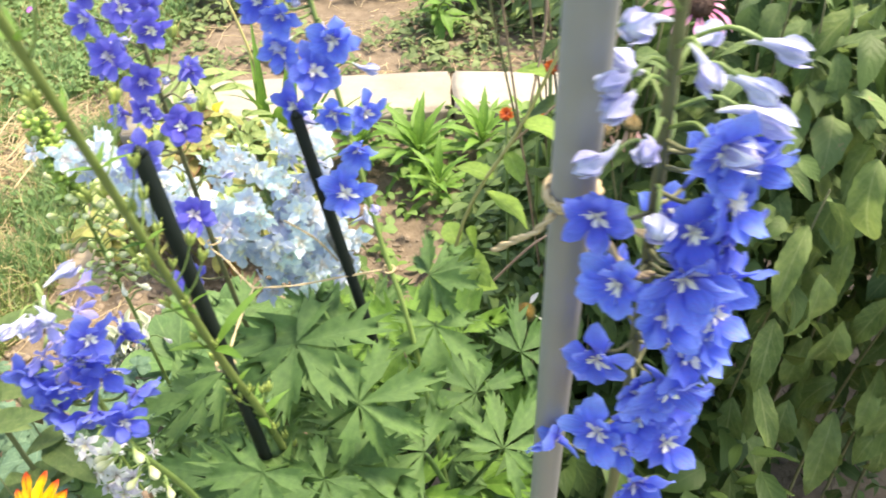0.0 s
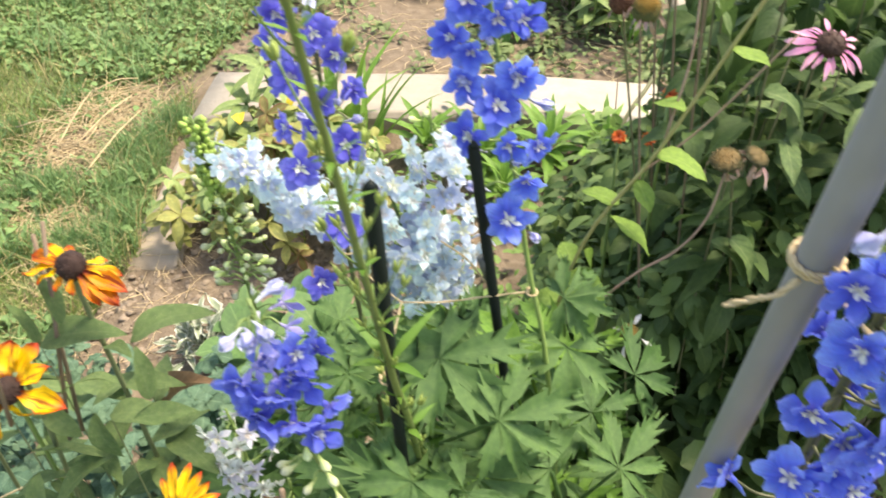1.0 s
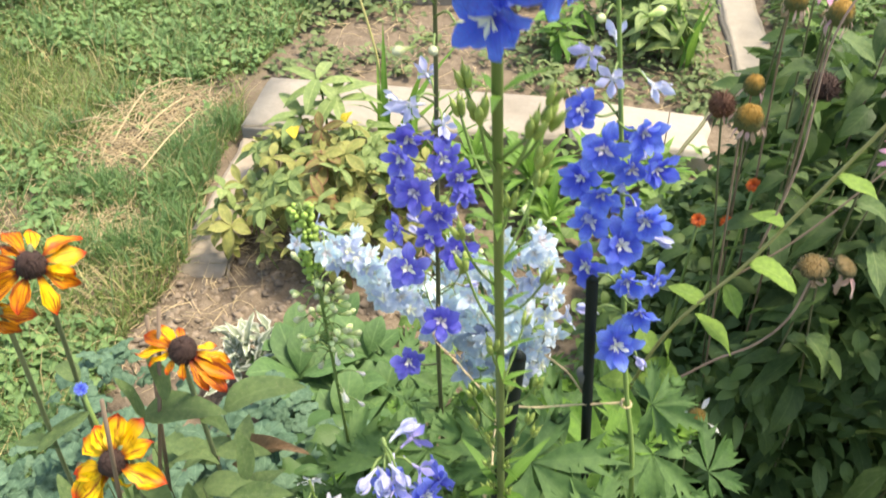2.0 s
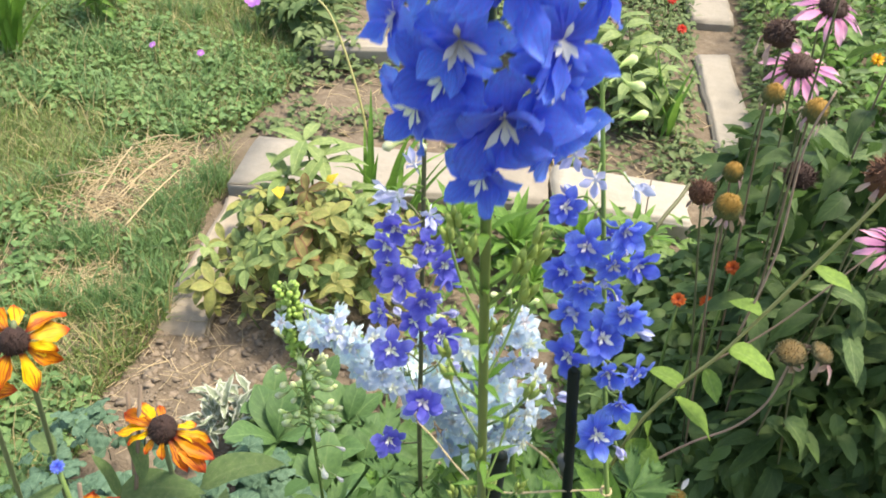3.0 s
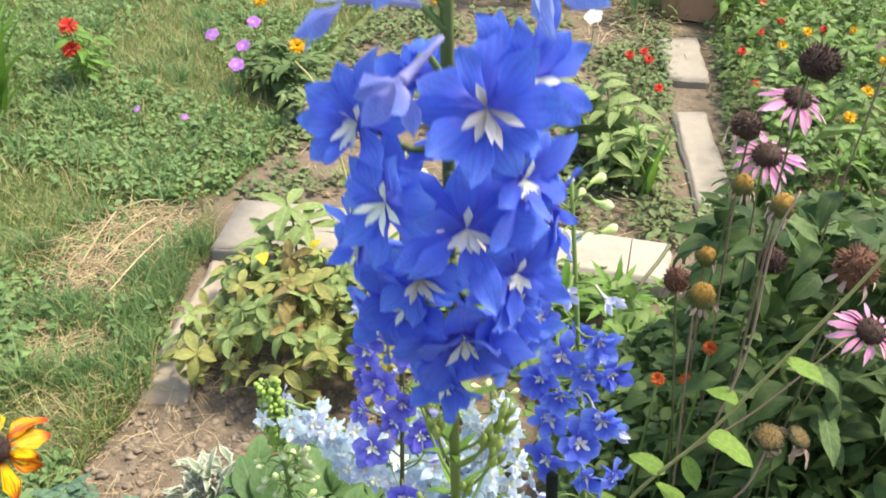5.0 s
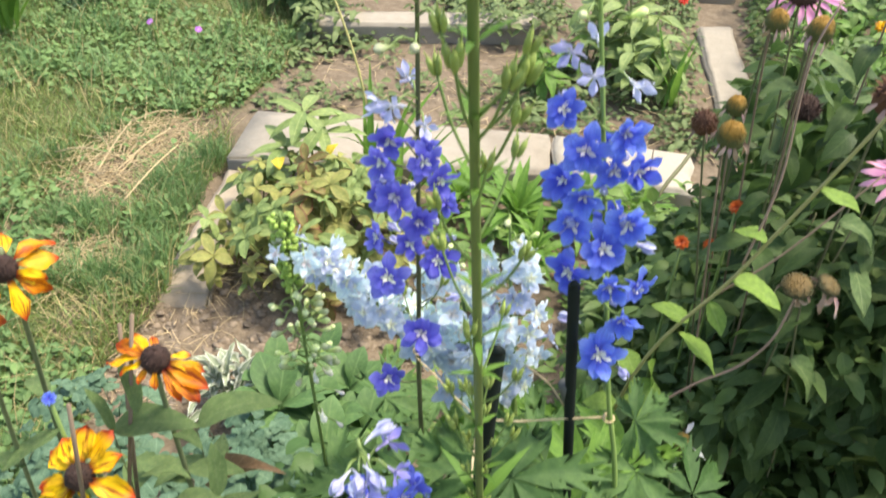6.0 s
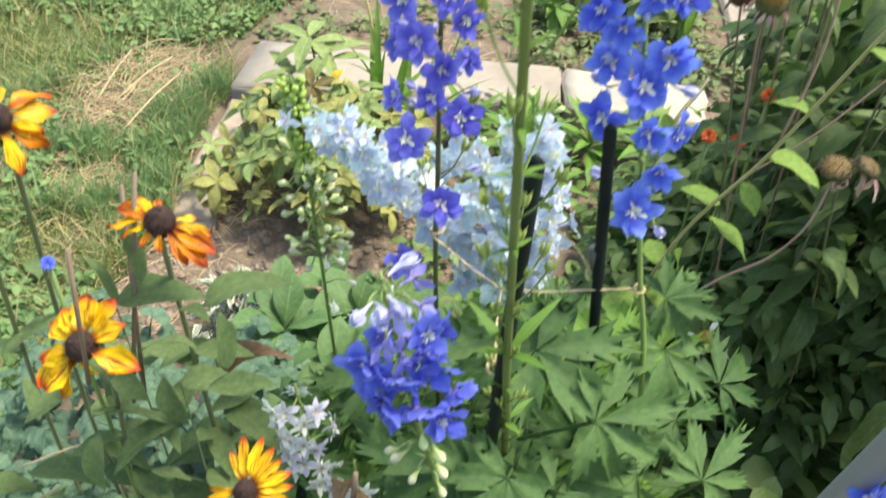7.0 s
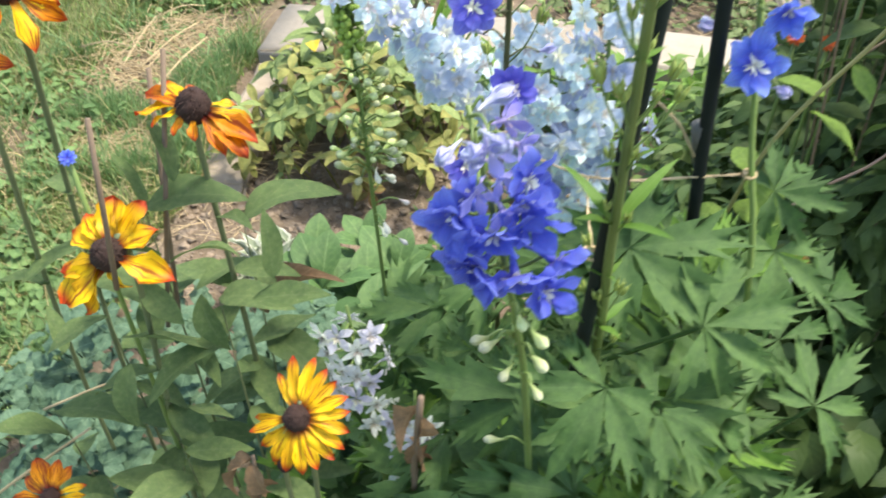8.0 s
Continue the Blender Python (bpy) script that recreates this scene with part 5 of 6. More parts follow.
# ---- coneflower bush ----
def coneflower(foot, head, way, r, kind, label, rng, leaf_n=14):
    head = Vector(head)
    foot = Vector((max(head.x + .05, .17 + .4 * head.x), head.y + .14, 0))
    ob = thing("coneflower", foot, label, "coneflower", "coneflowers in the bush")
    w = Vector(way).normalized()
    line = [foot, foot.lerp(head, .6) + Vector((rng.uniform(-.02, .02), rng.uniform(-.02, .02), 0)), head - w * .04, head - w * .003]
    mats = {"pink": ([PINK], 17, .5, CONEBROWN), "gold": ([FADED, FADED, DRIEDRAY], 16, 1.5, CONEGOLD), "brown": ([DRIEDRAY, FADED], 11, 1.5, CONERUST), "cream": ([WHITE], 4, .9, CONEGOLD), "wide": ([DRIEDRAY, FADED], 7, 1.5, CONEOLIVE), "dark": ([FADED], 0, 1.6, CONE), "spent": ([FADED], 9, 1.7, CONEBROWN)}[kind]
    part("stem", tube(smooth_line(line, 6), .0015, .0011, 7).mesh("stem", STEMDARK if kind == "dark" else STEMBROWN if kind == "gold" else STEMOLIVE), ob)
    cr = r if kind != "pink" else r * .34
    ray = r if kind == "pink" else r * 2.2 if kind in ("gold", "brown") else r * 3.0
    daisy(ob, head, way, ray, mats[0], mats[1], mats[2], mats[3], cr, cr * (.42 if kind == "wide" else 1.25 if kind in ("gold", "brown") else .95 if kind != "pink" else .8), rng, .15 if kind == "pink" else .32, .24 if kind == "pink" else .22, 0 if kind == "pink" else .50, "ray", 9.0, 3.2 if kind in ("dark", "spent", "brown") else 1.4)
    if head.x < .06:
        leaf_n = 8
    for i in range(leaf_n):
        k = (.45 if leaf_n == 8 else .50) + (.36 if leaf_n == 8 else .44) * i / leaf_n
        if along(line, k)[0].x < .085:
            continue
        leaf_at(ob, M_BUSHP if i % 4 == 0 and i > 9 else M_BUSH, along(line, k)[0], i * 150 + rng.uniform(-30, 30), rng.uniform(-30, 25), rng.uniform(.05, .085), rng)
    return ob


rng = random.Random(51)
coneflower((.20, 1.10, 0), (.078, .85, 1.327), (.1, -.2, 1), .017, "dark", "coneflower gone to a dark seed head on a black stem", rng)
coneflower((.14, 1.15, 0), (.046, .92, 1.228), (-.2, -.2, 1), .015, "spent", "spent coneflower with drooping withered petals", rng)
coneflower((.20, 1.20, 0), (.08, .945, 1.188), (-.1, -.45, 1), .045, "pink", "pink coneflower in full bloom", rng)
coneflower((.22, 1.26, 0), (.105, 1.0, 1.235), (.1, -.3, 1), .044, "pink", "pink coneflower in full bloom", rng)
coneflower((.14, 1.10, 0), (.051, .88, 1.18), (0, -.2, 1), .0110, "gold", "spent coneflower with a green-gold head and withered petals", rng)
coneflower((.16, 1.05, 0), (.072, .79, 1.211), (0, -.2, 1), .0110, "gold", "spent coneflower with an orange-gold head and withered petals", rng)
coneflower((.10, 1.08, 0), (.041, .90, 1.075), (-.1, -.2, 1), .0108, "gold", "coneflower with a gold head and faded pink petals", rng)
coneflower((.10, 1.00, 0), (.025, .785, 1.10), (0, -.25, 1), .0130, "gold", "coneflower with a gold head and faded petals", rng)
coneflower((.06, 1.00, 0), (.003, .82, 1.09), (-.2, -.2, 1), .012, "brown", "coneflower with a brown head and faded pink petals", rng)
coneflower((.18, 1.10, 0), (.108, .90, 1.085), (.1, -.2, 1), .0155, "dark", "coneflower gone to a dark brown seed head", rng)
coneflower((.26, 1.02, 0), (.150, .78, 1.164), (.1, -.2, 1), .018, "brown", "coneflower with a dry brown seed head", rng)
coneflower((.32, 1.10, 0), (.215, .85, 1.05), (.1, -.55, 1), .042, "pink", "pale pink coneflower in bloom", rng)
coneflower((.22, .98, 0), (.124, .75, .966), (-.2, -.3, 1), .0155, "wide", "coneflower with a drying olive-brown head", rng)
coneflower((.24, .99, 0), (.152, .752, .972), (.4, -.2, 1), .0125, "wide", "coneflower with a drying gold head", rng)
coneflower((.12, .96, 0), (.062, .721, .737), (0, -.5, 1), .0115, "cream", "low spent coneflower with two remaining cream petals", rng)
coneflower((.34, 1.3, 0), (.20, 1.05, 1.30), (0, -.2, 1), .013, "gold", "spent coneflower with a gold head and withered petals", rng)
coneflower((.40, 1.25, 0), (.28, 1.0, 1.19), (.1, -.3, 1), .016, "dark", "coneflower gone to a dark seed head", rng)

# long bare stems and the lime-leaved shoot
rng = random.Random(52)
shoot = thing("leafy_shoot", (-.05, .74, .45), "long arching shoot with pale lime-green leaves", "shoot")
line = [(-.05, .74, .45), (-.015, .70, .84), (.053, .70, 1.004), (.118, .70, 1.173), (.15, .70, 1.27)]
part("stem", tube(smooth_line(line, 6), .0021, .0015, 7).mesh("stem", STEMPALE), shoot)
line2 = [(.038, .70, .972), (.09, .72, 1.02), (.16, .76, 1.10)]
part("stem", tube(smooth_line(line2, 6), .0011, .0009, 6).mesh("stem", STEMBROWN), shoot)
line3 = [(.056, .705, 1.012), (.066, .72, 1.10), (.056, .72, 1.21), (.066, .73, 1.26)]
part("stem", tube(smooth_line(line3, 6), .0012, .0009, 6).mesh("stem", STEMPINK), shoot)
line4 = [(.02, .74, .76), (.06, .74, .815), (.096, .74, .853), (.118, .74, .90), (.126, .748, .955)]
part("stem", tube(smooth_line(line4, 6), .0014, .0012, 6).mesh("stem", STEMPINK), shoot)
for k, hd, pt, size in ((.42, -10, -5, .058), (.46, -40, 0, .062), (.50, 10, -60, .052), (.58, 160, 20, .045), (.40, 170, 5, .05), (.36, -100, -60, .055), (.62, -60, -20, .04), (.47, 120, 30, .045), (.30, -150, -50, .06), (.56, -25, -10, .062), (.66, -15, 5, .06), (.72, 150, 20, .04), (.80, -40, 10, .045)):
    leaf_at(shoot, M_LIME, along(line, k)[0], hd, pt, size * .9, rng)

# the bush's own leaves
rng = random.Random(53)


def bush(centres, n, spread, meshes, label, seed, hang=(-55, 30), sizes=(.045, .09)):
    rng = random.Random(seed)
    c0 = centres[0]
    ob = thing("coneflower_bush", (c0[0], c0[1], 0), label, "bush")
    for x, y, h in centres:
        line = [(x, y, 0), (x + rng.uniform(-.03, .03), y - .03, h * .5), (x + rng.uniform(-.05, .05), y - .09, h)]
        part("stem", tube(smooth_line(line, 5), .0030, .0010, 6).mesh("stem", STEMOLIVE), ob)
        for i in range(n):
            low = .45 if x > .38 else .38
            k = low + (1 - low) * (i + rng.random()) / n
            p, _ = along(line, k)
            hd = i * 137.5 + rng.uniform(-25, 25)
            size = rng.uniform(*sizes) * (1.1 - .45 * max(0, k - .6))
            pt = rng.uniform(*hang)
            start = p + Vector((math.cos(radians(hd)), math.sin(radians(hd)), 0)) * rng.uniform(.0, spread)
            kind = rng.randrange(len(meshes))
            # Some upper leaves take the pale colour, painting in light from above.
            leaf_at(ob, M_BUSHP if k > .8 and rng.random() < .22 else meshes[kind], start, hd, pt, size, rng)
    return ob


near, back = [], []
for i in range(16):
    near.append((.15 + .055 * i + rng.uniform(-.03, .03), .92 + .03 * i + rng.uniform(-.1, .1), rng.uniform(.85, 1.08) + .012 * i))
for i in range(16):
    back.append((.20 + .07 * i + rng.uniform(-.04, .04), 1.20 + .03 * i + rng.uniform(-.1, .12), rng.uniform(.85, 1.1)))
front = [(.165 + .042 * i + rng.uniform(-.02, .02), .93 + .012 * i + rng.uniform(-.03, .04), rng.uniform(.93, 1.03)) for i in range(9)]
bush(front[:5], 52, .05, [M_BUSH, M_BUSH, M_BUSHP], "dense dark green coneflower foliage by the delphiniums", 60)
bush(front[5:], 30, .05, [M_WILT, M_BUSH, M_WILT], "coneflower foliage with long drooping leaves", 65, (-85, -15), (.07, .12))
hanging = [(.38 + .06 * i + rng.uniform(-.02, .02), .85 + .015 * i + rng.uniform(-.03, .03), rng.uniform(.80, .98)) for i in range(7)]
bush(hanging, 22, .05, [M_WILT], "coneflower stems hung with long pale wilting leaves", 66, (-88, -25), (.08, .135))
# Pale leaves mixed in here stand for leaves that catch light.
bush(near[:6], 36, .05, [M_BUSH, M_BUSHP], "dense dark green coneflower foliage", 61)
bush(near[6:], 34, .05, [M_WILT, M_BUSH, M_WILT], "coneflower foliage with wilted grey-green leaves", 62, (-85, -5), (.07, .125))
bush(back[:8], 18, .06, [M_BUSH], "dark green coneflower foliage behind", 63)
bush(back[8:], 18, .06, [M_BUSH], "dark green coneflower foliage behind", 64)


def foliage(name, label, mat, shapes, spots, kind="stuff", category="foliage"):
    """Many small leaves that nobody could count, as one mesh. spots: place, heading, pitch, roll, size."""
    s = Shape()
    cache = [(np.array(q.v), q.f, q.uv) for q in shapes]
    V, F, U = [], [], []
    n = 0
    for i, (p, hd, pt, rl_, size) in enumerate(spots):
        q, f, uv = cache[i % len(cache)]
        m = np.array(rotz(hd) @ rotx(pt) @ roty(rl_))[:3, :3] * size
        V.append(q @ m.T + np.array(p))
        F.extend([tuple(k + n for k in t) for t in f])
        U.extend(uv)
        n += len(q)
    s.v, s.f, s.uv = np.concatenate(V).tolist(), F, U
    return tagged(new(name, s.mesh(name, mat)), label, category, "", kind)


SMALL = [blade(1, .34 + .06 * i, .25, .6, .04, 4, 0, .45, None, None, 1, 0, 0, random.Random(70 + i), .85) for i in range(4)]
ROUND = [blade(1, .80, .2, .5, .06, 5, 0, .55, None, None, 1, 0, .8, random.Random(80 + i)) for i in range(4)]
TOOTH = [blade(1, .40 + .05 * i, .25, .4 + .25 * i, .06, 7, .05, .42, None, None, 1, 0, 0, random.Random(90 + i), .75) for i in range(4)]

rng = random.Random(71)
spots = []
for i in range(5600):
    x = rng.uniform(.05, 1.4)
    y = rng.uniform(.85, 1.75) + .25 * max(0, x - .3)
    if ((x - .76) / .66) ** 2 + ((y - 1.28) / .62) ** 2 > 1 + .5 * noise.noise((x * 4, y * 4, 2.0)):
        continue
    top = 1.0 - .5 * max(0, y - 1.2) - 2.0 * max(0, .17 - x) + .10 * noise.noise((x * 6, y * 6, 8.0))
    z = top * (1 - rng.random() ** 1.6 * (.62 if x < .4 else .42))
    if x > .34 and y < 1.08 and rng.random() < .75:
        continue
    spots.append(((x, y, z), rng.uniform(0, 6.28), rng.uniform(-1.0, .4), rng.uniform(-.6, .6), rng.uniform(.04, .085)))
for i in range(1500):
    spots.append(((.10 + .27 * rng.random(), rng.uniform(.66, 1.25), rng.uniform(.03, .55)), rng.uniform(0, 6.28), rng.uniform(-1.0, .4), rng.uniform(-.6, .6), rng.uniform(.04, .085)))
for i in range(420):
    x, y = rng.uniform(.36, .85), rng.uniform(.78, 1.2)
    if noise.noise((x * 6, y * 6, 44.0)) > -.05:
        spots.append(((x, y, .02 + .30 * rng.random() ** 2), rng.uniform(0, 6.28), rng.uniform(-.8, .4), rng.uniform(-.6, .6), rng.uniform(.03, .08)))
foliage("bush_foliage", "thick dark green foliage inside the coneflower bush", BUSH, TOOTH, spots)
# Top layer in a lighter colour that stands for light on it.
spots = []
while len(spots) < 900:
    x, y = rng.uniform(.28, 1.1), rng.uniform(.80, 1.5)
    if ((x - .76) / .66) ** 2 + ((y - 1.2) / .50) ** 2 < 1:
        spots.append(((x, y, .80 + .14 * noise.noise((x * 6, y * 6, 8.0)) + rng.uniform(-.12, .16) - .4 * max(0, .2 - x)), rng.uniform(0, 6.28), rng.uniform(-.7, .3), rng.uniform(-.6, .6), rng.uniform(.04, .08)))
foliage("bush_top_foliage", "leaves on top of the coneflower bush, coloured paler as if lit", BUSHPALE, TOOTH, spots)
spots = []
while len(spots) < 5200:
    x, y = -.06 + .40 * rng.random(), rng.uniform(.78, 1.35)
    top = .60 + .95 * min(.34, max(0, x + .05)) + .10 * noise.noise((x * 7, y * 7, 31.0)) - .18 * max(0, y - 1.0)
    if noise.noise((x * 9, y * 9, 12.0)) < -.25:
        continue
    z = top * (1 - .75 * rng.random() ** 1.7)
    spots.append(((x, y, z), rng.uniform(0, 6.28), rng.uniform(-.8, .4), rng.uniform(-.6, .6), rng.uniform(.022, .052)))
foliage("bush_edge_foliage", "small mid-green leaves filling the edge of the bush", BUSHSMALL, TOOTH + SMALL, spots)
spots = [((rng.uniform(.0, .3), rng.uniform(1.1, 1.95), rng.uniform(.05, .34)), rng.uniform(0, 6.28), rng.uniform(-.7, .4), rng.uniform(-.6, .6), rng.uniform(.035, .075)) for _ in range(900)]
foliage("undergrowth", "shaded low green undergrowth beneath the bush", WEED, TOOTH + ROUND, spots)

# ---- low plants in the bed ----
rng = random.Random(81)
# silver-edged rosette
sil = thing("silver_plant", (-.79, 1.2, 0), "silver-grey rosette plant with white-edged narrow leaves", "plant")
M_SIL = [blade(1, .26, .5, .7, .26, 10, .12, .5, None, None, 2, .3, .3, random.Random(100 + i)).mesh("leaf", SILVER) for i in range(4)]
for i in range(64):
    k = i / 64
    a = i * 2.399
    c = Vector((-.79 + rng.uniform(-.05, .05), 1.2 + rng.uniform(-.05, .05), .03 + .07 * (1 - k)))
    m = Matrix.Translation(c) @ rotz(a) @ rotx(radians(75 - 70 * k + rng.uniform(-12, 12))) @ roty(rng.uniform(-.6, .6)) @ Matrix.Scale(rng.uniform(.05, .09), 4)
    part("leaf", M_SIL[i % 4], sil, m)

# broad-leaved rosettes
M_ROS = [blade(1, .50, .25, .8, .05, 11, 0, .6, None, None, 2, -.1, .6, random.Random(110 + i), 1.35).mesh("leaf", ROSETTE) for i in range(4)]


def rosette(at, n, size, label, rng, meshes=M_ROS, up=60, name="rosette_plant"):
    ob = thing(name, at, label, "plant")
    for i in range(n):
        k = i / n
        m = Matrix.Translation(Vector(at) + Vector((0, 0, .02 + .05 * (1 - k)))) @ rotz(i * 2.399 + rng.uniform(-.2, .2)) @ rotx(radians(up - (up - 5) * k + rng.uniform(-8, 8))) @ roty(rng.uniform(-.3, .3)) @ Matrix.Scale(size * rng.uniform(.75, 1.1), 4)
        part("leaf", meshes[i % len(meshes)], ob, m)
    return ob


rosette((-.64, 1.13, .05), 14, .15, "green rosette of broad rounded leaves", rng)
rosette((-.50, 1.02, .05), 12, .13, "green rosette of broad rounded leaves", rng)
for x, y, n, size in ((-.69, 1.22, 9, .11), (-.60, 1.30, 8, .10), (-.52, 1.24, 11, .13), (-.55, 1.13, 11, .13), (-.45, 1.12, 10, .12)):
    rosette((x, y, .03), n, size, "green rosette of spoon-shaped leaves in the soil", rng)
rosette((-.42, 1.22, .0), 10, .11, "small green rosette in the bare soil", rng)

# columbine mounds, blue-green
LOBED = Shape()
for i in range(3):
    blade(1, .9, .15, .45, .1, 6, .06, .62, LOBED, rotz((i - 1) * 1.05) @ Matrix.Translation((0, .05, 0)), 2, -.1, .85, random.Random(120 + i))
tube([(0, 0, 0), (0, -.15, -.7), (0, -.2, -1.5)], .03, .04, 4, LOBED)
M_COL = [LOBED.mesh("leaf", COLUMB)]
for cx, cy, h, n, sp in ((-.78, .72, .44, 80, .17), (-.60, .90, .34, 60, .15), (-.50, .66, .55, 60, .13), (-.95, .95, .26, 40, .15), (-.42, .85, .36, 40, .12), (-.88, .58, .38, 50, .15), (-.72, .52, .44, 50, .13), (-.62, .60, .52, 46, .12), (-1.02, .76, .20, 30, .14)):
    ob = thing("columbine", (cx, cy, 0), "mound of blue-green lobed columbine leaves", "columbine", "columbine mounds")
    for i in range(int(n * 1.3)):
        a, r = rng.uniform(0, 6.28), sp * math.sqrt(rng.random())
        at = (cx + r * math.cos(a), cy + r * math.sin(a), h * (1 - .45 * (r / sp) ** 2) - rng.random() ** 2 * .12)
        part("leaf", M_COL[0], ob, aim(at, (math.cos(a) * .5 * r / sp + rng.uniform(-.3, .3), math.sin(a) * .5 * r / sp - .25 + rng.uniform(-.3, .3), 1), rng.uniform(.020, .036), rng.uniform(0, 6.28)))

# yellow-green hellebore by the kerb
STAR = Shape()
for i in range(5):
    blade((1, .8, .95, .7, .9)[i], .40, .25, .4 + .2 * i, .07, 8, 0, .56, STAR, rotz(i * 1.2566 + .2 * (i % 2)) @ rotx((.2, .5, -.2, .35, -.1)[i]), 2, 0, .35, random.Random(130 + i), 1.1)
tube([(0, 0, 0), (0, -.1, -.6), (0, -.2, -1.4)], .03, .035, 4, STAR)
M_BRONZE = STAR.mesh("leaf", BRONZE)
M_HEL, M_HELG, M_YEL = STAR.mesh("leaf", HELLE), STAR.mesh("leaf", HELLEGREEN), blade(1, .5, .3, .8, .08, 8, 0, .5, None, None, 2).mesh("leaf", YELLOWED)
hel = thing("hellebore", (-.85, 1.72, 0), "bushy yellow-green hellebore with bronze-edged leaves", "hellebore")
for i in range(180):
    x, y = rng.uniform(-1.10, -.50), rng.uniform(1.52, 2.0)
    q = ((x + .79) / .29) ** 2 + ((y - 1.74) / .29) ** 2
    if q > 1.15 or x < -1.07 + .05 * noise.noise((0, y * 9, 0)):
        continue
    z = .21 * (1 - .55 * q) + rng.uniform(-.12, .06) + .03
    part("leaf", (M_HEL, M_HEL, M_HEL, M_HEL, M_HEL, M_HELG, M_HELG, M_HELG)[rng.randrange(8)] if rng.random() > .06 else M_BRONZE, hel, aim((x, y, z), ((x + .79) * .9 + rng.uniform(-.6, .6), (y - 1.74) * .9 - .2 + rng.uniform(-.6, .6), 1), rng.uniform(.045, .085), rng.uniform(0, 6)))
part("leaf", M_YEL, hel, aim((-.90, 1.80, .25), (0, -.3, 1), .08, .5), "yellowed leaf")
part("leaf", M_YEL, hel, aim((-.78, 1.93, .28), (0, -.4, 1), .055, 2.5), "yellowed leaf")
lily = thing("peony_shoot", (-.86, 1.98, 0), "upright shoots with whorls of palm-like green leaves", "plant")
for x, y, h, n in ((-.95, 1.98, .30, 8), (-.75, 1.99, .28, 7), (-.86, 2.04, .36, 7), (-.82, 1.90, .26, 6), (-1.0, 1.92, .24, 6), (-.92, 2.06, .40, 6)):
    h *= .74
    line = [(x, y + .02, 0), (x + .01, y, h * .6), (x, y - .02, h)]
    part("stem", tube(smooth_line(line, 4), .005, .003, 6).mesh("stem", STEM), lily)
    for i in range(n):
        m = Matrix.Translation((x, y - .02, h - .01 * (i % 3))) @ rotz(6.283 * i / n + rng.random() * .3) @ rotx(radians(rng.uniform(-8, 30))) @ Matrix.Scale(rng.uniform(.10, .15), 4)
        part("leaf", MESHES.setdefault("lily", [blade(1, .30, .25, .75, .03, 9, 0, .45, None, None, 2, 0, 0, random.Random(140), .85).mesh("leaf", HELLEGREEN)])[0], lily, m)

# sword-leaved irises behind the shoots
SWORD = [blade(1, .07, .5, .35 + .25 * i, .02, 10, 0, .3, None, None, 1, 0, 0, random.Random(150 + i)) for i in range(4)]
M_SWORD = [s.mesh("leaf", FRESH) for s in SWORD]


def iris(at, n, size, label, rng, lean=14):
    ob = thing("iris", at, label, "iris", "irises")
    for i in range(n):
        m = Matrix.Translation(Vector(at) + Vector((rng.uniform(-.04, .04), rng.uniform(-.04, .04), 0))) @ rotz(rng.uniform(0, 6.28)) @ rotx(radians(90 - rng.uniform(2, lean * 2))) @ Matrix.Scale(size * rng.uniform(.7, 1.1), 4)
        part("leaf", M_SWORD[i % 4], ob, m)
    return ob


iris((-.72, 2.14, 0), 11, .42, "clump of upright green iris leaves", rng)
iris((-.62, 2.06, 0), 7, .36, "clump of upright green iris leaves", rng)
iris((.16, 2.98, 0), 6, .40, "iris leaves with brown tips", rng, 8)
bent = thing("dry_flower_stalk", (-.74, 2.16, 0), "bent pale dry flower stalk", "stalk")
part("stem", tube(smooth_line([(-.74, 2.16, 0), (-.80, 2.22, .30), (-.92, 2.30, .55), (-1.0, 2.33, .62)], 6), .005, .003, 6).mesh("stem", STEMPALE), bent)

# a dark twig and a thin dry stem by the pale slab
twig = thing("dry_twig", (.03, 1.87, 0), "dark dry twig leaning out beside the pale kerb slab", "twig")
part("twig", tube(smooth_line([(.03, 1.87, 0), (.094, 1.995, .235), (.150, 2.10, .298), (.172, 2.15, .318)], 5), .0042, .0062, 7, None, .35).mesh("twig", STEMOLIVE), twig)
wisp = thing("dry_twig", (.095, 2.30, 0), "thin brown dead stem standing at the pale kerb slab", "twig")
part("twig", tube(smooth_line([(.095, 2.30, 0), (.090, 2.32, .10), (.084, 2.34, .20)], 4), .0022, .0016, 6, None, .3).mesh("twig", STEMBROWN), wisp)

# bright green clump before the pale slab
M_FERN = [blade(1, .20, .3, .9, .04, 9, .12, .4, None, None, 2, 0, 0, random.Random(160 + i)).mesh("leaf", FRESH) for i in range(3)]
for at, n, size in (((-.28, 2.06, 0), 26, .20), ((-.10, 2.14, 0), 22, .18), ((-.46, 2.10, 0), 20, .17), ((.06, 2.18, 0), 18, .17), ((-.20, 1.90, 0), 16, .16)):
    rosette(at, n, size, "bright green clump of arching leaves at the kerb", rng, M_FERN, 75, "leafy_clump")

# leafy plants in the bed behind and along the long kerb
M_TALL = [blade(1, .34, .3, .8, .04, 9, 0, .45, None, None, 2, 0, 0, random.Random(170 + i)).mesh("leaf", FRESH) for i in range(3)]


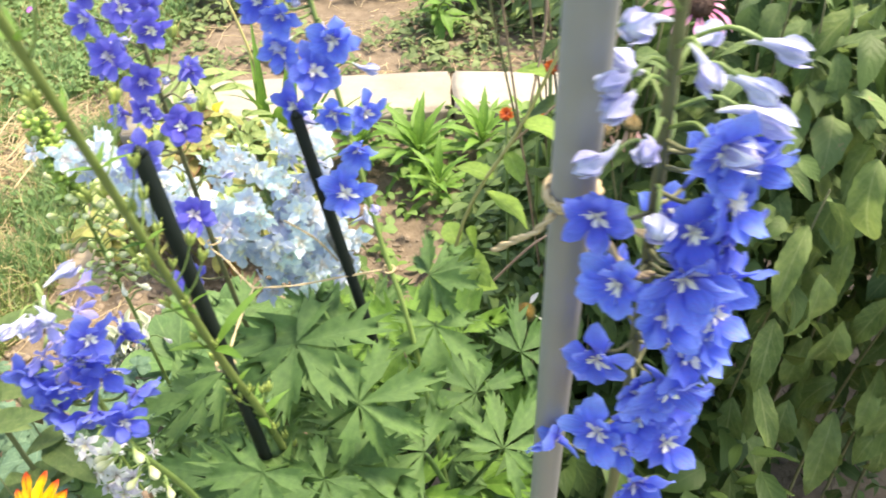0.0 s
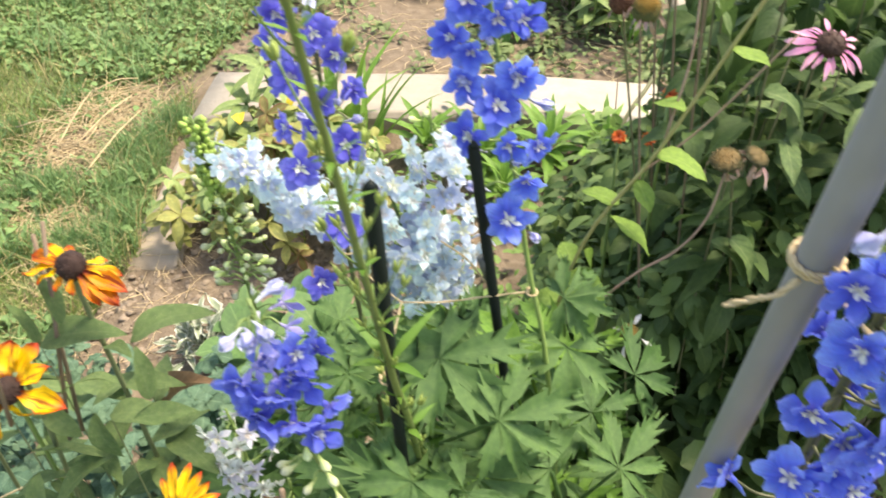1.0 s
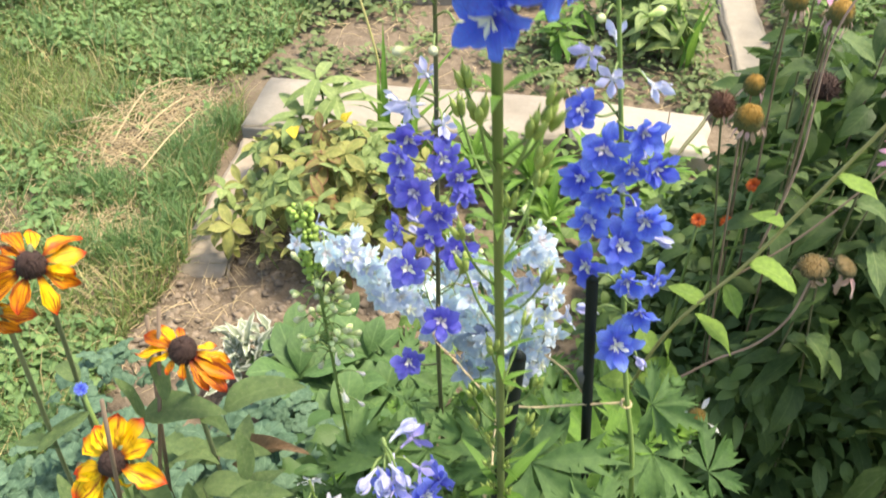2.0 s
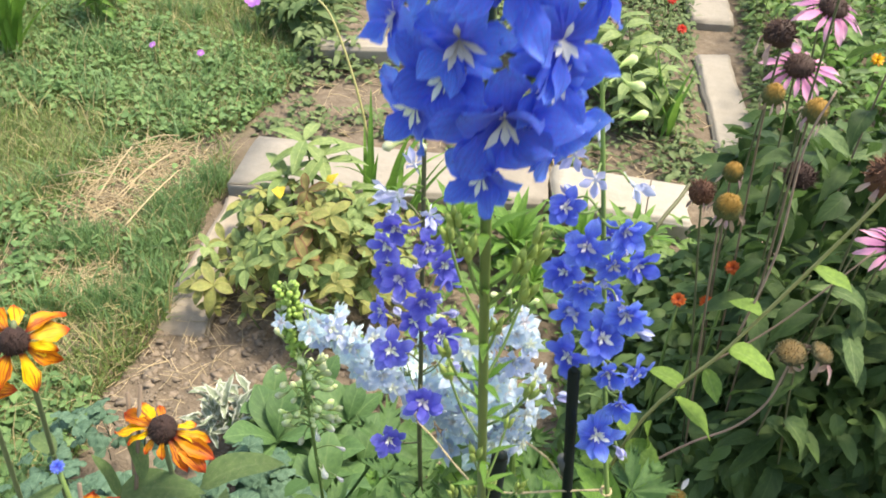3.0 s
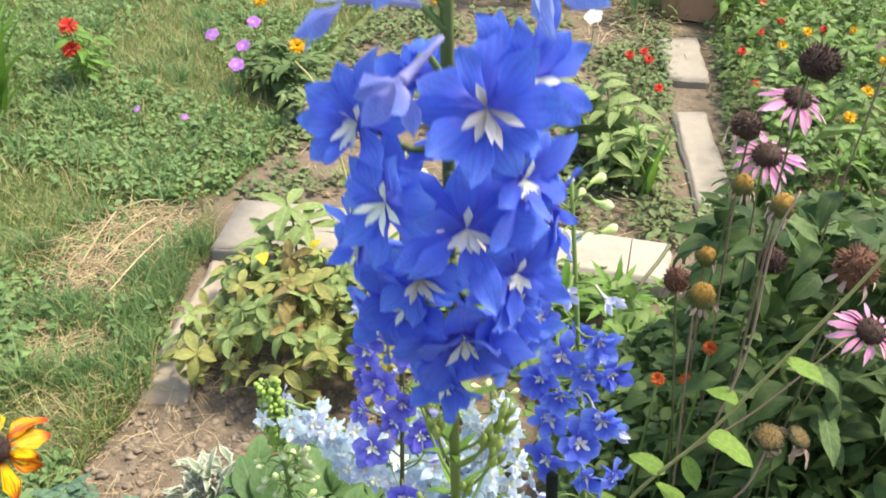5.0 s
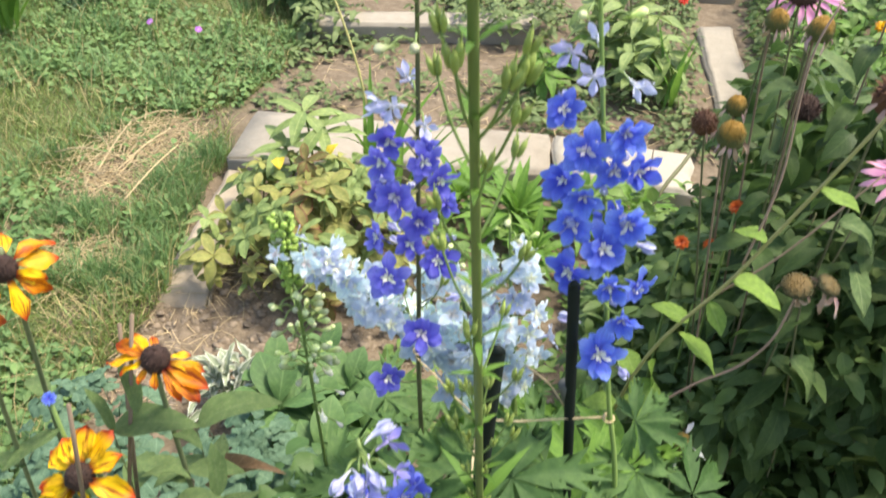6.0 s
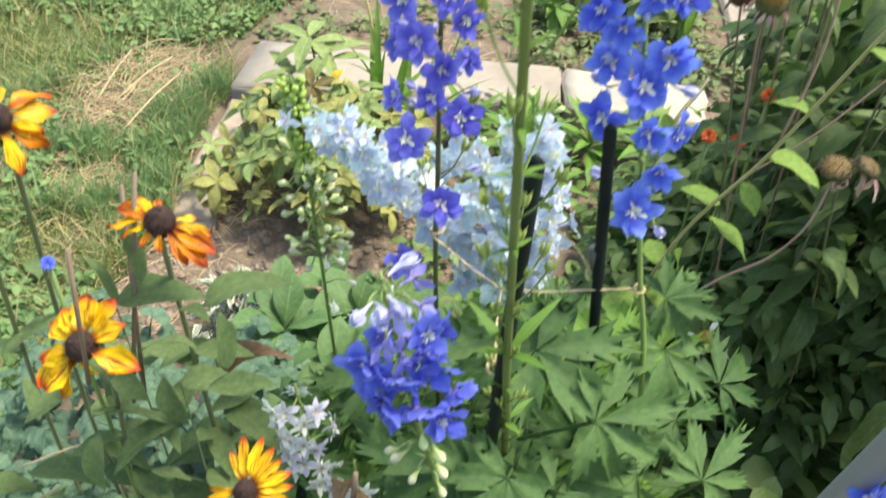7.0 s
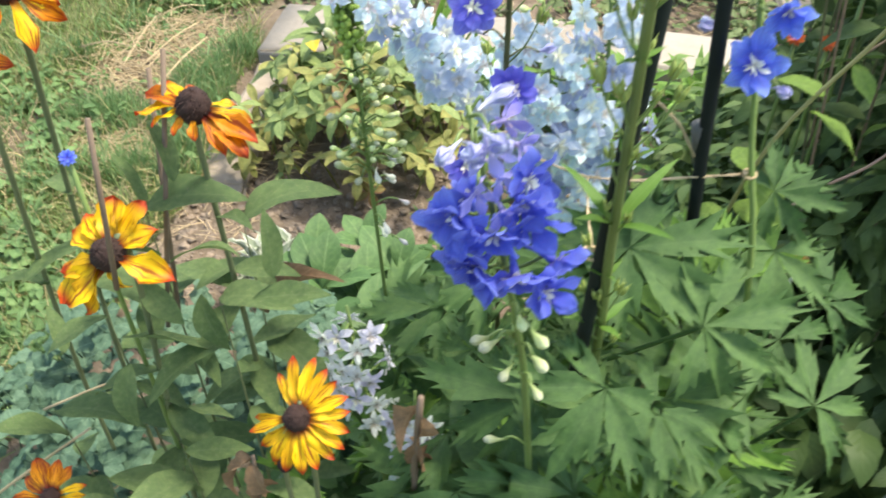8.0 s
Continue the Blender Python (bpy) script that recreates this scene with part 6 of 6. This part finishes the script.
def leafy(at, h, stems, label, rng, meshes, size, name="border_plant"):
    ob = thing(name, at, label, "plant", "border plants")
    for j in range(stems):
        x, y = at[0] + rng.uniform(-.12, .12), at[1] + rng.uniform(-.12, .12)
        hh = h * rng.uniform(.7, 1.1)
        line = [(x, y, 0), (x + rng.uniform(-.03, .03), y, hh * .6), (x + rng.uniform(-.05, .05), y - .02, hh)]
        part("stem", tube(smooth_line(line, 3), .004, .002, 5).mesh("stem", STEM), ob)
        for i in range(9):
            leaf_at(ob, meshes, along(line, .25 + .75 * i / 9)[0], i * 137 + rng.uniform(-20, 20), rng.uniform(-20, 40), size * rng.uniform(.7, 1.1), rng)
    return ob


M_TALLPALE = [blade(1, .36, .3, .8, .04, 9, 0, .45, None, None, 2, 0, 0, random.Random(175 + i), .85).mesh("leaf", HELLEGREEN) for i in range(3)]
leafy((-.08, 3.28, 0), .34, 9, "pale green leafy border plant in bud", rng, M_TALLPALE, .15)
leafy((.05, 3.05, 0), .26, 7, "pale green leafy border plant", rng, M_TALLPALE, .13)
leafy((-.22, 3.05, 0), .22, 4, "pale green leafy border plant", rng, M_TALL, .12)
for i in range(9):
    leafy((.72 + .16 * (i % 3) + rng.uniform(-.05, .05), 3.2 + .38 * (i // 3) + rng.uniform(-.1, .1), 0), rng.uniform(.28, .45), 5, "green border plant beside the long kerb", rng, M_TALL if i % 2 else M_BUSHP, .11)
for i in range(8):
    leafy((.75 + .22 * (i % 4) + rng.uniform(-.05, .05), 4.6 + .5 * (i // 4) + rng.uniform(-.1, .1), 0), rng.uniform(.3, .5), 4, "green border plant further up the garden", rng, M_TALL if i % 3 else M_BUSHP, .12)
for i in range(7):
    leafy((-1.5 + .33 * i + rng.uniform(-.1, .1), 5.2 + rng.uniform(-.3, .3), 0), rng.uniform(.35, .6), 4, "green border plant at the far end of the bed", rng, M_BUSHP if i % 2 else M_TALL, .14)
for at in ((-2.45, 2.75, 0), (-2.6, 2.9, 0), (-2.75, 3.1, 0)):
    iris(at, 16, .52, "clump of tall green iris leaves on the lawn", rng)
leafy((-2.35, 3.2, 0), .26, 5, "leafy plant with a red flower on the lawn", rng, M_TALL, .12)
leafy((-1.60, 3.45, 0), .22, 6, "leafy plant with purple flowers on the lawn", rng, M_BUSHP, .13)
leafy((-1.38, 3.38, 0), .22, 5, "broad-leaved plant on the lawn", rng, M_BUSHP, .15)


# small flowers
TRUMPET = Shape()
for i in range(5):
    blade(1, .95, .05, .5, .05, 5, 0, .7, TRUMPET, rotz(i * 1.2566) @ rotx(.35), 2, 0, .9, random.Random(180 + i))
POMPON = Shape()
for i in range(22):
    q = math.sqrt((i + .5) / 22)
    blade(1, .42, .1, .5, .05, 4, 0, .6, POMPON, rotz(i * 2.399) @ rotx(1.35 * (1 - q)), 1, 0, .7, random.Random(190 + i))
M_FLOWER = {"magenta": TRUMPET.mesh("flower_head", MAGENTA), "red": POMPON.mesh("flower_head", RED), "yellow": POMPON.mesh("flower_head", RAYYEL), "white": TRUMPET.mesh("flower_head", WHITE), "orange": POMPON.mesh("flower_head", RAY), "blue": POMPON.mesh("flower_head", ROYAL), "ember": POMPON.mesh("flower_head", EMBER)}


def small_flower(at, colour, r, label, name="flower", foot=0.0):
    ob = thing(name, (at[0], at[1], foot), label, "flower", "small garden flowers")
    part("stem", tube(smooth_line([(at[0], at[1] + .03, foot), (at[0] + .01, at[1] + .01, at[2] * .6), at], 4), .0025, .002, 5).mesh("stem", STEM), ob)
    part("flower_head", M_FLOWER[colour], ob, aim(at, (rng.uniform(-.3, .3), -.6, .9), r, rng.uniform(0, 6)))


for at in ((-1.537, 3.065, .25), (-1.759, 3.316, .26), (-1.66, 3.532, .26), (-1.63, 3.34, .22)):
    small_flower(at, "magenta", .034, "purple trumpet flower on the lawn", "petunia")
for at in ((-1.644, 2.80, .12), (-1.833, 2.78, .13)):
    small_flower(at, "magenta", .015, "pale purple flower in the grass", "petunia")
small_flower((-1.387, 3.349, .25), "yellow", .042, "yellow daisy-like flower on the lawn", "gazania")
small_flower((-1.738, 3.80, .27), "yellow", .042, "yellow flower on the lawn", "gazania")
for at in ((-2.332, 3.148, .27), (-2.29, 3.08, .20), (-2.50, 2.78, .12)):
    small_flower(at, "red", .045, "dark red flower on the lawn", "dahlia")
small_flower((-.954, 4.17, .27), "yellow", .04, "yellow flower in the far bed", "gazania")
small_flower((-.175, 4.257, .26), "white", .05, "white flower in the far bed", "petunia")
for at in ((.014, 3.679, .3), (.099, 3.681, .29), (.074, 3.74, .3), (.16, 3.6, .2), (.665, 4.675, .32), (.743, 4.479, .3), (.511, 3.93, .3), (.60, 4.15, .33), (.95, 4.7, .4), (.55, 3.6, .28), (.9, 4.25, .35)):
    small_flower(at, "red", .024, "small red zinnia in the border", "zinnia")
for at in ((.696, 4.048, .31), (.842, 4.31, .31), (1.09, 4.462, .3), (.87, 3.332, .3), (.95, 3.5, .35), (1.1, 3.9, .35)):
    small_flower(at, "yellow", .03, "small yellow flower in the border", "zinnia")
for at in ((.026, .90, .887), (.063, .92, .876), (.075, .90, .95)):
    small_flower(at, "ember", .010, "small orange-red flower deep in the foliage", "nasturtium", .4)
small_flower((-.495, .425, .955), "blue", .0065, "tiny blue flower among the rudbeckia leaves", "cornflower", .6)

# terracotta planter up the garden
pot = thing("planter", (.39, 5.42, 0), "square terracotta planter with a rolled rim", "planter")
bm = bmesh.new()
bmesh.ops.create_cube(bm, size=1.0, matrix=Matrix.Translation((.39, 5.42, .10)) @ Matrix.Diagonal((.36, .36, .20, 1)))
top = [f for f in bm.faces if f.normal.z > .9]
r = bmesh.ops.inset_region(bm, faces=top, thickness=.03)
for f in top:
    for q in f.verts:
        q.co.z -= .06
bmesh.ops.bevel(bm, geom=bm.edges[:], offset=.008, segments=2, affect="EDGES")
me = bpy.data.meshes.new("body")
bm.to_mesh(me)
bm.free()
me.materials.append(CLAY)
part("body", me, pot)
bm = bmesh.new()
for dx, dy, wx, wy in ((0, -.19, .41, .03), (0, .19, .41, .03), (-.19, 0, .03, .35), (.19, 0, .03, .35)):
    bmesh.ops.create_cube(bm, size=1.0, matrix=Matrix.Translation((.39 + dx, 5.42 + dy, .19)) @ Matrix.Diagonal((wx, wy, .035, 1)))
bmesh.ops.bevel(bm, geom=bm.edges[:], offset=.006, segments=2, affect="EDGES")
me = bpy.data.meshes.new("rim")
bm.to_mesh(me)
bm.free()
me.materials.append(CLAY)
part("rim", me, pot)

# ---- lawn, weeds, straw, clods ----
def in_lawn(x, y):
    if y < 1.0:
        return x < -.98 - .1 * y
    if y < 2.2:
        return x < -1.14 - .16 * (y - 1.5) + .03 * math.sin(y * 9)
    if y < 3.3:
        return x < -1.27 - .12 * (y - 2.2) + .05 * math.sin(y * 7)
    return x < -1.45


def blades(n, region, hmin, hmax, wide, rng, lean):
    """Grass blades as bent strips, two quads and a tip each."""
    v, f = [], []
    while len(v) < n * 5:
        x, y = region(rng)
        if x is None:
            continue
        z = ground_height(x, y)
        a, b = rng.random() * 6.283, rng.random() * 6.283
        h = hmin + (hmax - hmin) * rng.random() ** 1.5
        w = wide * (.6 + .8 * rng.random())
        lx, ly = math.cos(a) * lean * h * rng.random(), math.sin(a) * lean * h * rng.random()
        ox, oy = math.cos(b) * w, math.sin(b) * w
        k = len(v)
        v += [(x - ox, y - oy, z), (x + ox, y + oy, z), (x - ox * .8 + lx * .35, y - oy * .8 + ly * .35, z + h * .6), (x + ox * .8 + lx * .35, y + oy * .8 + ly * .35, z + h * .6), (x + lx, y + ly, z + h)]
        f += [(k, k + 1, k + 3, k + 2), (k + 2, k + 3, k + 4)]
    s = Shape()
    s.v, s.f, s.uv = v, f, [(0.5, 0.5)] * len(v)
    return s


def lawn_spot(rng):
    u = rng.random()
    y = .75 + 4.95 * u ** 1.25 + rng.gauss(0, .12)
    x = -1.1 - (2.6 + .35 * y) * rng.random() ** 1.25
    if not in_lawn(x, y):
        return None, None
    if ((x + 1.53 - .10 * (y - 2.08)) / .19) ** 2 + ((y - 2.08) / .31) ** 2 < .8 + .5 * noise.noise((x * 8, y * 8, 3.0)) and rng.random() < .93:
        return None, None
    if ((x + 1.40) / .13) ** 2 + ((y - 1.60) / .10) ** 2 < 1 and rng.random() < .8:
        return None, None
    if abs(x - .28 * y + 2.066 + .05 * math.sin(y * 17)) < .075 + .03 * rng.random() and y < 2.5 and rng.random() < .8:
        return None, None
    if noise.noise((x * 5, y * 5, 21.0)) < -.18 and rng.random() < .5:
        return None, None
    return x, y


rng = random.Random(201)
tagged(new("lawn_grass", blades(140000, lawn_spot, .015, .060, .0019, rng, 1.9).mesh("lawn_grass", GRASS)), "ragged green lawn grass", "grass", "", "stuff")


def outer_spot(rng):
    a, r = rng.random() * 6.283, 1.6 + 6.9 * rng.random()
    x, y = -.5 + r * math.cos(a), 2.6 + r * math.sin(a)
    edge = .3 * noise.noise((x * 1.3, y * 1.3, 9.0))
    return (x, y) if x < -3.0 or y < -.45 + edge or x > 1.75 + edge or (x < -1.3 + edge and y < .9) else (None, None)


tagged(new("outer_grass", blades(70000, outer_spot, .03, .09, .004, rng, 1.3).mesh("outer_grass", GRASS)), "thin green grass round the garden beds", "grass", "", "stuff")
tagged(new("dry_lawn_grass", blades(24000, lawn_spot, .02, .08, .0014, rng, 2.2).mesh("dry_lawn_grass", DRYGRASS)), "dry straw-coloured blades in the lawn", "grass", "", "stuff")


tuft_rng = random.Random(207)
TUFTS = []
while len(TUFTS) < 190:
    x, y = lawn_spot(tuft_rng)
    if x is not None and y < 4.6 and x > -3.6:
        TUFTS.append((x, y, tuft_rng.uniform(.015, .05)))


def tuft_spot(rng):
    x, y, w = TUFTS[rng.randrange(len(TUFTS))]
    x, y = x + rng.gauss(0, w), y + rng.gauss(0, w)
    return (x, y) if in_lawn(x, y) else (None, None)


tagged(new("grass_tufts", blades(13000, tuft_spot, .04, .12, .0022, rng, 1.3).mesh("grass_tufts", TUFT)), "taller blue-green grass tufts in the lawn", "grass", "", "stuff")
tagged(new("seed_stalks", blades(4200, lawn_spot, .08, .17, .0012, rng, .9).mesh("seed_stalks", DRYGRASS)), "thin pale seed stalks standing in the lawn", "grass", "", "stuff")


KERB_TUFTS = [(-1.30, 2.16), (-1.33, 2.05), (-1.37, 1.95), (-1.27, 1.93), (-1.25, 1.82), (-1.31, 1.76), (-1.21, 1.70), (-1.24, 1.60), (-1.18, 1.55), (-1.50, 1.76), (-1.43, 1.72), (-1.56, 1.70), (-1.30, 1.52)]


def edge_spot(rng):
    x, y = KERB_TUFTS[rng.randrange(len(KERB_TUFTS))]
    x, y = x + rng.gauss(0, .035), y + rng.gauss(0, .035)
    return (x, y) if x < -1.155 - .14 * (y - 1.5) else (None, None)


tagged(new("edge_grass", blades(5200, edge_spot, .03, .085, .0014, rng, 1.0).mesh("edge_grass", TUFT)), "tufts of fine blue-green grass along the old kerb", "grass", "", "stuff")


def far_spot(rng):
    return rng.uniform(-6, 4), rng.uniform(5.2, 12)


tagged(new("far_grass", blades(26000, far_spot, .06, .22, .005, rng, 1.0).mesh("far_grass", GRASS)), "rough green growth in the distance", "grass", "", "stuff")
spots = []
while len(spots) < 36000:
    x, y = lawn_spot(rng)
    if x is None or noise.noise((x * 1.6, y * 1.6, 4.0)) < -.12 + .25 * rng.random() - .1 * (y > 2.3) + .12 * (y < 2.1):
        continue
    spots.append(((x, y, ground_height(x, y) + .01 + .045 * rng.random()), rng.random() * 6.28, rng.uniform(-.4, .5), rng.uniform(-.5, .5), rng.uniform(.012, .042)))
for i in range(700):
    a, q = rng.random() * 6.283, rng.random() ** .4
    x, y = -1.53 + .20 * q * math.cos(a), 2.08 + .31 * q * math.sin(a)
    if noise.noise((x * 12, y * 12, 7.0)) > 0:
        spots.append(((x, y, ground_height(x, y) + .01 + .03 * rng.random()), rng.random() * 6.28, rng.uniform(-.4, .5), rng.uniform(-.5, .5), rng.uniform(.010, .030)))
foliage("lawn_weeds", "small broad-leaved green weeds through the lawn", CLOVER, SMALL + TOOTH + SMALL + ROUND[:2], spots)
spots = []
while len(spots) < 5600:
    x, y = rng.uniform(-1.4, .6), rng.uniform(2.66, 4.9)
    if in_lawn(x, y) or noise.noise((x * 2.2, y * 2.2, 14.0)) + (.25 if x > .12 else 0) + .12 * (y - 3.2) < -.12 + .3 * rng.random():
        continue
    if .24 < x < .50 and 3.0 < y < 5.2:
        continue
    spots.append(((x, y, ground_height(x, y) + .06 * rng.random()), rng.random() * 6.28, rng.uniform(-.4, .6), rng.uniform(-.5, .5), rng.uniform(.02, .06)))
for i in range(420):
    x = rng.uniform(-.78, -.32) if i % 3 else rng.uniform(-1.36, -1.12)
    y = 3.10 + .348 * (x + 1.32) + rng.uniform(-.06, .20)
    spots.append(((x, y, .02 + .14 * rng.random()), rng.random() * 6.28, rng.uniform(-.4, .6), rng.uniform(-.5, .5), rng.uniform(.03, .07)))
for i in range(2600):
    x, y = (rng.uniform(-.05, .27) if i % 2 else rng.uniform(.46, .85)), rng.uniform(2.75, 5.2)
    spots.append(((x, y, ground_height(x, y) + .10 * rng.random() ** 1.5), rng.random() * 6.28, rng.uniform(-.4, .6), rng.uniform(-.5, .5), rng.uniform(.018, .045)))
for i in range(900):
    x, y = rng.uniform(-1.36, -.55), rng.uniform(2.48, 3.05)
    if noise.noise((x * 5, y * 5, 52.0)) > .02 and not in_lawn(x, y):
        spots.append(((x, y, ground_height(x, y) + .05 * rng.random()), rng.random() * 6.28, rng.uniform(-.4, .6), rng.uniform(-.5, .5), rng.uniform(.02, .05)))
foliage("bed_weeds", "scattered dull green weeds in the bed behind", DULLWEED, SMALL + TOOTH, spots)
spots = [((rng.uniform(.5, 2.4), rng.uniform(2.8, 6.5), .4 * rng.random() ** 1.4), rng.random() * 6.28, rng.uniform(-.5, .6), rng.uniform(-.5, .5), rng.uniform(.03, .08)) for _ in range(7000)]
foliage("border_foliage", "mixed green foliage of the border up the garden", WEED, SMALL + TOOTH, spots)
spots = [((rng.uniform(-4.5, 1.2), rng.uniform(5.3, 7.5), .5 * rng.random() ** 1.4), rng.random() * 6.28, rng.uniform(-.5, .6), rng.uniform(-.5, .5), rng.uniform(.04, .1)) for _ in range(6000)]
foliage("far_foliage", "mixed green foliage at the end of the garden", WEED, SMALL + TOOTH, spots)
spots = []
while len(spots) < 900:
    x, y = rng.uniform(-.5, .3), rng.uniform(1.2, 2.35)
    spots.append(((x, y, ground_height(x, y) + .09 * rng.random()), rng.random() * 6.28, rng.uniform(-.4, .6), rng.uniform(-.5, .5), rng.uniform(.02, .055)))
foliage("bed_greens", "small green seedlings in the flower bed", WEED, TOOTH + ROUND, spots)
spots = [((rng.uniform(-.5, -.1), rng.uniform(.5, .85), .12 + .33 * rng.random()), rng.random() * 6.28, rng.uniform(-.5, .6), rng.uniform(-.5, .5), rng.uniform(.025, .05)) for _ in range(1300)]
foliage("low_foliage", "fine green foliage beneath the flowers", DELPH, TOOTH + ROUND, spots)


def straws(n, region, lmin, lmax, thick, rng, up=.12):
    s = Shape()
    for _ in range(n):
        x, y = region(rng)
        z = ground_height(x, y) + .004 + rng.random() * up * .4
        a, l = rng.random() * 6.283, rng.uniform(lmin, lmax)
        d = Vector((math.cos(a), math.sin(a), rng.uniform(-.1, .25)))
        p = Vector((x, y, z))
        sag = Vector((rng.uniform(-.1, .1), rng.uniform(-.1, .1), rng.uniform(-.02, .08))) * l
        tube([p, p + d * l * .5 + sag, p + d * l], thick * rng.uniform(.6, 1.3), thick * .6, 4, s, 0, False)
    return s


def heap(rng):
    a, q = rng.random() * 6.283, math.sqrt(rng.random())
    return -1.53 + .17 * q * math.cos(a) + .03 * q * math.sin(a), 2.08 + .27 * q * math.sin(a)


rng = random.Random(221)
tagged(new("straw_heap", straws(560, heap, .02, .15, .0015, rng, .05).mesh("straw_heap", STRAW)), "patch of dry straw lying on the lawn", "straw", "", "stuff")
for k, (a, b) in enumerate((((-1.72, 1.96, .05), (-1.56, 1.99, .06)), ((-1.54, 1.89, .05), (-1.58, 2.17, .07)), ((-1.39, 1.78, .05), (-1.37, 2.09, .07)), ((-1.60, 2.20, .05), (-1.48, 2.30, .06)), ((-1.50, 1.92, .04), (-1.45, 2.19, .06)))):
    st = thing("dry_stalk", a, "long pale dry stalk lying on the lawn", "stalk", "dry stalks")
    part("stalk", tube(smooth_line([a, Vector(a).lerp(Vector(b), .5) + Vector((.01, 0, .02)), b], 4), .0022, .0018, 6, None, .2).mesh("stalk", STRAW), st)


def small_heap(rng):
    a, q = rng.random() * 6.283, math.sqrt(rng.random())
    return -1.40 + .15 * q * math.cos(a), 1.60 + .10 * q * math.sin(a)


tagged(new("small_straw_heap", straws(170, small_heap, .03, .10, .0014, rng, .05).mesh("small_straw_heap", STRAW)), "small patch of dry straw by the old kerb", "straw", "", "stuff")


def litter(rng):
    return rng.uniform(-1.45, -.9), rng.uniform(1.1, 2.0)


tagged(new("dry_litter", straws(420, litter, .02, .10, .0011, rng, .05).mesh("dry_litter", STRAW)), "dry grass clippings at the bed's edge", "straw", "", "stuff")


def litter_lawn(rng):
    y = rng.uniform(1.3, 2.3)
    return .28 * y - 2.066 + rng.gauss(0, .09), y


tagged(new("lawn_litter", straws(420, litter_lawn, .02, .11, .0011, rng, .07).mesh("lawn_litter", STRAW)), "dry straw strewn over the lawn", "straw", "", "stuff")


def litter_bed(rng):
    return rng.uniform(-1.2, .3), rng.uniform(2.6, 3.3)


tagged(new("bed_litter", straws(320, litter_bed, .03, .12, .0016, rng, .04).mesh("bed_litter", STRAW)), "dry stalks strewn over the bed behind", "straw", "", "stuff")


def litter_far(rng):
    return rng.uniform(-.25, .35), rng.uniform(4.6, 5.8)


tagged(new("far_litter", straws(260, litter_far, .05, .2, .003, rng, .1).mesh("far_litter", STRAW)), "dry stalks lying near the planter", "straw", "", "stuff")


def clods(n, rng):
    s = Shape()
    base = [ball(1, .45, 6, 4, .5) for _ in range(12)]
    for i in range(n):
        if i % 3:
            x, y = rng.uniform(-1.15, -.25), rng.uniform(1.15, 1.75)
        else:
            x, y = rng.uniform(-1.3, .6), rng.uniform(1.0, 3.3)
        if in_lawn(x, y) or (2.1 < y < 2.72):
            continue
        r = .003 + .012 * rng.random() ** 4
        s.put(base[i % 12], Matrix.Translation((x, y, ground_height(x, y) - r * .1)) @ Euler((rng.uniform(-.4, .4), rng.uniform(-.4, .4), rng.random() * 6)).to_matrix().to_4x4() @ Matrix.Scale(r, 4))
    return s


tagged(new("soil_clods", clods(4200, rng).mesh("soil_clods", CLOD)), "loose clods of dry brown soil", "soil", "", "stuff")
